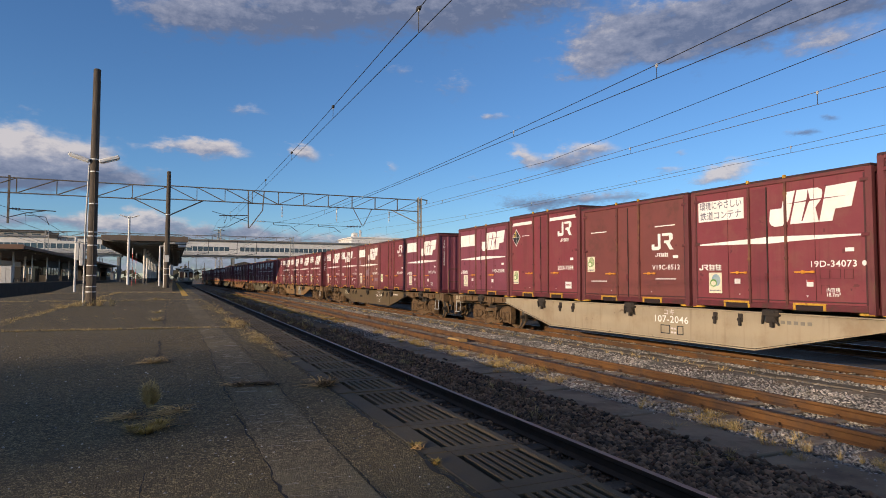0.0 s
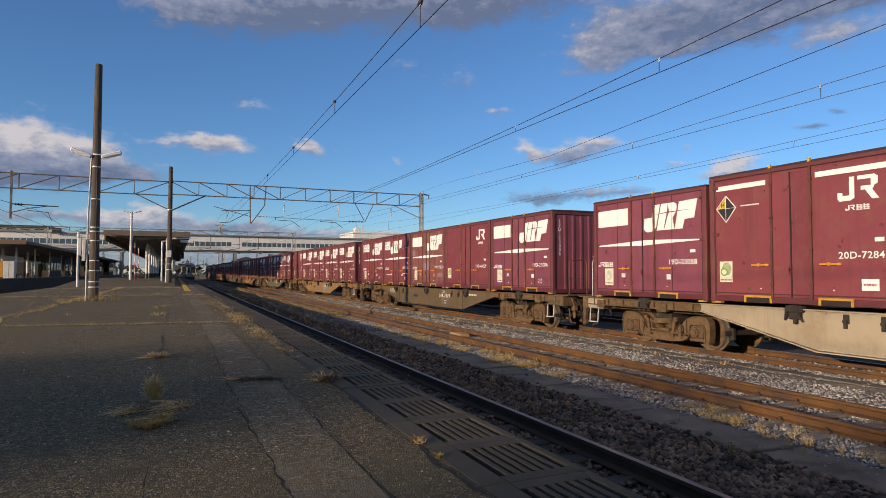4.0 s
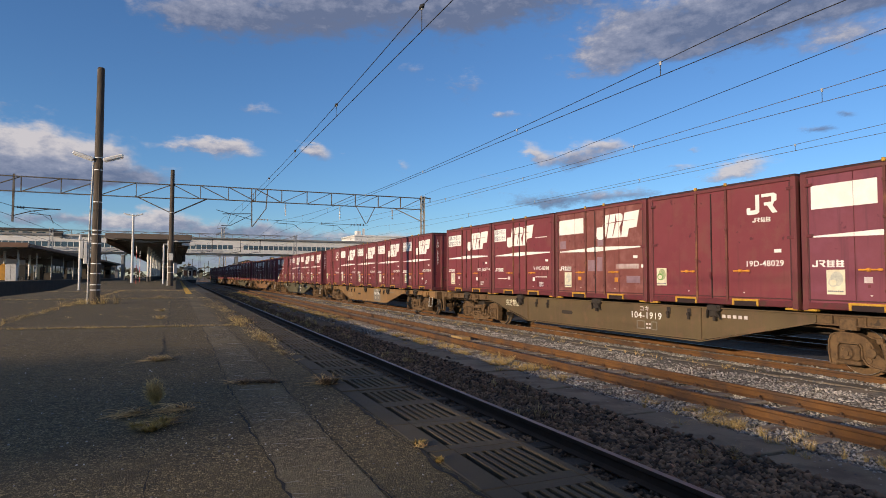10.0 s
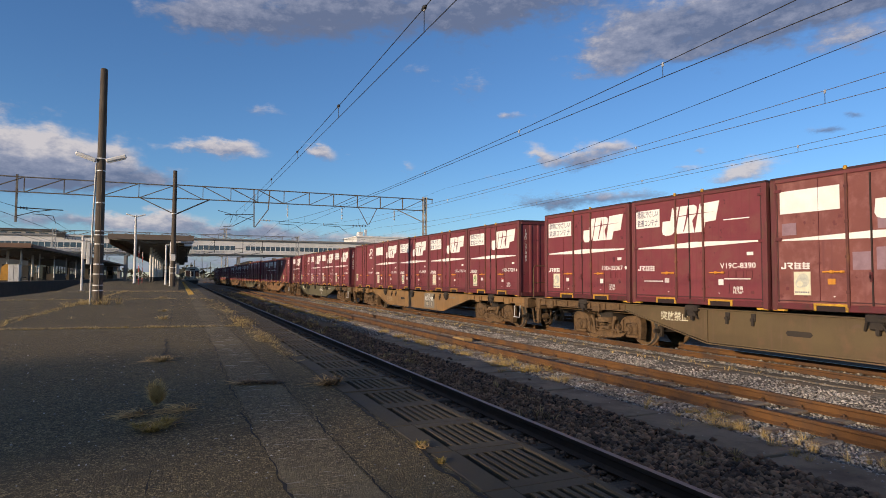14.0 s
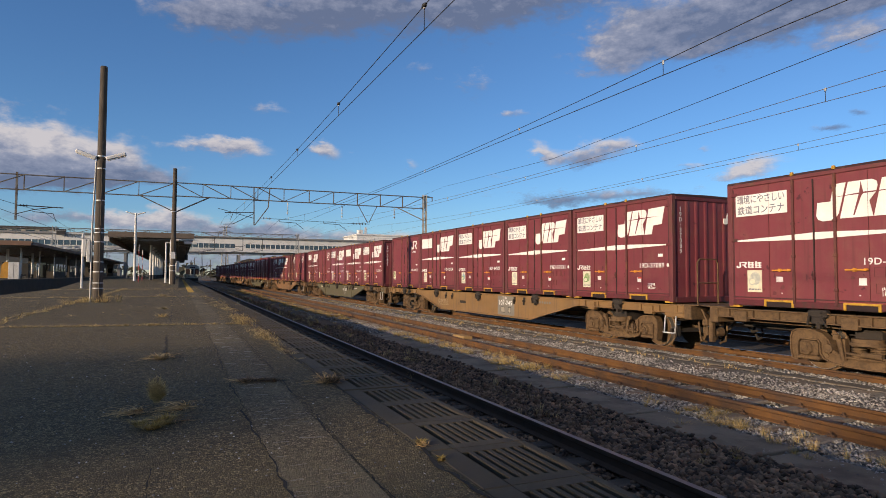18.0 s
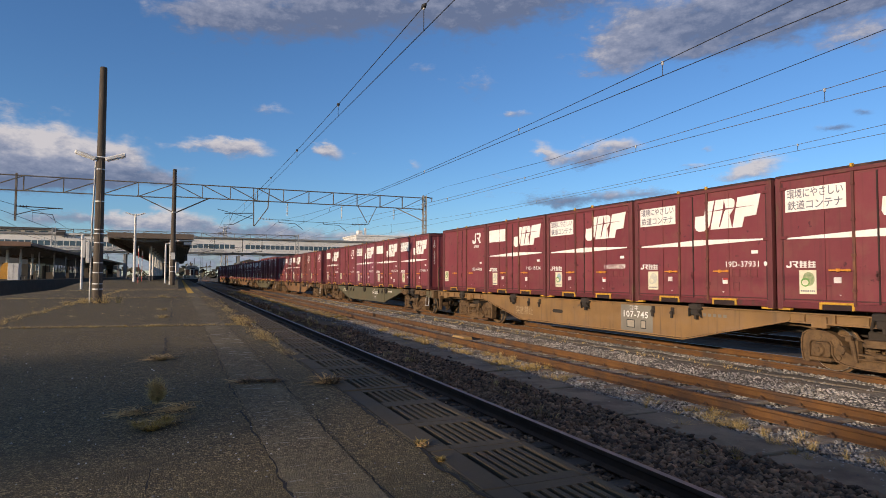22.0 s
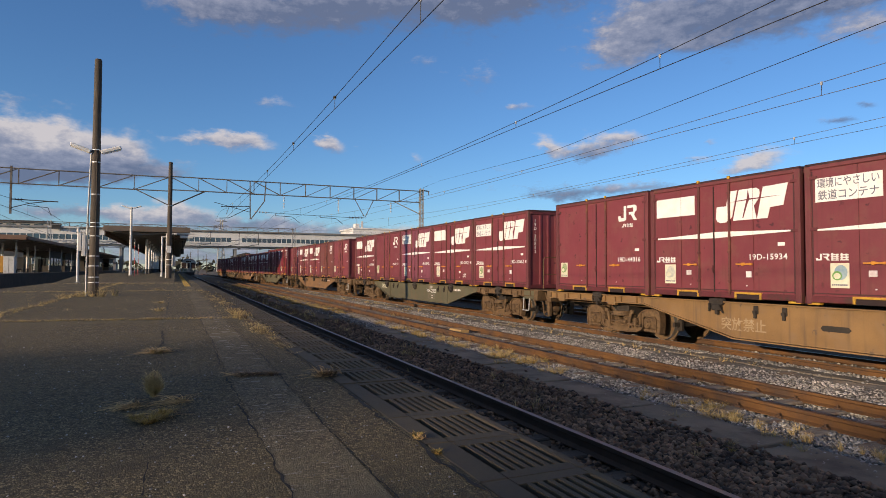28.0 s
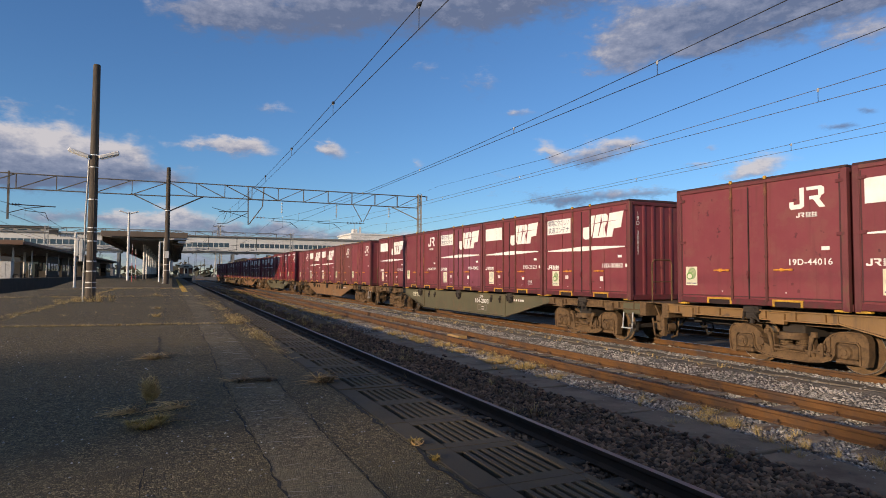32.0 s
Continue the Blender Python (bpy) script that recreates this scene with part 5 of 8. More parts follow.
        name, mat = {"top_bar_l": ("top_bar", paint_white), "top_bar_r": ("top_bar", paint_white), "diamond": ("warning_diamond", print_black), "diamond_top": ("diamond_print", print_yellow),
                     "diamond_edge": ("diamond_edge", paint_white), "diamond_letter": ("letter", print_black), "diamond_cross": ("diamond_cross", paint_white), "diamond_bars": ("bars", paint_white), "repair": ("card_frame", post_dark), "sheet": ("paper_label", paint_white), "sheet_print": ("paper_print", sticker_red),
                     "stencil": ("stencil", paint_white), "dot": ("dot", paint_white)}[key]
        if key == "repair":
            for i in range(4):
                put("card_frame", "ghost_%d" % i, mat)
        elif key == "stencil":
            for text, size, v in (("内容積", 0.055, 0.40), ("18.7m³", 0.062, 0.325)):
                m = lettering(text, size, 1.0)
                m.transform(Matrix.Translation((1.18, v, 0.012 - SIDE)))
                m.transform(FACE)
                part("stencil", m, mat, t)
        else:
            put(name, key, mat)
    if number:
        m = lettering(number, 0.108, 1.10, 1.06)
        m.transform(Matrix.Translation((1.18, 0.86, 0.012 - SIDE)))
        m.transform(FACE)
        part("number", m, paint_white, t)
        if at_end:
            for i, ch in enumerate(number.replace("-", "·")):
                m = lettering(ch, 0.098, 1.05)
                m.transform(Matrix.Translation((-0.93, 2.16 - i * 0.122, 1.824)))
                m.transform(END)
                part("end_number", m, paint_white, t)
            put("end_mark", "end_mark", paint_white)
            painted("end_slit", "end_slit")
    return t


def wheel_set():
    """Two wheels on their axle; the treads are bright."""
    s = Shape()
    for e in (-1, 1):
        x = e * 0.5665
        s.now = 0
        s.cyl((x - 0.055, 0, 0), (x + 0.055, 0, 0), 0.33, n=24)
        s.cyl((x - 0.09, 0, 0), (x + 0.09, 0, 0), 0.12, n=16)
        s.cyl((x - e * 0.07, 0, 0), (x - e * 0.045, 0, 0), 0.435, n=28)
        for a in range(3):
            c, q = math.cos(a * 2.094), math.sin(a * 2.094)
            s.cyl((x + e * 0.05, 0.2 * c, 0.2 * q), (x + e * 0.062, 0.2 * c, 0.2 * q), 0.04, n=8)
        s.now = 1
        s.cyl((x - e * 0.045, 0, 0), (x + e * 0.065, 0, 0), 0.405, 0.40, n=28)
        s.now = 0
        s.cyl((x + e * 0.0655, 0, 0), (x + e * 0.067, 0, 0), 0.394, n=28)
    s.cyl((-0.98, 0, 0), (0.98, 0, 0), 0.075, n=12)
    return s.mesh("wheel_set")


def bogie_parts():
    """Cast side frame with a hood over each axle and a low waist, axle box, spring nest, bolster and brake rigging."""
    half = [(0.97 * a, b) for a, b in [(0.0, 0.150), (0.30, 0.155), (0.60, 0.185), (0.74, 0.24), (0.81, 0.34), (0.815, 0.51), (0.85, 0.57), (1.20, 0.57), (1.24, 0.51), (1.245, 0.19), (1.355, 0.19), (1.385, 0.36), (1.385, 0.59), (1.35, 0.68), (1.27, 0.73), (1.12, 0.745),
            (0.92, 0.73), (0.77, 0.68), (0.66, 0.59), (0.59, 0.46), (0.50, 0.36), (0.36, 0.305), (0.0, 0.29)]]
    line = half + [(-a, b) for a, b in half[-2:0:-1]]
    s = Shape().prism(line, lambda a, b, d: (d, a, b), -0.055, 0.055)
    loop = line + line[:1]
    for (a, b), (c, d) in zip(loop, loop[1:]):
        s.bar((0, a, b), (0, c, d), 0.17, 0.024)
    for y in (-0.68, 0.68):
        s.cyl((-0.075, y, 0.30), (0.075, y, 0.30), 0.045, n=10)
        s.box(-0.10, 0.02, y - 0.035, y + 0.035, 0.36, 0.62, 0.01)
    for y in (-0.38, 0.38):
        s.prism([(y - 0.06, 0.26), (y + 0.06, 0.26), (y + 0.035, 0.62), (y - 0.035, 0.62)], lambda a, b, d: (d, a, b), -0.09, 0.03)
    W["side_frame"] = s.mesh("side_frame")
    s = Shape().box(-0.12, 0.08, -0.175, 0.175, 0.26, 0.545, 0.045).box(-0.10, 0.06, -0.20, 0.20, 0.20, 0.27, 0.02)
    s.cyl((-0.165, 0, 0.405), (-0.10, 0, 0.405), 0.105, 0.125, 16).cyl((-0.185, 0, 0.405), (-0.16, 0, 0.405), 0.055, n=10)
    for a in range(4):
        c, q = 0.083 * math.cos(0.785 + a * 1.571), 0.083 * math.sin(0.785 + a * 1.571)
        s.cyl((-0.18, c, 0.405 + q), (-0.155, c, 0.405 + q), 0.017, n=6)
    W["axle_box"] = s.mesh("axle_box")
    s = Shape()
    for y in (-0.16, 0.16):
        for k in range(5):
            s.cyl((0, y, 0.335 + k * 0.044), (0, y, 0.362 + k * 0.044), 0.115, n=12)
        s.cyl((0, y, 0.32), (0, y, 0.56), 0.07, n=10)
    s.cyl((-0.02, 0, 0.545), (-0.02, 0, 0.60), 0.27, n=20).cyl((-0.02, 0, 0.60), (-0.02, 0, 0.66), 0.24, n=20).box(-0.12, 0.12, -0.36, 0.36, 0.30, 0.335, 0.008)
    s.bar((-0.14, -0.75, 0.33), (-0.14, 0.30, 0.40), 0.035).bar((-0.16, -0.62, 0.52), (-0.16, -0.62, 0.30), 0.05).cyl((-0.15, -0.30, 0.385), (-0.15, 0.02, 0.40), 0.05, n=10)
    W["spring_nest"] = s.mesh("spring_nest")
    for e, key in ((-1, "damper_a"), (1, "damper_b")):
        s = Shape().cyl((-0.13, e * 0.42, 0.62), (-0.13, e * 0.35, 0.26), 0.045, 0.03, 10).box(-0.17, -0.09, e * 0.46 - 0.05, e * 0.46 + 0.05, 0.60, 0.70, 0.012)
        W[key] = s.cyl((-0.15, e * 0.60, 0.44), (-0.02, e * 0.60, 0.44), 0.075, n=12).bar((-0.10, e * 0.60, 0.44), (-0.10, e * 0.36, 0.30), 0.05).mesh("damper")
    s = Shape().box(-1.0, 1.0, -0.22, 0.22, 0.50, 0.80, 0.03).cyl((0, 0, 0.78), (0, 0, 0.92), 0.2, n=14)
    W["bogie"] = s.mesh("bogie")
    s = Shape().box(-0.8, 0.8, -0.03, 0.03, 0.36, 0.46, 0.01)
    for x in (-0.5665, 0.5665):
        s.box(x - 0.05, x + 0.05, -0.06, 0.07, 0.26, 0.52, 0.015)
    W["brake_beam"] = s.mesh("brake_beam")


W = {"wheel_set": wheel_set()}
bogie_parts()
SILL = [(-5.95, 0.90), (-3.40, 0.335), (3.40, 0.335), (5.95, 0.90), (5.95, 1.03), (-5.95, 1.03)]


def wagon_meshes():
    for e, key in ((-1, "sill_near"), (1, "sill_far")):
        x = e * 1.16
        s = Shape().prism(SILL, lambda a, b, d: (d, a, b), x - 0.012, x + 0.012)
        s.box(x - 0.06, x + 0.06, -5.95, 5.95, 1.03, 1.055, 0.004)
        s.prism([(-3.42, 0.30), (3.42, 0.30), (3.42, 0.325), (-3.42, 0.325)], lambda a, b, d: (d, a, b), x - 0.05, x + 0.05)
        for a, b in (((-5.95, 0.875), (-3.42, 0.30)), ((5.95, 0.875), (3.42, 0.30))):
            s.prism([a, b, (b[0], b[1] + 0.025), (a[0], a[1] + 0.025)], lambda p, q, d: (d, p, q), x - 0.05, x + 0.05)
        W[key] = s.mesh("side_sill")
        s = Shape().box(x - 0.012, x + 0.012, -1.895, 1.895, 0.885, 1.03).box(x - 0.062, x + 0.062, -1.895, 1.895, 1.03, 1.055, 0.004).box(x - 0.062, x + 0.062, -1.895, 1.895, 0.862, 0.887, 0.004)
        for y in (-1.7, -1.15, -0.55, 0.5, 1.05, 1.6):
            s.box(x - 0.058, x + 0.058, y - 0.008, y + 0.008, 0.885, 1.03)
        for y in (-0.80, 1.33):
            s.box(x - 0.07, x + 0.05, y - 0.14, y + 0.14, 0.80, 1.0, 0.01)
        W[key + "_end"] = s.mesh("end_sill")
    s = Shape().box(-0.25, 0.25, -9.9, 9.9, 0.62, 0.98, 0.01)
    for y in (-9.0, -7.1, -5.6, -3.8, -1.9, 0, 1.9, 3.8, 5.6, 7.1, 9.0):
        s.box(-1.10, 1.10, y - 0.06, y + 0.06, 0.86, 1.03, 0.006)
    s.box(-0.5, 0.5, -3.0, 3.0, 0.95, 1.0, 0.01)
    W["centre_sill"] = s.mesh("centre_sill")
    W["end_beam"] = Shape().box(-1.21, 1.21, -0.10, 0.10, 0.74, 1.06, 0.015).box(-1.21, 1.21, -0.32, 0.28, 1.055, 1.075).mesh("end_beam")
    s = Shape().box(-0.16, 0.16, -0.5, 0.05, 0.72, 0.96, 0.03).box(-0.13, 0.13, -0.72, -0.45, 0.74, 0.94, 0.05)
    s.cyl((0.32, -0.05, 0.9), (0.34, -0.4, 0.45), 0.03, n=6).cyl((0.34, -0.4, 0.45), (0.2, -0.62, 0.5), 0.03, n=6)
    W["coupler"] = s.mesh("coupler")
    s = Shape()
    s.prism([(-0.17, 0.42), (-0.152, 0.42), (-0.192, 0.80), (-0.21, 0.80)], lambda a, b, d: (d, a, b), -0.01, 0.01)
    s.prism([(0.152, 0.42), (0.17, 0.42), (0.13, 0.80), (0.112, 0.80)], lambda a, b, d: (d, a, b), -0.01, 0.01)
    s.box(-0.05, 0.012, -0.17, 0.17, 0.405, 0.428, 0.004)
    W["step"] = s.mesh("step")
    W["corner_box"] = Shape().box(-1.19, -0.75, -0.30, 0.30, 0.76, 1.05, 0.02).box(-1.2, -1.19, -0.28, 0.28, 0.79, 1.0, 0.004).mesh("corner_box")
    s = Shape().tube([(-0.45, -0.1, 0.86), (-0.46, -0.32, 0.80), (-0.47, -0.36, 0.50), (-0.45, -0.26, 0.28), (-0.42, -0.14, 0.34)], 0.026, 8)
    W["hose_b"] = Shape().tube([(-0.72, -0.1, 0.90), (-0.74, -0.3, 0.82), (-0.74, -0.38, 0.52), (-0.7, -0.3, 0.36)], 0.02, 8).mesh("brake_hose")
    W["hose"] = s.mesh("brake_hose")
    s = Shape().tube([(-0.95, -0.16, 0.98), (-0.95, -0.3, 0.72), (-0.93, -0.3, 0.42)], 0.022, 6).tube([(-1.05, -0.16, 0.7), (-1.0, -0.18, 0.3), (-0.85, -0.2, 0.26)], 0.024, 6)
    s.box(-1.0, -0.86, -0.34, -0.2, 0.62, 0.76, 0.02).cyl((-0.9, -0.2, 0.5), (-0.7, -0.2, 0.5), 0.1, 0.08, 12).box(-0.66, -0.56, -0.24, -0.14, 0.3, 0.8, 0.01)
    W["end_gear"] = s.mesh("end_gear")
    s = Shape().box(-0.05, 0.05, -0.05, 0.05, 1.06, 2.05, 0.01).box(-0.09, 0.09, -0.02, 0.02, 1.06, 1.7, 0.01)
    W["brake_post"] = s.mesh("brake_post")
    s = Shape().cyl((0, 0, 2.05), (0, 0, 2.13), 0.17, 0.13, 14).cyl((0, 0, 2.13), (0, 0, 2.16), 0.18, n=14)
    W["brake_wheel"] = s.mesh("brake_wheel")
    s = Shape().tube([(-0.315, 0, 1.06), (-0.315, 0, 2.0), (-0.25, 0, 2.08), (0.25, 0, 2.08), (0.315, 0, 2.0), (0.315, 0, 1.06)], 0.017, 8).tube([(-0.315, 0, 1.55), (0.315, 0, 1.55)], 0.013, 8)
    W["hand_rail"], W["hand_rail_far"] = s.mesh("hand_rail"), s.mesh("hand_rail")
    s = Shape().box(-1.26, -1.12, -0.17, 0.17, 0.98, 1.11, 0.02).box(-1.27, -1.14, -0.12, 0.1, 0.86, 1.0, 0.02).box(-1.28, -1.2, -0.06, 0.0, 0.78, 0.9, 0.01)
    s.cyl((-1.28, 0.12, 1.0), (-1.2, 0.2, 0.84), 0.025, n=6).cyl((-1.29, -0.1, 0.98), (-1.22, -0.16, 0.82), 0.02, n=6).cyl((-1.28, -0.14, 1.06), (-1.1, 0.14, 1.1), 0.03, n=6)
    W["twist_lock"] = s.mesh("twist_lock")
    s = Shape().box(-1.20, -1.15, -0.05, 0.05, 0.84, 1.0, 0.01).cyl((-1.24, 0, 0.88), (-1.15, 0, 0.88), 0.04, n=8).box(-1.23, -1.19, -0.03, 0.03, 0.76, 0.88, 0.008)
    W["lever"] = s.mesh("lever")
    W["tank"] = Shape().cyl((0.62, -0.7, 0.62), (0.62, 0.7, 0.62), 0.21, n=16).box(0.3, 0.45, -1.2, 0.9, 0.5, 0.75, 0.02).mesh("air_tank")
    W["pipe"] = Shape().tube([(-1.06, -9.4, 0.84), (-1.06, -8.7, 0.84), (-0.9, -8.5, 0.62), (-0.9, -7.4, 0.56), (-0.9, -6.0, 0.8), (-0.9, 9.2, 0.8)], 0.022).mesh("brake_pipe")
    W["slot"] = Shape().prism([(-0.24, 0.63), (0.20, 0.63), (0.25, 0.68), (0.20, 0.73), (-0.24, 0.73), (-0.28, 0.68)], lambda a, b, d: (d, -a, b), -1.176, -1.1725).mesh("sill_slot")
    W["patch"] = Shape().box(-1.1735, -1.173, -2.05, -0.95, 0.36, 1.0).mesh("stencil_patch")
    for key, y, w in (("frame_a", -1.30, 0.28), ("frame_b", -1.74, 0.18)):
        s = Shape()
        for a, b, c, d in ((y - w / 2, y + w / 2, 0.44, 0.46), (y - w / 2, y + w / 2, 0.62, 0.64), (y - w / 2, y - w / 2 + 0.02, 0.44, 0.64), (y + w / 2 - 0.02, y + w / 2, 0.44, 0.64)):
            s.box(-1.178, -1.1725, a, b, c, d)
        W[key] = s.mesh("stencil_frame")
        W[key + "_fill"] = Shape().box(-1.1755, -1.1725, y - w / 2 + 0.02, y + w / 2 - 0.02, 0.46, 0.62).mesh("stencil_fill")
    W["stencil"] = Shape().box(-1.178, -1.1725, -0.04, 0.04, 0.90, 0.965).mesh("stencil_bar")
    W["load_bar"] = Shape().box(-1.1755, -1.1725, -1.62, -1.56, 0.46, 0.50).box(-1.1755, -1.1725, -1.54, -1.47, 0.46, 0.50).mesh("load_bar")
    W["stiffener"] = Shape().box(-1.195, -1.172, -0.012, 0.012, 0.33, 1.03).mesh("stiffener")


wagon_meshes()


def wagon(paint, number, label, patch=False, slots=(3.0,), frames="boxes", stencil=True):
    t = thing("flat_wagon", label, "wagon", group="wagons of the freight train")
    own = WAGON_PAINT[paint]
    side = 0.20 if paint == "cream" else -0.42 if paint == "ochre" else -0.30          # where the stencils sit along the sill

    def coat(name, key, at=(0, 0, 0)):
        ob = new(name, W[key])
        if not W[key].materials:
            W[key].materials.append(bogie_brown)
        ob.parent, ob.location = t, at
        ob.material_slots[0].link = "OBJECT"
        ob.material_slots[0].material = own
        return ob

    put = lambda name, key, mat, parent=t, at=(0, 0, 0), lab="": part(name, W[key], mat, parent, lab, at)
    for key in ("sill_near", "sill_far"):
        coat("side_sill", key)
    if paint in ("olive", "green"):
        for y in (-3.42, 3.42):
            coat("stiffener", "stiffener", (0, y, 0))
    for key in ("sill_near_end", "sill_far_end"):
        for y in (-7.855, 7.855):
            ob = coat("end_sill", key, (0, y, 0))
            ob.material_slots[0].material = own if paint == "ochre" else bogie_brown
    put("centre_sill", "centre_sill", bogie_dark)
    for y, turn in ((-9.85, 0), (9.85, math.pi)):
        b = put("end_beam", "end_beam", bogie_brown, at=(0, y, 0))
        c = put("coupler", "coupler", bogie_dark, at=(0, y, 0))
        c.rotation_euler = (0, 0, turn)
        b.rotation_euler = (0, 0, turn)
    put("step", "step", paint_white_post, at=(-1.235, -9.35, 0), lab="white-painted footstep")
    box = coat("corner_box", "corner_box", (0, -9.45, 0))
    for y, turn in ((-9.85, 0), (9.85, math.pi)):
        for key in ("hose", "hose_b", "end_gear"):
            ob = put("end_gear" if key == "end_gear" else "brake_hose", key, bogie_brown if key == "end_gear" else bogie_dark, at=(0, y, 0))
            ob.rotation_euler = (0, 0, turn)
            if turn and key == "end_gear":
                ob.location.x = -1.65
    if paint == "cream":
        put("step", "step", paint_white_post, at=(-1.235, 9.45, 0), lab="white-painted footstep")
        coat("corner_box", "corner_box", (0, 9.45, 0))
        post = put("brake_post", "brake_post", steel_galv, at=(-0.95, 9.55, 0), lab="pale hand brake post")
        put("brake_wheel", "brake_wheel", paint_orange, post, lab="orange hand brake wheel")
        put("hand_rail", "hand_rail_far", steel_galv, at=(-0.63, 9.85, 0), lab="pale tubular handrail")
    put("hand_rail", "hand_rail", bogie_brown, at=(-0.63, -9.90, 0), lab="rusty tubular handrail")
    for i in range(5):
        put("twist_lock", "twist_lock", bogie_dark, at=(0, 7.594 - 3.797 * i, 0))
    for y in (2.9, 2.3, -2.5, -3.1):
        put("lever", "lever", bogie_dark, at=(0, y, 0))
    put("air_tank", "tank", bogie_dark, at=(0, -1.5, 0))
    put("brake_pipe", "pipe", bogie_brown)
    for y in slots:
        put("sill_slot", "slot", bogie_dark, at=(0, y, 0))
    if patch:
        put("stencil_patch", "patch", patch_grey, at=(0, side, 0), lab="grey stencil patch")
    if frames == "boxes":
        for key in ("frame_a", "frame_b"):
            ob = put("stencil_frame", key, print_black if paint in ("ochre", "cream") else patch_grey, at=(0, side, 0))
            if patch:
                put("stencil_fill", key + "_fill", patch_stencil, ob)
    if stencil:
        for i in range(5):
            put("stencil_bar", "stencil", patch_grey if paint in ("ochre", "cream") else paint_white_worn, at=(0, -4.0 - i * 0.13, -0.05))
    if frames == "boxes" and not patch and number:
        for i in range(2):
            put("load_print", "load_bar", paint_white_worn, at=(0, side, 0.09 * i))
    if number:
        for text, h, v, u in (("コキ", 0.10, 0.93, 1.42), (number, 0.15, 0.775, 1.46)):
            m = lettering(text, h, 1.15, 1.1)
            m.transform(Matrix.Translation((u - side, v, 1.1765)))
            m.transform(FACE)
            part("number", m, paint_white if h > 0.12 else paint_white_worn, t)
        if paint != "cream":
            m = lettering("突放禁止", 0.19 if paint == "ochre" else 0.15, 0.95)
            m.transform(Matrix.Translation((-3.2, 0.60, 1.1765) if paint == "ochre" else (-4.35, 0.83, 1.1765)))
            m.transform(FACE)
            part("warning", m, patch_pale if paint == "ochre" else sticker_cream, t)
    bogies = []
    for y in (-7.42, 7.20 if paint == "cream" else 6.90):
        b = put("bogie", "bogie", bogie_dark, at=(0, y, 0))
        for x, turn in ((-0.96, 0.0), (0.96, math.pi)):
            for name, key, at in (("side_frame", "side_frame", 0.0), ("spring_nest", "spring_nest", 0.0), ("damper", "damper_a", 0.0), ("damper", "damper_b", 0.0), ("axle_box", "axle_box", -1.0), ("axle_box", "axle_box", 1.0)):
                if x < 0 or name == "side_frame":
                    ob = put(name, key, bogie_brown, b, (x, at, 0))
                    ob.rotation_euler = (0, 0, turn)
        for e in (-1, 1):
            put("brake_beam", "brake_beam", bogie_dark, b, (0, e * 1.52, 0))
        for a in (-1.0, 1.0):
            ws = part("wheel_set", W["wheel_set"], (bogie_brown, steel_bright), b, "", (0, a, 0.405))
            bogies.append(ws)
    return t, bogies


NAMES = {"maroon": (paint_maroon, "maroon"), "faded": (paint_faded, "faded brownish-maroon"), "plum": (paint_plum, "plum-coloured"), "brown": (paint_brown, "brown-red"), "red": (paint_red, "bright red")}
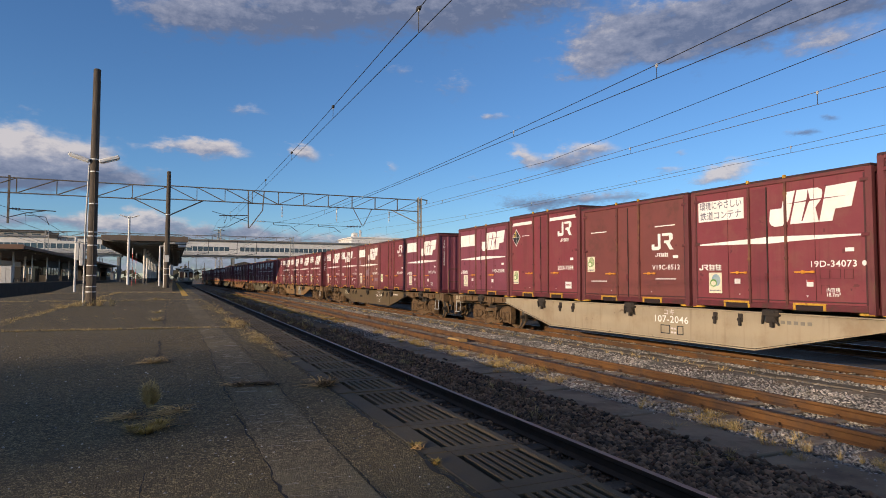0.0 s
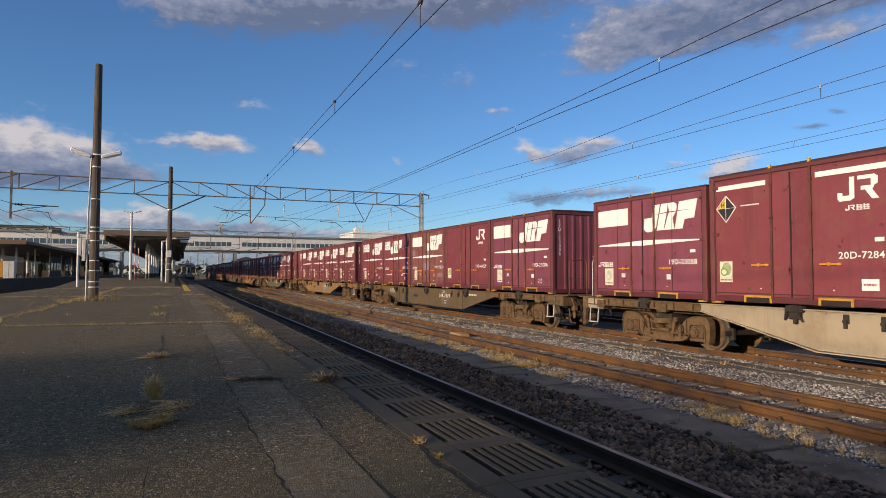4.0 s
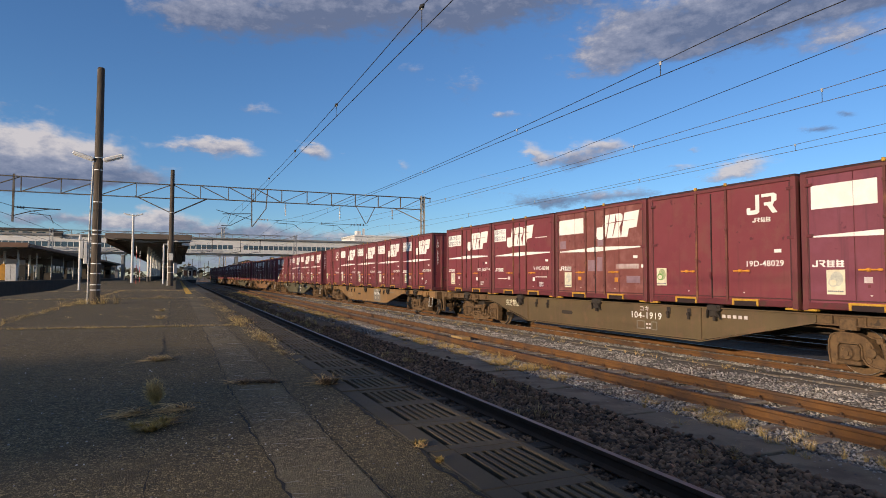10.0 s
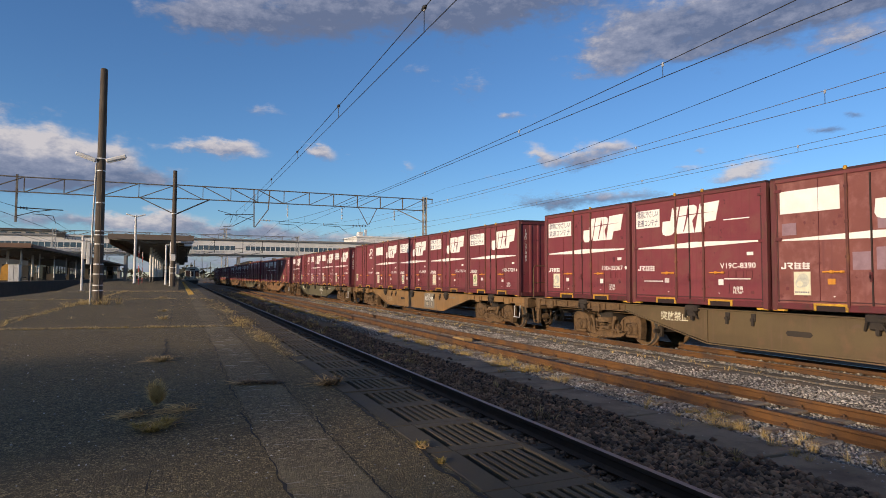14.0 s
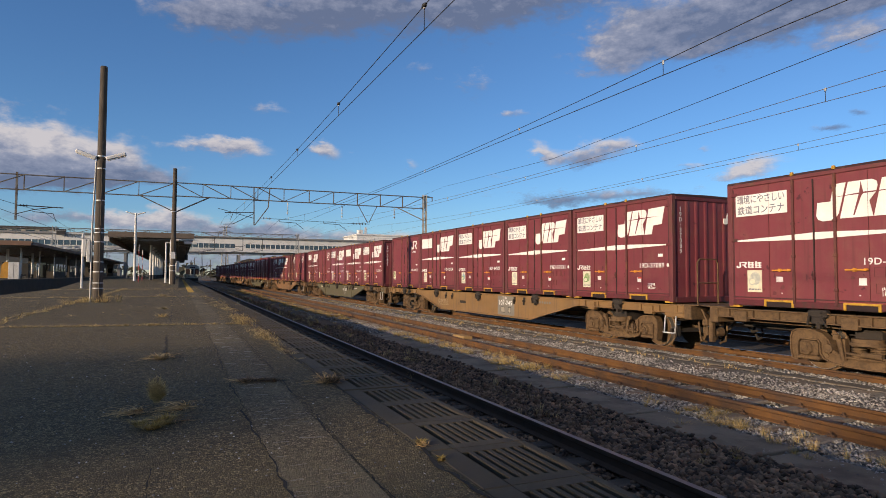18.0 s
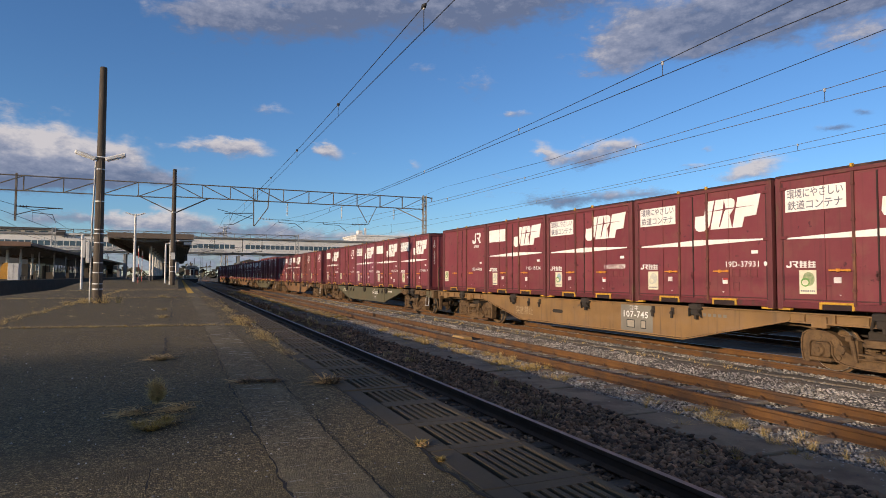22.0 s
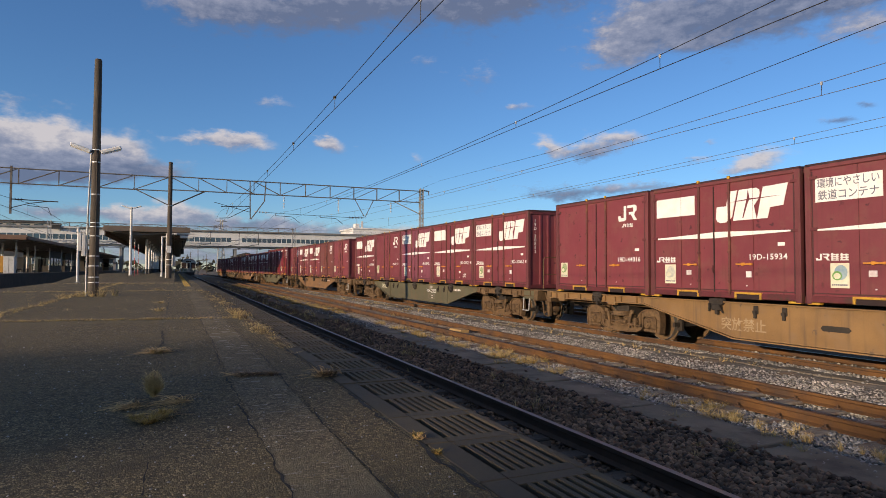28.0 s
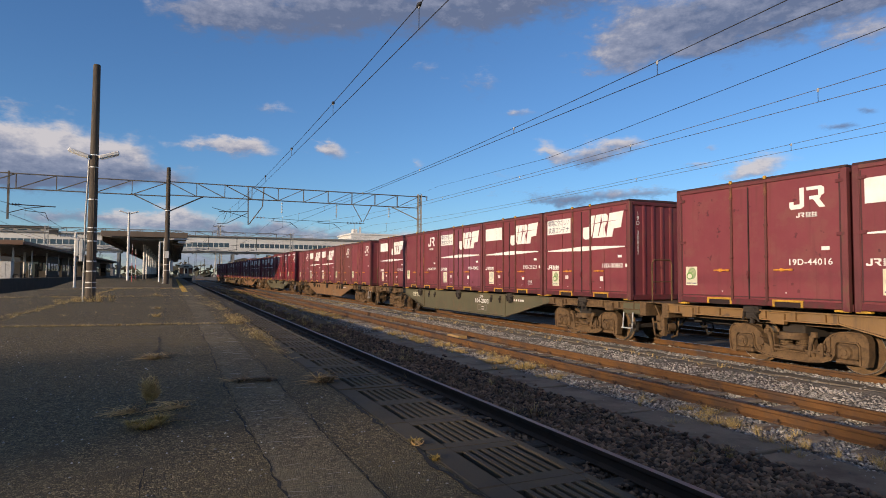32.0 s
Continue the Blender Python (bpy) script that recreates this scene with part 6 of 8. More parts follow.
# each wagon: its paint, number, then its containers from the far end: kind, paint, number, sign, extras
TRAIN = [
    (-2, "cream", "107-2046", False, [("wide", "plum", "19D-23058", "blank", ()), ("bars", "maroon", "20D-7284", "", ("top_bar_l", "top_bar_r", "diamond_edge", "diamond", "diamond_top", "diamond_letter", "diamond_cross", "diamond_bars", "sheet", "sheet_print")),
                                      ("plain", "brown", "V19C-8512", "", ("thin_lines",)), ("wide", "maroon", "19D-34073", "slogan", ("repair", "stencil", "dot")), ("plain", "maroon", "", "", ())]),
    (-1, "olive", "104-1919", False, [("wide", "maroon", "19D-35067", "slogan", ("stencil", "repair", "dot")), ("wide", "maroon", "V19C-8390", "slogan", ("stencil", "repair")), ("old", "faded", "19D-23922", "blank", ("dot",)),
                                      ("plain", "maroon", "19D-48029", "", ()), ("wide", "plum", "19D-23006", "blank", ("stencil",))]),
    (0, "ochre", "107-745", True, [("plain", "maroon", "19D-44016", "", ()), ("wide", "maroon", "19D-15934", "blank", ()), ("wide", "maroon", "19D-34029", "slogan", ("repair",)), ("wide", "maroon", "19D-37931", "slogan", ("repair", "dot")),
                                   ("wide", "maroon", "19D-37089", "slogan", ("stencil", "dot"))]),
    (1, "green", "104-2003", False, [("wide", "maroon", "19D-30025", "blank", ()), ("plain", "maroon", "19D-42159", "", ()), ("wide", "plum", "19D-33402", "slogan", ()), ("wide", "maroon", "19D-21621", "blank", ("stencil", "dot")), ("wide", "maroon", "19D-30862", "slogan", ("dot",))]),
    (2, "brown", "", False, [("plain", "maroon", "", "", ()), ("wide", "maroon", "", "blank", ()), ("wide", "maroon", "", "blank", ()), ("plain", "brown", "", "", ()), ("plain", "maroon", "", "", ())]),
    (3, "green", "", False, [("wide", "maroon", "", "blank", ()), ("wide", "maroon", "", "blank", ()), ("bars", "red", "", "", ("top_bar_l", "top_bar_r")), ("bars", "red", "", "", ("top_bar_l", "top_bar_r")), ("bars", "red", "", "", ("top_bar_l", "top_bar_r"))]),
    (4, "brown", "", False, [("plain", "maroon", "", "", ()), ("wide", "maroon", "", "blank", ()), ("bars", "maroon", "", "", ("top_bar_l", "top_bar_r")), ("wide", "maroon", "", "blank", ()), ("wide", "plum", "", "blank", ())]),
    (5, "olive", "", False, [("plain", "maroon", "", "", ()), ("plain", "brown", "", "", ()), ("wide", "maroon", "", "blank", ()), ("plain", "maroon", "", "", ()), ("plain", "maroon", "", "", ())]),
    (6, "brown", "", False, [("bars", "maroon", "", "", ("top_bar_l", "top_bar_r")), ("bars", "maroon", "", "", ("top_bar_l", "top_bar_r")), ("plain", "maroon", "", "", ()), ("plain", "maroon", "", "", ()), ("plain", "maroon", "", "", ())])]
KIND_WORDS = {"wide": "container with white slanted mark", "old": "container, paler paint patches", "plain": "plain-sided container with a small white mark", "bars": "container with white bars along its top"}
SIGN_WORDS = {"slogan": " and a slogan panel", "blank": " and a blank white panel", "": ""}
PAINT_WORDS = {"cream": "cream", "olive": "olive-brown", "ochre": "ochre-yellow", "green": "olive-green", "brown": "rusty brown"}
WAGONS, LOADS, WHEELS = [], [], []
for k, coat_name, number, patch, loads in TRAIN:
    w, sets = wagon(coat_name, number, "dusty %s flat wagon carrying five containers" % PAINT_WORDS[coat_name], patch, (1.35,) if coat_name in ("ochre", "olive") else ())
    middle = 2.65 + 9.45 + 20.4 * k - (0.4 if k == -2 else 0.0)
    WAGONS.append((w, middle))
    WHEELS += [(x, middle) for x in sets]
    for i, (kind, paint, num, sign, extra) in enumerate(loads):
        mat, word = NAMES[paint]
        c = container(kind, num, mat, "%s steel %s%s" % (word, KIND_WORDS[kind], SIGN_WORDS[sign]), sign, extra, at_end=(i == 4 and bool(num)))
        if kind == "bars" or (kind == "plain" and k == -2 and not num):          # the taller kind
            for ob in c.children:
                ob.location.z, ob.scale.z = ob.location.z * 1.055, ob.scale.z * 1.055
        LOADS.append((c, middle + 7.594 - 3.797 * i))

# how far the train still has to roll to where it stands at 23 s, second by second
AHEAD = [40.86, 38.83, 36.80, 34.82, 32.84, 30.90, 28.96, 27.00, 25.12, 23.27, 21.45, 19.66, 17.95, 16.21, 14.51, 12.83, 11.17, 9.52, 7.89, 6.27, 4.63, 3.12, 1.59, 0.08, -1.32, -2.68, -4.01, -5.35, -6.65, -7.89, -9.10, -10.25, -11.33]
TURN = Matrix.Rotation(0.0167, 4, "Z")


def on_track(q, z):
    return Matrix.Translation((10.452 + ACROSS * q + 1.225 * ALONG, ALONG * q - 1.225 * ACROSS, z)) @ TURN


def motions():
    for ob, middle in WAGONS:
        walk(ob, [(t, on_track(middle + a, 0.0)) for t, a in enumerate(AHEAD)])
    for ob, middle in LOADS:
        walk(ob, [(t, on_track(middle + a, 1.095)) for t, a in enumerate(AHEAD)])
    walk(clouds, [(t, Matrix.Translation(EYE) @ Matrix.Rotation(radians(1.76 - 0.0766 * t), 4, "Z")) for t in (0, 8, 16, 24, 32)])
    for ob, middle in WHEELS:
        rows = []
        for i in range(129):
            t = i * 0.25
            a = float(np.interp(t, range(33), AHEAD))
            rows.append((t, Matrix.Translation(ob.location) @ Matrix.Rotation(-a / 0.405, 4, "X")))
        walk(ob, rows)


# ---- the sky's clouds: one far sheet that drifts ----
CLOUDS = [
    (3.7, 11.2, 3.9, 0.75, 1.0, 0.9), (5.2, 11.7, 2.0, 0.6, 0.7, 1.0), (12.7, 11.5, 1.3, 0.8, 0.95, 0.8), (33.3, 11.2, 1.3, 1.0, 0.95, 1.0), (36.6, 10.7, 2.2, 0.7, 0.95, 0.45), (39.6, 11.7, 2.2, 0.9, 1.05, 0.85),
    (35.5, 7.2, 4.6, 0.8, 0.80, 0.15), (43.0, 7.4, 4.5, 0.6, 0.55, 0.2), (30.3, 14.9, 2.6, 0.40, 0.62, 0.7), (51.4, 9.3, 2.5, 0.8, 1.0, 1.0), (49.0, 8.6, 2.0, 0.4, 0.55, 0.8), (-9.0, 10.2, 3.6, 1.5, 1.05, 1.0),
    (-13.0, 8.8, 5.0, 1.9, 1.1, 0.35), (-8.0, 8.0, 5.0, 0.9, 0.85, 0.1), (-1.6, 8.4, 3.0, 0.8, 0.5, 0.4), (2.0, 22.2, 5.0, 1.9, 0.72, 0.5), (9.0, 23.0, 8.0, 2.2, 0.85, 0.12), (17.0, 24.2, 7.0, 2.0, 0.85, 0.1),
    (27.0, 23.8, 6.0, 2.2, 0.85, 0.05), (34.0, 25.0, 8.0, 1.6, 0.8, 0.2), (39.5, 19.4, 2.6, 2.2, 0.62, 0.6), (43.0, 22.0, 5.0, 2.0, 0.75, 0.3), (49.5, 20.8, 7.0, 2.3, 0.85, 0.15), (59.0, 18.6, 3.6, 0.9, 0.75, 0.8), (62.0, 21.0, 6, 1.5, 0.8, 0.1), (40.5, 20.3, 3.2, 1.6, 0.45, 0.7), (46.0, 19.2, 3.6, 0.9, 0.5, 0.8), (53.5, 22.6, 6.0, 1.4, 0.8, 0.15), (57.0, 20.4, 3.5, 0.8, 0.6, 0.5),
    (21.1, 19.0, 2.2, 0.6, 0.42, 0.6), (26.6, 17.6, 2.4, 1.2, 0.45, 0.5), (-0.3, 4.9, 2.6, 0.9, 0.95, 0.9), (-3.9, 4.6, 3.0, 0.8, 0.85, 0.9), (5.5, 4.2, 6.0, 0.7, 0.85, 0.35), (-9.0, 4.6, 4.0, 0.6, 0.7, 0.4),
    (14.0, 3.6, 8.0, 0.6, 0.6, 0.6), (7.4, 14.8, 2.2, 0.5, 0.42, 0.7), (20.9, 10.3, 0.9, 0.7, 0.46, 0.8), (47.2, 11.1, 0.8, 0.35, 0.60, 0.8), (57.0, 11.8, 1.2, 0.35, 0.72, 0.0), (58.6, 12.6, 0.9, 0.3, 0.66, 0.0), (-12.0, 13.0, 4.0, 0.5, 0.4, 0.6),
    (45.5, 9.6, 2.0, 0.35, 0.5, 0.7), (8.0, 1.4, 26.0, 1.7, 0.85, 0.42), (-11.0, 10.6, 3.0, 1.3, 0.6, 1.1), (-4.6, 10.1, 2.2, 0.9, 0.8, 0.9), (-3.4, 8.9, 3.2, 0.7, 0.55, 0.15), (-11.5, 7.6, 6.0, 1.0, 0.8, 0.0), (29.0, 9.3, 2.5, 0.4, 0.4, 0.7)]


def cloud_material():
    m = bpy.data.materials.new("drifting_cloud")
    m.use_nodes = True
    n, l = m.node_tree.nodes, m.node_tree.links
    n.remove(n["Principled BSDF"])

    def op(kind, *args):
        x = n.new("ShaderNodeMath")
        x.operation = kind
        for sock, v in zip(x.inputs, args):
            if isinstance(v, (int, float)):
                sock.default_value = v
            else:
                l.new(v, sock)
        return x.outputs[0]

    def vec(kind, a, b):
        x = n.new("ShaderNodeVectorMath")
        x.operation = kind
        for sock, v in zip(x.inputs, (a, b)):
            if isinstance(v, tuple):
                sock.default_value = v
            else:
                l.new(v, sock)
        return x.outputs["Value" if kind == "DOT_PRODUCT" else "Vector"]

    tc, sp, cb = n.new("ShaderNodeTexCoord"), n.new("ShaderNodeSeparateXYZ"), n.new("ShaderNodeCombineXYZ")
    unit = n.new("ShaderNodeVectorMath")
    unit.operation = "NORMALIZE"
    l.new(tc.outputs["Object"], unit.inputs[0])
    l.new(unit.outputs[0], sp.inputs[0])
    az = op("MULTIPLY", op("ARCTAN2", sp.outputs[0], sp.outputs[1]), 57.2958)
    el = op("MULTIPLY", op("ARCSINE", sp.outputs[2]), 57.2958)
    l.new(az, cb.inputs[0])
    l.new(el, cb.inputs[1])
    tex = []
    for scale, detail, stretch in ((0.42, 9, (1, 2.0, 1)), (0.16, 4, (1, 2.2, 1)), (1.3, 6, (1, 1.6, 1))):
        t = n.new("ShaderNodeTexNoise")
        t.inputs["Scale"].default_value, t.inputs["Detail"].default_value, t.inputs["Roughness"].default_value = scale, detail, 0.62
        l.new(vec("MULTIPLY", cb.outputs[0], stretch), t.inputs["Vector"])
        tex.append(t)
    bend = vec("MULTIPLY", vec("SUBTRACT", tex[1].outputs["Color"], (0.5, 0.5, 0.5)), (3.2, 1.6, 0))
    fray = vec("MULTIPLY", vec("SUBTRACT", tex[0].outputs["Color"], (0.5, 0.5, 0.5)), (2.2, 1.5, 0))
    at = vec("ADD", vec("ADD", cb.outputs[0], bend), fray)
    total, lit, weight = 0.0, 0.0, 0.0001
    for a, e, wa, we, amp, white in CLOUDS:
        d = vec("MULTIPLY", vec("SUBTRACT", at, (a, e, 0.0)), (1 / wa, 1 / we, 0.0))
        g = op("MULTIPLY", op("POWER", 0.3679, vec("DOT_PRODUCT", d, d)), amp)
        up = n.new("ShaderNodeSeparateXYZ")
        l.new(d, up.inputs[0])
        total = op("ADD", g, total)
        weight = op("ADD", g, weight)
        # top light painted into the tone: each cloud pales upwards
        lit = op("ADD", op("MULTIPLY", g, op("MULTIPLY_ADD", up.outputs[1], 0.40, white * 0.9)), lit)
    # beyond the listed clouds, unseen scattered bright ones are added as fill light, clear round the sun
    away = op("MULTIPLY_ADD", az, 1.0, -24.0)
    beyond = n.new("ShaderNodeMapRange")
    beyond.interpolation_type = "SMOOTHSTEP"
    beyond.inputs[1].default_value, beyond.inputs[2].default_value = 44.0, 62.0
    l.new(op("ABSOLUTE", away), beyond.inputs[0])
    high = n.new("ShaderNodeMapRange")
    high.interpolation_type = "SMOOTHSTEP"
    high.inputs[1].default_value, high.inputs[2].default_value = 28.0, 38.0
    l.new(el, high.inputs[0])
    open_sky = op("MAXIMUM", beyond.outputs[0], high.outputs[0])
    near_sun = n.new("ShaderNodeMapRange")
    near_sun.interpolation_type = "SMOOTHSTEP"
    near_sun.inputs[1].default_value, near_sun.inputs[2].default_value = 0.80, 0.97
    near_sun.inputs[3].default_value, near_sun.inputs[4].default_value = 1.0, 0.0
    l.new(vec("DOT_PRODUCT", unit.outputs[0], tuple(SUN_WAY)), near_sun.inputs[0])
    field = n.new("ShaderNodeTexNoise")
    field.inputs["Scale"].default_value, field.inputs["Detail"].default_value = 4.5, 6
    l.new(unit.outputs[0], field.inputs["Vector"])
    extra = op("MULTIPLY", op("MULTIPLY", open_sky, near_sun.outputs[0]), op("MULTIPLY", op("SUBTRACT", field.outputs["Fac"], 0.40), 3.2))
    extra = op("MAXIMUM", extra, 0.0)
    total = op("ADD", total, extra)
    weight = op("ADD", weight, extra)
    lit = op("ADD", lit, op("MULTIPLY", extra, 0.95))
    puff = op("SUBTRACT", tex[0].outputs["Fac"], 0.5)
    dens = op("MULTIPLY_ADD", puff, 1.5, total)
    cover = n.new("ShaderNodeMapRange")
    cover.interpolation_type = "SMOOTHSTEP"
    cover.inputs[1].default_value, cover.inputs[2].default_value = 0.20, 0.98
    l.new(dens, cover.inputs[0])
    tone = op("ADD", op("MULTIPLY_ADD", puff, 1.5, op("DIVIDE", lit, weight)), op("MULTIPLY", op("SUBTRACT", tex[2].outputs["Fac"], 0.5), 0.6))
    ramp = n.new("ShaderNodeValToRGB")
    ramp.color_ramp.elements[0].position, ramp.color_ramp.elements[1].position = 0.05, 1.0
    ramp.color_ramp.elements[0].color, ramp.color_ramp.elements[1].color = (0.130, 0.175, 0.285, 1), (0.600, 0.600, 0.625, 1)
    mid = ramp.color_ramp.elements.new(0.5)
    mid.color = (0.265, 0.310, 0.425, 1)
    l.new(tone, ramp.inputs[0])
    em, tr, mx = n.new("ShaderNodeEmission"), n.new("ShaderNodeBsdfTransparent"), n.new("ShaderNodeMixShader")
    l.new(ramp.outputs[0], em.inputs[0])
    l.new(op("MULTIPLY", cover.outputs[0], 0.93), mx.inputs[0])
    l.new(tr.outputs[0], mx.inputs[1])
    l.new(em.outputs[0], mx.inputs[2])
    l.new(mx.outputs[0], n["Material Output"].inputs[0])
    return m


def cloud_sheet():
    s, p, f, na, ne = Shape(), [], [], 96, 24
    for j in range(ne + 1):
        for i in range(na + 1):
            a, e = radians(360 * i / na), radians(0.4 + 89.5 * j / ne)
            p.append((3200 * math.sin(a) * math.cos(e), 3200 * math.cos(a) * math.cos(e), 3200 * math.sin(e)))
    for j in range(ne):
        f += [(j * (na + 1) + i, j * (na + 1) + i + 1, (j + 1) * (na + 1) + i + 1, (j + 1) * (na + 1) + i) for i in range(na)]
    return s.add(p, f, True)


clouds = solid("backdrop_clouds", cloud_sheet(), cloud_material(), "scattered white and lilac-grey evening clouds, with bright fill clouds added out of view", "clouds", tuple(EYE), kind="structure")


# ---- the overhead line ----
def truss(x0, x1, y, z0, z1, step, depth, chord=0.07, web=0.05):
    """A flat lattice girder of two planes between x0 and x1."""
    s = Shape()
    n = max(1, round((x1 - x0) / step))
    st = (x1 - x0) / n
    for d in (-depth / 2, depth / 2):
        for z in (z0, z1):
            s.bar((x0, y + d, z), (x1, y + d, z), chord)
        for i in range(n + 1):
            s.bar((x0 + i * st, y + d, z0), (x0 + i * st, y + d, z1), web)
        for i in range(n):
            a, b = (z1, z0) if -0.6 < x0 + i * st < 6.5 else (z0, z1)
            s.bar((x0 + i * st, y + d, a), (x0 + (i + 1) * st, y + d, b), web)
    for i in range(n + 1):
        for z in (z0, z1):
            s.bar((x0 + i * st, y - depth / 2, z), (x0 + i * st, y + depth / 2, z), web * 0.7)
    return s


def lattice_post(x, y, z0, z1, w):
    s = Shape()
    for a in (-w / 2, w / 2):
        for b in (-w / 2, w / 2):
            s.bar((x + a, y + b, z0), (x + a, y + b, z1), 0.06)
    n = int((z1 - z0) / 0.6)
    for i in range(n):
        za, zb = z0 + i * (z1 - z0) / n, z0 + (i + 1) * (z1 - z0) / n
        e = 1 if i % 2 else -1
        for b in (-w / 2, w / 2):
            s.bar((x - e * w / 2, y + b, za), (x + e * w / 2, y + b, zb), 0.03)
            s.bar((x + b, y - e * w / 2, za), (x + b, y + e * w / 2, zb), 0.03)
    return s


def insulator(name, parent, a, b, material, discs=4, r=0.09):
    s = Shape().cyl(a, b, 0.02, n=6)
    a, b = Vector(a), Vector(b)
    for i in range(discs):
        c = a.lerp(b, (i + 0.7) / (discs + 0.4))
        d = (b - a).normalized() * 0.035
        s.cyl(c - d, c + d, r, r * 0.55, n=10)
    return part(name, s, material, parent)


GY = 49.0
gantry = thing("gantry", "grey steel lattice gantry across the tracks carrying the overhead line", "gantry")
part("girder", truss(-0.5, 19.5, GY, 7.53, 8.52, 2.0, 0.12, 0.06, 0.045), gantry_steel, gantry)
part("girder", truss(-14.5, -0.5, GY, 7.42, 8.45, 2.33, 0.12, 0.06, 0.045), gantry_steel, gantry)
part("post", lattice_post(19.55, GY, -0.3, 8.75, 0.27), gantry_pale, gantry)
part("drop_arm", Shape().bar((-10.25, GY, 8.6), (-10.25, GY, 5.35), 0.12), gantry_steel, gantry)
part("cantilever", Shape().tube([(-10.25, GY, 6.35), (-7.5, GY, 6.28)], 0.035).tube([(-10.25, GY, 5.75), (-9.2, GY, 6.1), (-8.0, GY, 6.3)], 0.028).tube([(-9.3, GY, 5.95), (-8.1, GY, 5.85), (-7.9, GY, 5.3)], 0.022), steel_dark, gantry)
insulator("insulator", gantry, (-10.1, GY, 6.35), (-9.5, GY, 6.33), porcelain_brown, 3)
part("post", lattice_post(-14.4, GY, -0.3, 8.6, 0.27), gantry_pale, gantry)
part("brace", Shape().bar((-0.4, GY, 6.3), (2.0, GY, 7.55), 0.09), steel_dark, gantry)
part("brace", Shape().bar((-0.6, GY, 6.4), (-2.9, GY, 7.5), 0.07), gantry_steel, gantry)
part("brace", Shape().bar((19.45, GY, 6.5), (16.9, GY, 7.55), 0.07), gantry_pale, gantry)
part("end_bracket", Shape().bar((19.4, GY, 8.62), (20.3, GY, 8.55), 0.09).bar((20.25, GY, 8.55), (20.25, GY, 8.2), 0.06), gantry_steel, gantry)
part("drop_arm", Shape().bar((5.2, GY, 8.5), (5.25, GY, 5.55), 0.08).bar((6.4, GY, 8.5), (6.3, GY, 7.0), 0.08).bar((6.3, GY, 7.0), (5.3, GY, 5.55), 0.07).bar((5.2, GY, 7.5), (6.3, GY, 7.5), 0.06), gantry_steel, gantry)
part("cantilever", Shape().tube([(5.2, GY, 6.55), (3.1, GY, 6.45)], 0.03).tube([(5.2, GY, 6.45), (3.7, GY, 5.6), (3.0, GY, 5.55)], 0.025).tube([(5.2, GY, 6.1), (2.6, GY, 6.75)], 0.02).tube([(3.7, GY, 6.5), (3.5, GY, 5.9)], 0.018), steel_dark, gantry)
part("cross_span", Shape().tube([(5.6, GY, 6.15), (9, GY, 6.05), (13, GY, 5.98), (14.6, GY, 6.0)], 0.016), wire_dark, gantry)
part("v_bracket", Shape().bar((13.6, GY, 7.5), (14.4, GY, 6.1), 0.05).bar((15.2, GY, 7.5), (14.5, GY, 6.1), 0.05), gantry_steel, gantry)
for x, z in ((7.8, 6.45), (12.2, 6.35), (16.75, 6.5)):
    insulator("insulator", gantry, (x, GY, 7.5), (x, GY, z), porcelain)
insulator("insulator", gantry, (5.55, GY, 6.15), (6.6, GY, 6.12), porcelain, 4)
insulator("insulator", gantry, (13.0, GY, 5.98), (14.4, GY, 6.0), porcelain_brown, 5)
for x in (7.45, 11.0):
    part("steady_arm", Shape().tube([(x + 1.6, GY, 5.4), (x + 1.0, GY, 5.85), (x - 0.3, GY, 5.9), (x - 0.3, GY, 6.1)], 0.02), steel_dark, gantry)
gantry_b = thing("gantry", "slender grey lattice gantry farther along the tracks", "gantry")
part("girder", truss(-16.0, 17.2, 98.0, 7.35, 8.1, 2.4, 0.12, 0.08, 0.06), gantry_steel, gantry_b)
part("post", lattice_post(17.2, 98, -0.3, 8.3, 0.4), steel_galv, gantry_b)
part("post", lattice_post(-16.0, 98, -0.3, 8.3, 0.4), steel_galv, gantry_b)
part("post", lattice_post(-0.6, 98, 1.1, 8.2, 0.3), steel_galv, gantry_b)
for x in (3.2, 7.3, 10.2, -8.7, -12.2):
    part("drop_arm", Shape().bar((x + 1.6, 98, 7.4), (x + 1.6, 98, 5.4), 0.09).tube([(x + 1.6, 98, 6.1), (x, 98, 6.0)], 0.04).tube([(x + 1.6, 98, 5.5), (x, 98, 5.2)], 0.04), steel_dark, gantry_b)
gantry_c = thing("gantry", "distant grey lattice gantry behind the station bridge", "gantry")
part("girder", truss(-18.0, 22.0, 186.0, 7.4, 8.1, 3, 0.3, 0.1, 0.08), steel_grey, gantry_c)
for x in (-18.0, 5.8, 22.0):
    part("post", lattice_post(x, 186, -0.3, 8.3, 0.4), steel_grey, gantry_c)


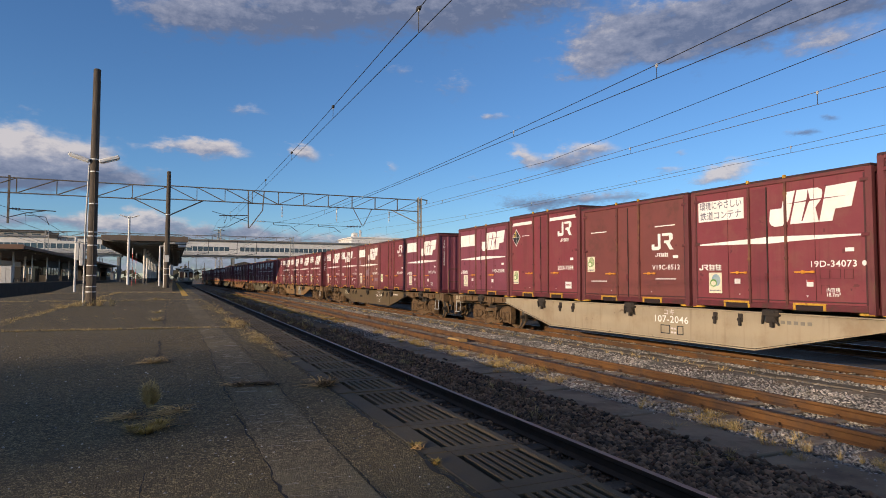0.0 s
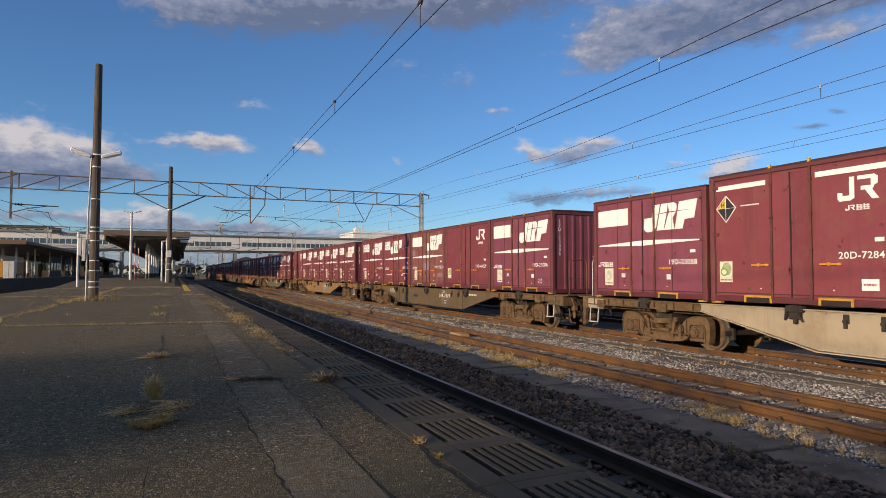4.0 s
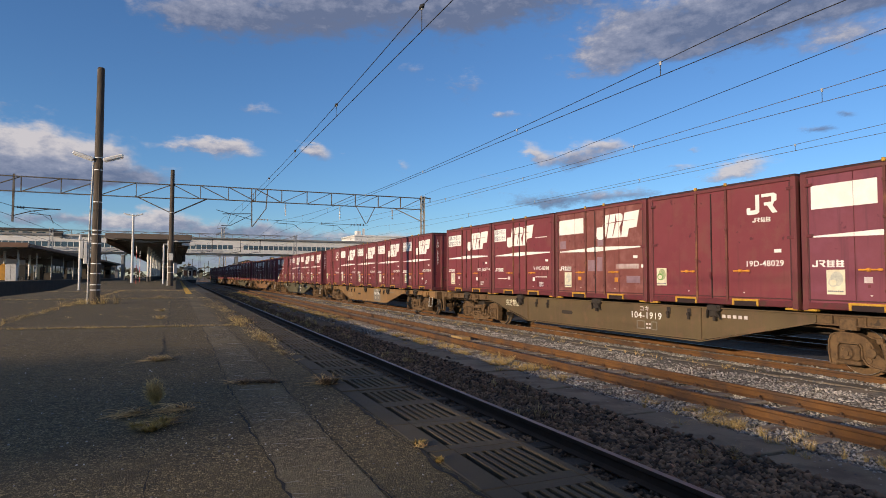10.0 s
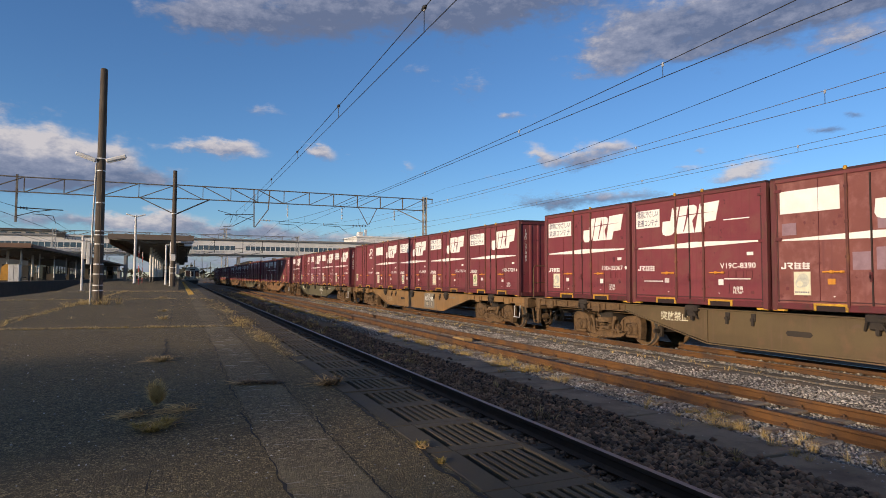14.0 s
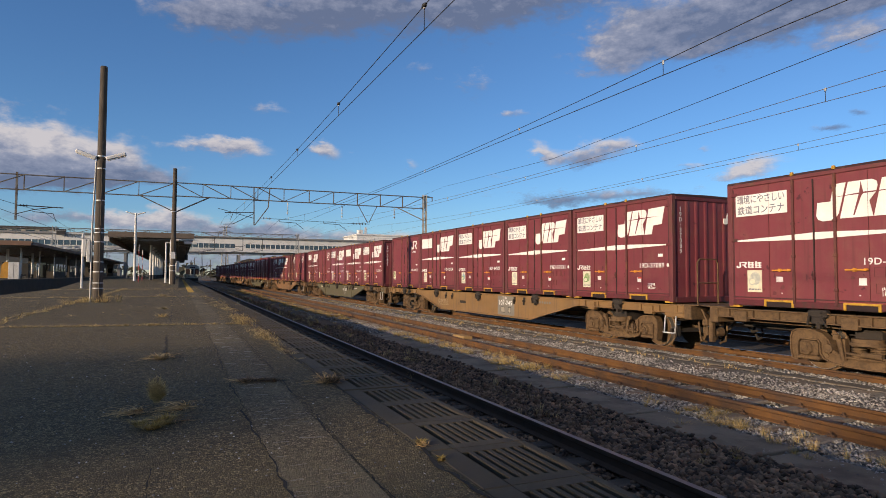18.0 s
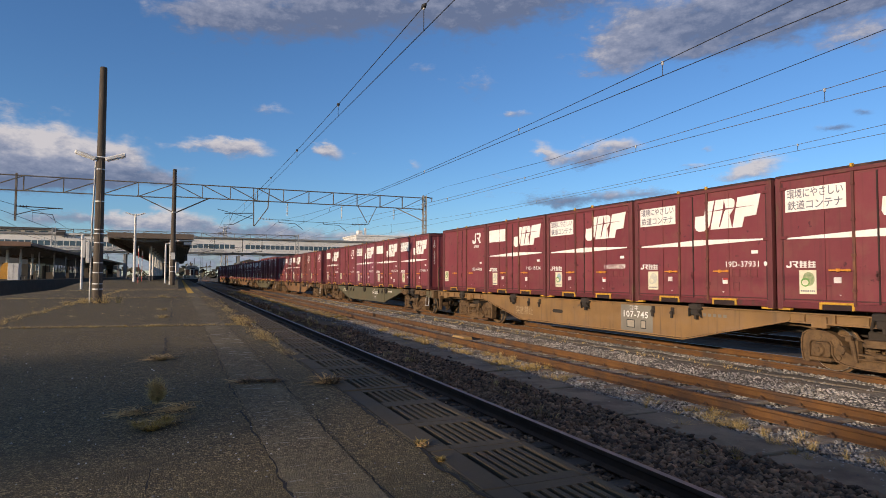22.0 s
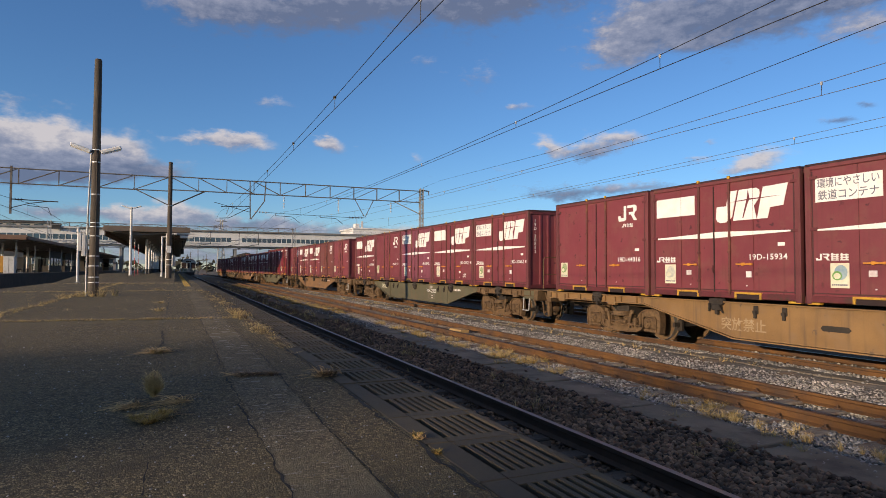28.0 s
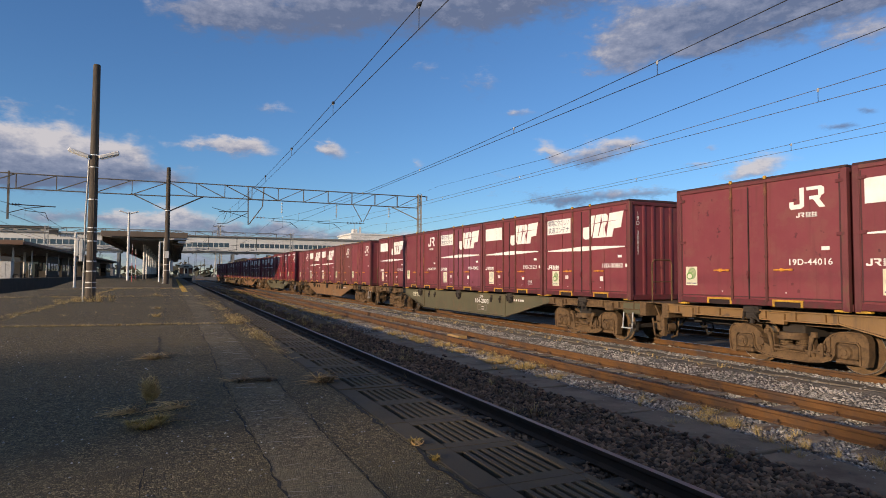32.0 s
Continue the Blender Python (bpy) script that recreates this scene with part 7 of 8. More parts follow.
def overhead_line(name, label, path, low, high, sag_mid, hangers, beads=(), thick=0.0085, wire=None):
    """A contact wire, its sagging messenger wire and the droppers between them; path(y) gives x."""
    t = thing(name, label, "overhead wire", group="overhead wires")
    ys = [-30 + i * 2.0 for i in range(100)]
    mz = lambda y: sag_mid + (high - sag_mid) * ((abs(((y + 9) % 58) - 29)) / 29) ** 2
    part("contact_wire", Shape().tube([(path(y), y, low) for y in (-30, 20, 49, 98, 168)], thick, 5), wire or wire_dark, t)
    part("messenger_wire", Shape().tube([(path(y), y, mz(y)) for y in ys], thick, 5), wire or wire_dark, t)
    for y in hangers:
        part("dropper", Shape().tube([(path(y), y, low), (path(y), y, mz(y))], 0.006, 4), wire_dark, t)
        part("clamp", Shape().box(path(y) - 0.012, path(y) + 0.012, y - 0.02, y + 0.02, mz(y) - 0.05, mz(y) + 0.02, 0.004), steel_galv, t)
    for y in beads:
        s = Shape().cyl((path(y), y - 0.07, mz(y)), (path(y), y, mz(y)), 0.018, 0.036, 10).cyl((path(y), y, mz(y)), (path(y), y + 0.07, mz(y)), 0.036, 0.018, 10)
        part("insulator_bead", s, steel_dark, t)
    return t


overhead_line("overhead_wire", "dark contact and messenger wires over the platform track", lambda y: 3.05, 5.1, 6.1, 5.305, (7.7, 12.65, 17.6, 23.0, 28, 33, 38, 43, 58, 66, 75, 84), (7.7, 12.65, 17.6, 23.0), 0.0065)
overhead_line("overhead_wire", "dark contact and messenger wires over the siding", lambda y: 7.5 - 0.006 * y, 5.1, 6.1, 5.17, (7.8, 12.5, 18.5, 25, 32, 39, 45, 60, 70), (), 0.0075)
overhead_line("overhead_wire", "dark contact and messenger wires over the freight track", lambda y: 11.6 - 0.02 * y, 5.1, 6.0, 5.21, (7.7, 12.9, 18.5, 25, 32, 39, 45, 60, 70), (), 0.0065, wire_grey)
overhead_line("overhead_wire", "dark contact and messenger wires behind the freight train", lambda y: 15.2, 5.1, 5.9, 5.2, (11, 17, 24, 31, 38, 45), (), 0.006, wire_grey)
overhead_line("overhead_wire", "dark contact and messenger wires over the track by the other platform", lambda y: -8.7, 5.1, 6.0, 5.3, (30, 38, 46, 60, 70, 80), (), 0.013)
overhead_line("overhead_wire", "dark contact and messenger wires along the other platform", lambda y: -12.2, 5.1, 6.0, 5.3, (30, 38, 46, 60, 70, 80), (), 0.013)
solid("crossover_wire", Shape().tube([(7.2, -10, 5.34), (9.4, 5.4, 5.32), (10.84, 16.12, 5.43), (19.2, 44, 8.78), (19.5, GY, 8.75)], 0.0065, 5), wire_dark, "single dark wire crossing from one track to the next", "overhead wire")

# ---- poles and lamps on the platform ----


def concrete_pole(x, y, z0, z1, r0, r1, label):
    t = thing("concrete_pole", label, "pole", (x, y, z0), "concrete poles")
    part("shaft", Shape().cyl((0, 0, 0), (0, 0, z1 - z0), r0, r1, 20), pole_concrete, t)
    part("cap", Shape().cyl((0, 0, z1 - z0), (0, 0, z1 - z0 + 0.03), r1 * 1.02, r1 * 0.8, 16), pole_concrete, t)
    return t


pole = concrete_pole(-2.42, 22.5, PLATFORM, 8.5, 0.150, 0.108, "tall weathered brown concrete pole with steel bands and two lamps")
for z in (0.45, 0.62, 0.98, 1.30, 1.95, 2.25, 2.38, 3.3, 4.35, 4.75):
    part("steel_band", Shape().cyl((0, 0, z - 0.016), (0, 0, z + 0.016), 0.154 - 0.0054 * z, n=20), reflect_band, pole, "shiny steel band")
for x, a in ((-0.25, -1), (0.25, 1)):
    f = part("floodlight", Shape().box(-0.31, 0.31, -0.11, 0.11, -0.06, 0.07, 0.03).box(-0.27, 0.27, -0.085, 0.085, -0.08, -0.06), lamp_housing, pole, "pale elongated lamp housing", (a * 0.43, -0.05, 4.78))
    f.rotation_euler = (0.1, -a * 0.33, 0)
    part("lamp_arm", Shape().tube([(0, 0, 4.62), (a * 0.2, -0.05, 4.70), (a * 0.4, -0.05, 4.74)], 0.02), steel_grey, pole)
part("conduit", Shape().tube([(-0.205, -0.02, 0), (-0.20, -0.02, 2.6), (-0.14, -0.02, 4.6)], 0.028, 8), steel_galv, pole, "pale conduit pipe")
part("conduit", Shape().tube([(0.05, -0.155, 0), (0.04, -0.135, 4.6)], 0.016, 6), pole_concrete, pole)
for x, h0, h1 in ((-0.41, 1.46, 2.03), (-0.29, 1.29, 1.98)):
    part("signal_box", Shape().box(x - 0.055, x + 0.055, -0.06, 0.06, h0, h1, 0.015), paint_white_post, pole, "pale box hung beside the pole")
part("box_arm", Shape().bar((-0.48, 0, 2.04), (-0.1, 0, 2.04), 0.03), steel_grey, pole)
pole_b = concrete_pole(-0.45, 49.0, 0.96, 9.55, 0.19, 0.14, "tall dark concrete pole standing on the platform under the gantry")
for z in (1.0, 1.4, 2.2, 5.4):
    part("steel_band", Shape().cyl((0, 0, z - 0.02), (0, 0, z + 0.02), 0.19, n=16), reflect_band, pole_b)
part("sign_plate", Shape().box(-0.14, 0.14, -0.23, -0.20, 1.9, 2.4, 0.005), paint_white_post, pole_b, "white plate")


def lamp_post(x, y, z0, z1, label):
    t = thing("lamp_post", label, "lamp post", (x, y, z0), "lamp posts")
    part("shaft", Shape().cyl((0, 0, 0), (0, 0, z1 - z0), 0.11, 0.085, 12), paint_white_post, t)
    for a in (-1, 1):
        h = part("lamp_head", Shape().box(-0.32, 0.32, -0.09, 0.09, -0.04, 0.05, 0.02), lamp_housing, t, "pale lamp head", (a * 0.40, 0, z1 - z0))
        h.rotation_euler = (0, -a * 0.30, 0)
    part("collar", Shape().cyl((0, 0, 0), (0, 0, 0.9), 0.11, 0.10, 12), steel_galv, t)
    return t


lamp_post(-3.3, 54.3, 1.15, 6.6, "white lamp post with two outstretched lamp heads")
for x, y, h in ((-2.88, 52.0, 2.9), (-2.78, 55.0, 2.5)):
    t = thing("marker_pole", "thin red and white marker pole on the platform", "marker pole", (x, y, PLATFORM + (y - 44) * 0.0365))
    for i in range(6):
        part("band", Shape().cyl((0, 0, h * i / 6), (0, 0, h * (i + 1) / 6), 0.022, n=8), sticker_red if i % 2 == 0 else paint_white_post, t)


def frame_post(x, y, z0, h, arm, label):
    t = thing("sign_frame", label, "sign frame", (x, y, z0), "white sign frames")
    part("post", Shape().cyl((0, 0, 0), (0, 0, h), 0.07, n=12), paint_white_post, t)
    part("arm", Shape().bar((-0.05 if arm > 0 else 0.05, 0, h), (arm, 0, h + 0.05), 0.09), paint_white_post, t)
    part("base_plate", Shape().box(-0.14, 0.14, -0.14, 0.14, 0, 0.03, 0.006), steel_grey, t)
    return t


fa = frame_post(-5.62, 44.0, PLATFORM, 3.45, -1.6, "white tubular sign frame with an arm")
for x in (-0.5, -0.9):
    part("hanger", Shape().bar((x, 0, 3.45), (x - 0.1, 0, 3.2), 0.05).bar((x, 0, 3.45), (x + 0.1, 0, 3.2), 0.05), steel_grey, fa)
head = part("signal_box", Shape().box(-1.43, -0.95, -0.12, 0.12, 3.33, 3.60, 0.02), steel_dark, fa, "dark box on the arm")
part("rim", Shape().box(-1.44, -0.94, -0.15, -0.12, 3.58, 3.61, 0.005).box(-1.44, -0.94, -0.15, -0.12, 3.32, 3.35, 0.005), steel_grey, head)
fb = frame_post(-0.62, 49.4, 0.97, 3.3, 1.95, "white tubular sign frame reaching over the platform's edge")
part("lamp_box", Shape().box(0.9, 1.8, -0.12, 0.12, 3.0, 3.2, 0.02), paint_white_post, fb, "white lamp box")
part("speaker", Shape().box(0.35, 0.6, -0.12, 0.12, 0.9, 1.7, 0.04), paint_white_post, fb)
frame_post(-0.98, 51.5, 1.04, 3.1, 0.5, "white tubular sign frame beside the pole")
sig = thing("signal", "small dark signal head hung under the platform roof's edge", "signal", (0.67, 74.0, 0.0))
part("post", Shape().cyl((0, 0, 3.9), (0, 0, 4.9), 0.04, n=8), steel_dark, sig)
part("head", Shape().box(-0.16, 0.16, -0.1, 0.1, 3.3, 3.95, 0.05), steel_dark, sig)


# ---- platform roofs, the other platform ----
def canopy(x0, x1, y0, y1, z, columns_x, first, step, label, fascia, floor_z):
    t = thing("platform_roof", label, "platform roof", group="platform roofs")
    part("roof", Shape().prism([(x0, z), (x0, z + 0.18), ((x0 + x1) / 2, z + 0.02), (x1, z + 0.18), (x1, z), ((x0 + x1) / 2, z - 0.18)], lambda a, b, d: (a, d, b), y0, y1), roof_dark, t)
    part("fascia", Shape().box(x0 - 0.06, x1 + 0.06, y0 - 0.1, y0, z - 0.12, z + 0.34, 0.02), fascia, t, "brown end fascia")
    for x, low in ((x0, 0.5), (x1, 0.04)):
        part("side_fascia", Shape().box(x - 0.05, x + 0.05, y0 + 0.6, y1, z - low, z + 0.28, 0.01), fascia, t)
    for i in range(int((y1 - y0) / 4) + 1):
        y = y0 + 0.6 + i * 4
        part("rafter", Shape().bar((x0 + 0.1, y, z - 0.02), (columns_x, y, z - 0.3), 0.12, 0.2).bar((columns_x, y, z - 0.3), (x1 - 0.1, y, z - 0.02), 0.12, 0.2), steel_grey, t)
    for x in (x0 + 1.2, x1 - 1.2):
        part("purlin", Shape().bar((x, y0, z - 0.1), (x, y1, z - 0.1), 0.1), steel_grey, t)
    y = first
    while y < y1:
        c = part("column", Shape().cyl((columns_x, y, floor_z), (columns_x, y, z - 0.25), 0.13, n=12), paint_white_post, t, "white round column")
        part("column_foot", Shape().cyl((columns_x, y, floor_z), (columns_x, y, floor_z + 0.5), 0.145, n=12), steel_dark, c)
        part("knee_brace", Shape().bar((columns_x, y, z - 1.0), (columns_x - 1.2, y, z - 0.25), 0.08).bar((columns_x, y, z - 1.0), (columns_x + 1.2, y, z - 0.25), 0.08), steel_grey, c)
        y += step
    return t


canopy(-5.45, 1.05, 57.0, 176.0, 4.92, -2.6, 66.0, 7.0, "brown platform roof with a dark underside on white columns", roof_grey, 1.15)
solid("platform_far", Shape().box(-22.0, -14.2, 40, 210, -0.3, 1.15, 0.02), wall_concrete, "raised platform of the station across the tracks", "platform", kind="structure")
canopy(-21.5, -13.4, 70.4, 182.0, 4.58, -16.9, 72.0, 6.0, "long brown platform roof on white columns across the tracks", roof_brown, 1.15)
for y in range(74, 150, 9):
    t = thing("roof_post", "slim white post under the platform roof", "post", (-14.9, y, 1.15), "slim roof posts")
    part("shaft", Shape().cyl((0, 0, 0), (0, 0, 3.15), 0.07, n=10), paint_white_post, t)
    part("foot", Shape().cyl((0, 0, 0), (0, 0, 0.35), 0.085, n=10), steel_dark, t)
for i, y in enumerate((80.5, 89.0, 108.0)):
    t = thing("vending_machine", "dark vending machine under the platform roof", "vending machine", (-17.4, y, 1.15), "vending machines")
    part("body", Shape().box(-0.4, 0.4, -0.55, 0.55, 0.05, 1.85, 0.02), steel_dark, t)
    part("front", Shape().box(0.4, 0.42, -0.48, 0.48, 0.75, 1.75, 0.004), pane_blue, t)
    part("plinth", Shape().box(-0.36, 0.36, -0.5, 0.5, 0, 0.05), steel_grey, t)
box_a = thing("cabinet", "white metal cabinet on the other platform", "cabinet", (-15.0, 72.0, 1.15))
part("body", Shape().box(-0.45, 0.45, -0.35, 0.35, 0, 1.7, 0.02), paint_white_post, box_a)
part("plinth", Shape().box(-0.4, 0.4, -0.3, 0.3, -0.001, 0.1), steel_dark, box_a)
part("door_seam", Shape().box(-0.01, 0.01, -0.36, -0.345, 0.1, 1.65), steel_dark, box_a)
tarp = thing("covered_stack", "orange-covered stack on the other platform", "stack", (-15.9, 73.5, 1.15))
part("cover", Shape().prism([(-0.5, 0), (-0.42, 1.4), (-0.1, 1.75), (0.15, 1.75), (0.42, 1.3), (0.5, 0)], lambda a, b, d: (a, d, b), -0.5, 0.5), plastic_orange, tarp)
part("pallet", Shape().box(-0.55, 0.55, -0.55, 0.55, 0, 0.12), sleeper_wood, tarp)


def kiosk(x, y, w, d, h, label):
    t = thing("waiting_room", label, "waiting room", (x, y, 1.15))
    part("wall", Shape().box(-w / 2, w / 2, -d / 2, d / 2, 0, h), wall_dim, t)
    part("roof", Shape().box(-w / 2 - 0.15, w / 2 + 0.15, -d / 2 - 0.15, d / 2 + 0.15, h, h + 0.15, 0.02), roof_dark, t)
    part("door", Shape().box(-0.5, 0.5, -d / 2 - 0.04, -d / 2, 0.02, 2.05), pane_dark, t, "dark doorway")
    for a in (-1, 1):
        part("window", Shape().box(a * w * 0.34 - 0.4, a * w * 0.34 + 0.4, -d / 2 - 0.03, -d / 2, 0.9, 1.9), pane_dark, t)
    for i in range(4):
        part("side_window", Shape().box(w / 2, w / 2 + 0.03, -d / 2 + 0.5 + i * d / 4.3, -d / 2 + 0.5 + i * d / 4.3 + d / 6, 0.9, 1.9), pane_dark, t)
    return t


kiosk(-16.9, 100.0, 3.0, 9.0, 2.7, "brownish waiting room with a dark doorway under the platform roof")
kiosk(-18.2, 120.0, 4.0, 14.0, 2.8, "brownish waiting room farther along the other platform")
kiosk(-17.6, 146.0, 5.0, 20.0, 2.9, "long dark waiting room near the end of the other platform")
kiosk(-16.4, 168.0, 4.0, 10.0, 2.7, "dark store room at the end of the other platform")
kiosk(-2.6, 118.0, 2.6, 8.0, 2.5, "small brownish waiting room under the platform roof")
for i, (y, h) in enumerate(((62.5, 2.4), (76, 2.4), (86, 2.4))):
    b = thing("station_sign", "white station sign board on two legs across the tracks", "sign", (-15.6, y, 1.15), "station signs")
    part("leg", Shape().bar((0, -0.6, 0), (0, -0.6, 1.8), 0.06), steel_grey, b)
    part("leg", Shape().bar((0, 0.6, 0), (0, 0.6, 1.8), 0.06), steel_grey, b)
    part("board", Shape().box(-0.03, 0.03, -0.8, 0.8, 1.0, 1.8, 0.01), paint_white_post, b)
    part("writing_bar", Shape().box(0.03, 0.034, -0.5, 0.5, 1.4, 1.55), print_black, b)


def bench(x, y):
    t = thing("bench", "dark platform bench under the roof", "bench", (x, y, 1.15), "platform benches")
    for i in range(4):
        part("seat", Shape().box(-0.22, 0.22, -0.95 + i * 0.5, -0.5 + i * 0.5, 0.40, 0.45, 0.01), steel_dark, t)
    part("rail", Shape().bar((0, -1, 0.37), (0, 1, 0.37), 0.06), steel_grey, t)
    for e in (-0.7, 0.7):
        part("leg", Shape().bar((0, e, 0), (0, e, 0.37), 0.06), steel_grey, t)
    return t


for y in (74, 82, 90):
    bench(-16.2, y)
    bench(-3.2, y + 4)

solid("platform_coping", Shape().box(-14.35, -14.15, 40, 210, 1.12, 1.2, 0.01), sleeper_concrete, "pale concrete coping of the other platform", "coping", kind="structure")

# ---- the station bridge across all tracks ----
BY = 156.0


def station_bridge():
    t = thing("station_bridge", "long white covered footbridge with a band of windows over the tracks", "footbridge")
    x0, x1 = -62.0, 60.0
    part("deck", Shape().box(x0, x1, BY, BY + 5, 6.85, 7.25, 0.03), steel_grey, t, "grey steel deck")
    part("lower_wall", Shape().box(x0, x1, BY + 0.02, BY + 0.25, 7.25, 8.15), wall_white, t)
    part("upper_wall", Shape().box(x0, x1, BY + 0.02, BY + 0.25, 9.25, 10.75), wall_white, t)
    part("rear_wall", Shape().box(x0, x1, BY + 4.7, BY + 5.0, 7.25, 10.75), wall_white, t)
    part("roof", Shape().box(x0 - 0.3, x1 + 0.3, BY - 0.35, BY + 5.3, 10.75, 10.95, 0.03), wall_white, t)
    part("coping", Shape().box(x0 - 0.3, x1 + 0.3, BY - 0.42, BY - 0.3, 10.6, 11.0), steel_grey, t)
    part("inner_floor", Shape().box(x0, x1, BY + 0.3, BY + 4.6, 7.25, 7.3), steel_grey, t)
    pane = Shape().box(0.05, 1.15, BY + 0.10, BY + 0.14, 8.15, 9.25).mesh("window_pane")
    pane.materials.append(pane_blue)
    mull = Shape().box(-0.06, 0.06, BY + 0.0, BY + 0.2, 8.15, 9.25).mesh("mullion")
    mull.materials.append(wall_white)
    panel = Shape().box(-0.01, 1.21, BY + 0.0, BY + 0.2, 8.15, 9.25).mesh("wall_panel")
    panel.materials.append(wall_white)
    n = int((x1 - x0) / 1.2)
    for i in range(n):
        x = x0 + i * 1.2
        if 12 < x < 14:
            part("wall_panel", panel, None, t, at=(x, 0, 0))
            continue
        w = part("window", pane, None, t, at=(x, 0, 0))
        part("mullion", mull, None, w)
    for i in range(24):
        x = x0 + i * 5.1
        part("floor_beam", Shape().box(x - 0.1, x + 0.1, BY - 0.05, BY + 5.05, 6.55, 6.85), steel_grey, t)
    part("balustrade", Shape().box(10, 31, BY - 0.5, BY - 0.42, 7.2, 8.2, 0.02), wall_white, t, "white service gallery panel")
    for x in (10, 15, 20, 25, 31):
        part("gallery_bracket", Shape().bar((x, BY - 0.5, 7.2), (x, BY + 0.1, 6.9), 0.08), steel_grey, t)
    part("gallery_truss", truss(x0, 31.0, BY - 0.45, 7.3, 8.1, 1.6, 0.1, 0.09, 0.07), wall_white, t, "white lattice gallery")
    for x in (-22.5, -11.5, -4.2, 13.4, 22.0, 34, 46):
        part("pier", Shape().box(x - 0.3, x + 0.3, BY + 0.6, BY + 1.2, -0.3, 6.6, 0.04).box(x - 0.3, x + 0.3, BY + 3.8, BY + 4.4, -0.3, 6.6, 0.04), steel_grey, t)
    for i in range(40):
        x = x0 + i * 3.05
        part("roof_post", Shape().bar((x, BY - 0.2, 10.95), (x, BY - 0.2, 11.65), 0.05), steel_grey, t)
    part("roof_rail", Shape().bar((x0, BY - 0.2, 11.65), (x1, BY - 0.2, 11.65), 0.05).bar((x0, BY - 0.2, 11.3), (x1, BY - 0.2, 11.3), 0.03), steel_grey, t)
    return t


station_bridge()
hall = thing("station_hall", "white flat-roofed station hall at the bridge's end", "building", (52.0, 166.0, -0.3))
part("wall", Shape().box(-8, 10, -6, 8, 0, 12.9), wall_white, hall)
part("roof", Shape().box(-8.3, 10.3, -6.3, 8.3, 12.9, 13.3, 0.05), wall_white, hall)
for i in range(6):
    for z in (3.5, 7.0):
        part("window", Shape().box(-7 + i * 2.8, -5.2 + i * 2.8, -6.04, -6.0, z, z + 1.5), pane_blue, hall)
part("roof_unit", Shape().box(-7.2, -6.0, -5, -3, 13.3, 14.5, 0.05).box(-5.4, -4.9, -5, -4.4, 13.3, 15.2, 0.05), wall_white, hall)
part("aerial", Shape().tube([(-6.9, -5.5, 13.3), (-6.9, -5.5, 16.0)], 0.05), steel_grey, hall)
block = thing("rooftop_block", "grey flat-roofed building rising behind the bridge", "building", (-39.0, 168.0, -0.3))
part("wall", Shape().box(-14, 11.5, 0, 10, 0, 12.6), wall_beige, block)
part("roof", Shape().box(-14.4, 11.9, -0.4, 10.4, 12.6, 13.1, 0.05), roof_dark, block)
for i in range(9):
    part("window", Shape().box(-13 + i * 2.7, -11.2 + i * 2.7, -0.04, 0, 11.3, 12.3), pane_dark, block)
board = thing("departure_board", "dark display box hung on the bridge wall", "display", (-24.1, 155.3, 10.4))
part("case", Shape().box(-1.0, 1.0, -0.3, 0.3, 0, 1.15, 0.03), steel_dark, board)
part("screen", Shape().prism([(-0.8, 0.15), (0.8, 0.15), (0.0, 0.95)], lambda a, b, d: (a, d, b), -0.32, -0.3), pane_dark, board)
part("bracket", Shape().bar((0, 0.3, 0.5), (0, 0.8, 0.3), 0.1), steel_grey, board)

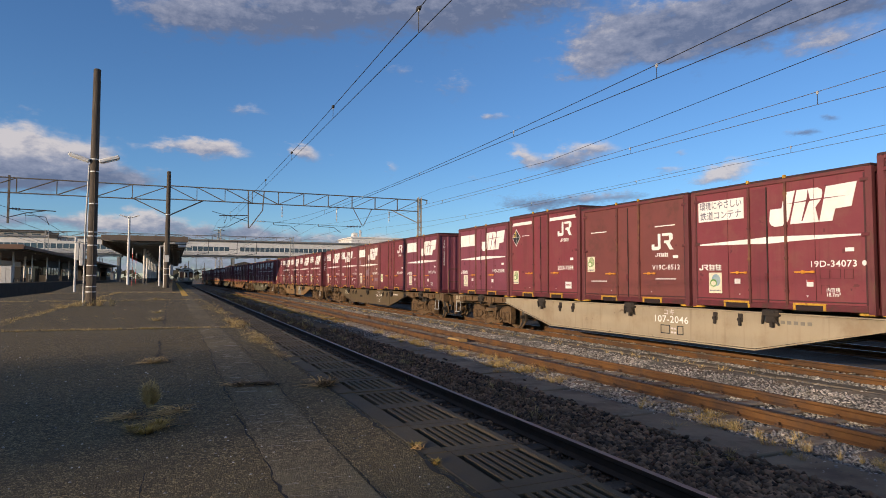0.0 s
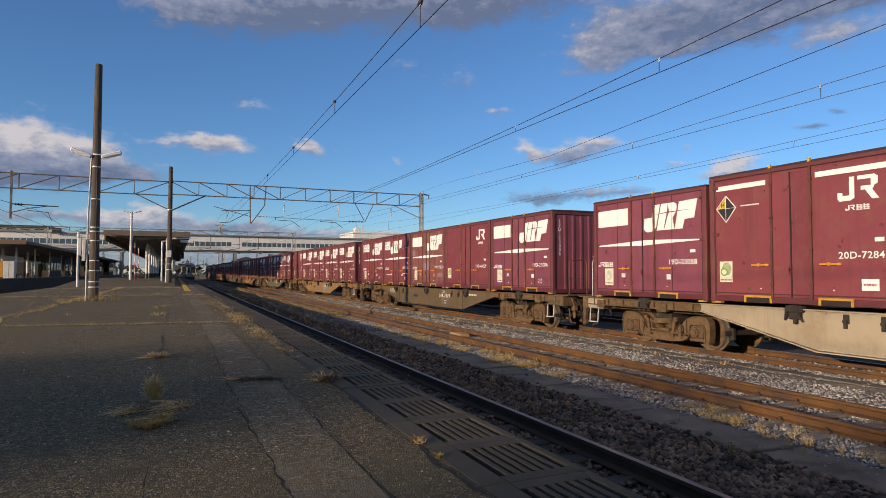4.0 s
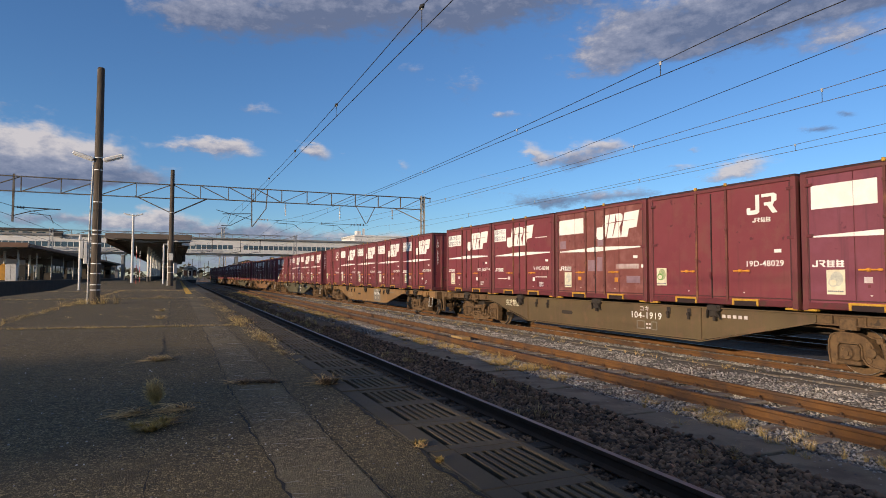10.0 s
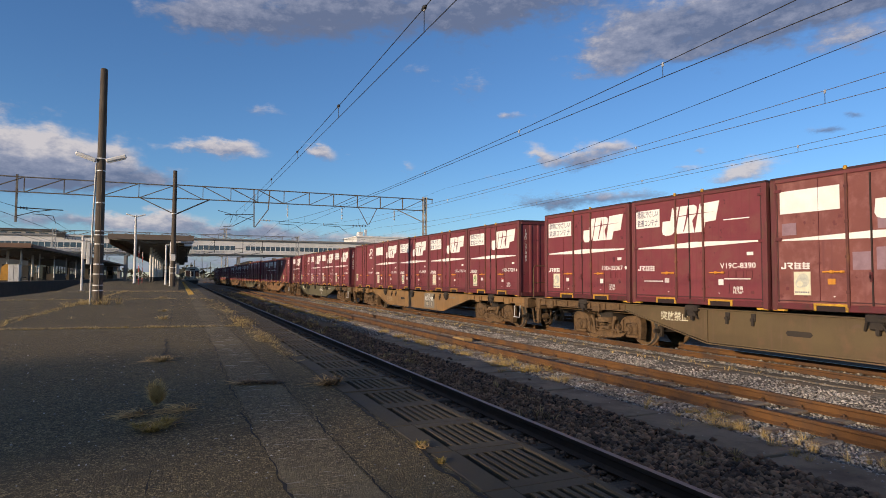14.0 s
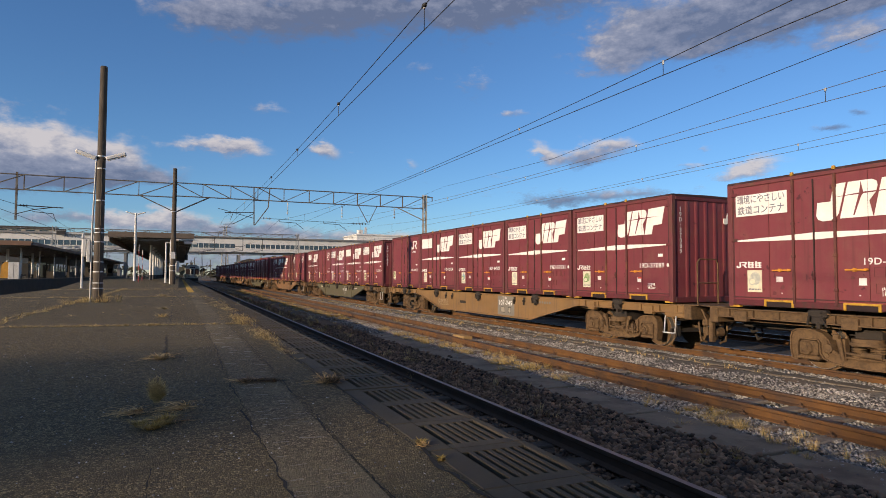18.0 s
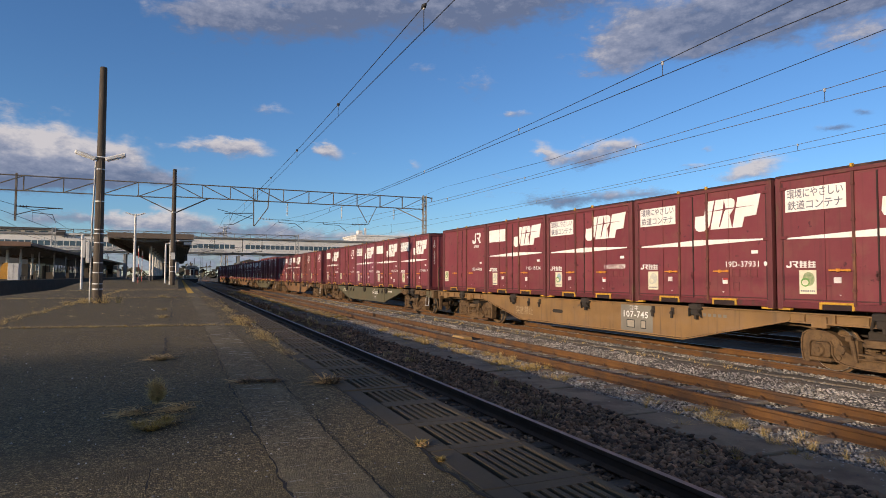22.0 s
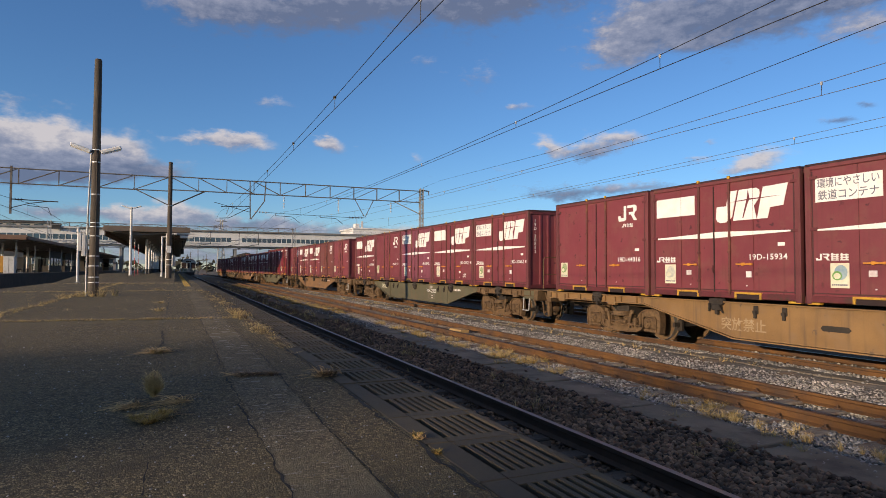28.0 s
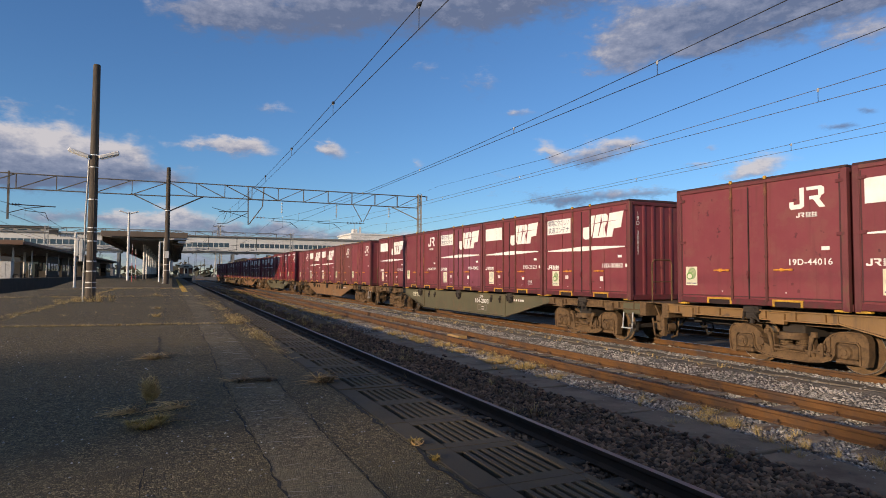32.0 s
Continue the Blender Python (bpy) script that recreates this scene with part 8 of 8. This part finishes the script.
# ---- the railcar standing at the platform ----


def railcar(x, y):
    t = thing("railcar", "ivory railcar with a pale green band standing at the platform", "railcar", (x, y, 0.0))
    w = 1.42
    prof = [(-w, 0.95), (-w, 3.05), (-w + 0.12, 3.35), (-0.7, 3.62), (0.7, 3.62), (w - 0.12, 3.35), (w, 3.05), (w, 0.95)]
    part("body", Shape().prism(prof, lambda a, b, d: (a, d, b), 0.0, 20.0), dmu_white, t)
    part("roof", Shape().prism([(-w + 0.1, 3.36), (-0.7, 3.64), (0.7, 3.64), (w - 0.1, 3.36), (0.7, 3.75), (-0.7, 3.75)], lambda a, b, d: (a, d, b), 0.1, 19.9), steel_grey, t)
    part("band", Shape().box(-w - 0.01, w + 0.01, -0.02, 20.02, 1.15, 1.75, 0.01), dmu_green, t, "pale green band")
    part("skirt", Shape().box(-1.2, 1.2, -0.05, 19.9, 0.3, 0.95), steel_dark, t)
    for x0, x1 in ((-1.25, -0.48), (0.48, 1.25)):
        part("cab_window", Shape().box(x0, x1, -0.04, 0.0, 1.75, 2.95, 0.02), seal_dark, t)
    d = part("gangway_door", Shape().box(-0.38, 0.38, -0.06, 0.0, 0.98, 3.0, 0.02), dmu_white, t)
    part("door_window", Shape().box(-0.22, 0.22, -0.075, -0.06, 1.8, 2.85), seal_dark, d)
    part("destination_box", Shape().box(-0.5, 0.5, -0.05, 0.0, 3.08, 3.32, 0.02), seal_dark, t)
    for a in (-1.0, 1.0):
        part("tail_light", Shape().cyl((a, -0.06, 1.4), (a, 0.0, 1.4), 0.12, n=12), lamp_housing, t)
    for i in range(9):
        part("side_window", Shape().box(-w - 0.02, -w, 1.2 + i * 2.0, 2.4 + i * 2.0, 1.95, 2.8), pane_dark, t)
    for yb in (3.5, 16.5):
        b = part("bogie", Shape().box(-1.0, 1.0, yb - 1.4, yb + 1.4, 0.25, 0.75, 0.05), steel_dark, t)
        for a in (-1.0, 1.0):
            part("wheel", Shape().cyl((-0.62, yb + a, 0.42), (0.62, yb + a, 0.42), 0.42, n=18), bogie_brown, b)
    part("coupler", Shape().box(-0.15, 0.15, -0.6, 0.0, 0.7, 0.95, 0.03), steel_dark, t)
    return t


railcar(2.5, 138.0)

# ---- the distance ----


def far_trees():
    r = random.Random(31)
    s = Shape()
    for k in range(1500):
        a = radians(r.uniform(-24, 66))
        d = r.uniform(420, 700)
        x, y = d * math.sin(a), d * math.cos(a)
        h = 4 + 3 * math.sin(a * 37) + 2.5 * math.sin(a * 91 + 1) + r.uniform(0, 5)
        z, w = r.uniform(0, max(1.0, h)), r.uniform(1.5, 4.0)
        q = [(x + r.uniform(-w, w), y + r.uniform(-w, w), z + r.uniform(-w, w) * 0.8) for _ in range(5)]
        s.add(q, [(0, 1, 2), (0, 2, 3), (0, 3, 4), (1, 3, 2), (1, 4, 3)])
    return s


solid("far_woods", far_trees(), leaf_far, "dark green far woods along the horizon", "woods", kind="stuff")
r = random.Random(8)
for i in range(16):
    x, y = r.choice((r.uniform(-70, -28), r.uniform(26, 120))), r.uniform(230, 400)
    h, w, d = r.uniform(4, 9), r.uniform(8, 16), r.uniform(6, 10)
    b = thing("house", "small pale far building with a dark roof", "house", (x, y, -0.3), "far houses")
    part("wall", Shape().box(-w / 2, w / 2, -d / 2, d / 2, 0, h), wall_far, b)
    part("roof", Shape().prism([(-w / 2 - 0.5, h), (0, h + 2.2), (w / 2 + 0.5, h)], lambda p, q, e: (p, e, q), -d / 2 - 0.4, d / 2 + 0.4), roof_dark, b)
    for j in range(3):
        part("window", Shape().box(-w / 3 + j * w / 3 - 0.7, -w / 3 + j * w / 3 + 0.7, -d / 2 - 0.05, -d / 2, h * 0.4, h * 0.4 + 1.4), pane_dark, b)
pyl = thing("pylon", "distant grey lattice pylon", "pylon", (27.0, 420.0, -0.3))
s = Shape()
for a in (-1, 1):
    for b in (-1, 1):
        s.bar((a * 2.6, b * 2.6, 0), (a * 0.6, b * 0.6, 34), 0.3)
for i in range(9):
    z, q = i * 3.7, 2.6 - 0.222 * i
    for b in (-1, 1):
        s.bar((-q, b * q, z), (q - 0.2, b * (q - 0.2), z + 3.7), 0.18).bar((q, b * q, z), (-q + 0.2, b * (q - 0.2), z + 3.7), 0.18)
part("tower", s, steel_grey, pyl)
for z, w in ((26, 5.5), (30, 4.5), (33, 3.5)):
    part("crossarm", Shape().bar((-w, 0, z), (w, 0, z), 0.3).bar((-w, 0, z), (0, 0, z + 1.2), 0.2).bar((w, 0, z), (0, 0, z + 1.2), 0.2), steel_grey, pyl)
r = random.Random(12)
for i in range(14):
    x, y = r.choice((-6.0, 5.6, 13.6, -24.0)) + r.uniform(-0.4, 0.4), 185 + i * 17
    t = thing("line_pole", "slim far pole of the overhead line", "pole", (x, y, -0.3), "far poles")
    part("shaft", Shape().cyl((0, 0, 0), (0, 0, 9), 0.15, 0.11, 8), pole_concrete, t)
    part("arm", Shape().bar((-1.8, 0, 6.4), (1.8, 0, 6.4), 0.09), steel_grey, t)

# unseen tower, added only to throw a shadow band across the platform
t = thing("shade_tower", "plain unseen tower added to cast a shadow band on the platform", "tower", (-124.0, -39.15, -0.3))
part("wall", Shape().box(-2, 2, -2.0, 2.0, 0, 26.4), wall_beige, t)
part("roof", Shape().box(-2.1, 2.1, -2.05, 2.05, 26.4, 26.55), roof_dark, t)
# two more added towers, out of view behind, whose long evening shadows cross the platform
for y, w, h in ((-42.0, 1.7, 28.0), (-46.6, 1.5, 28.6)):
    t = thing("shade_tower", "plain unseen tower added to cast a shadow band on the platform", "tower", (-130.0, y, -0.3))
    part("wall", Shape().box(-2, 2, -w / 2, w / 2, 0, h), wall_beige, t)
    part("roof", Shape().box(-2.1, 2.1, -w / 2 - 0.05, w / 2 + 0.05, h, h + 0.2), roof_dark, t)


motions()
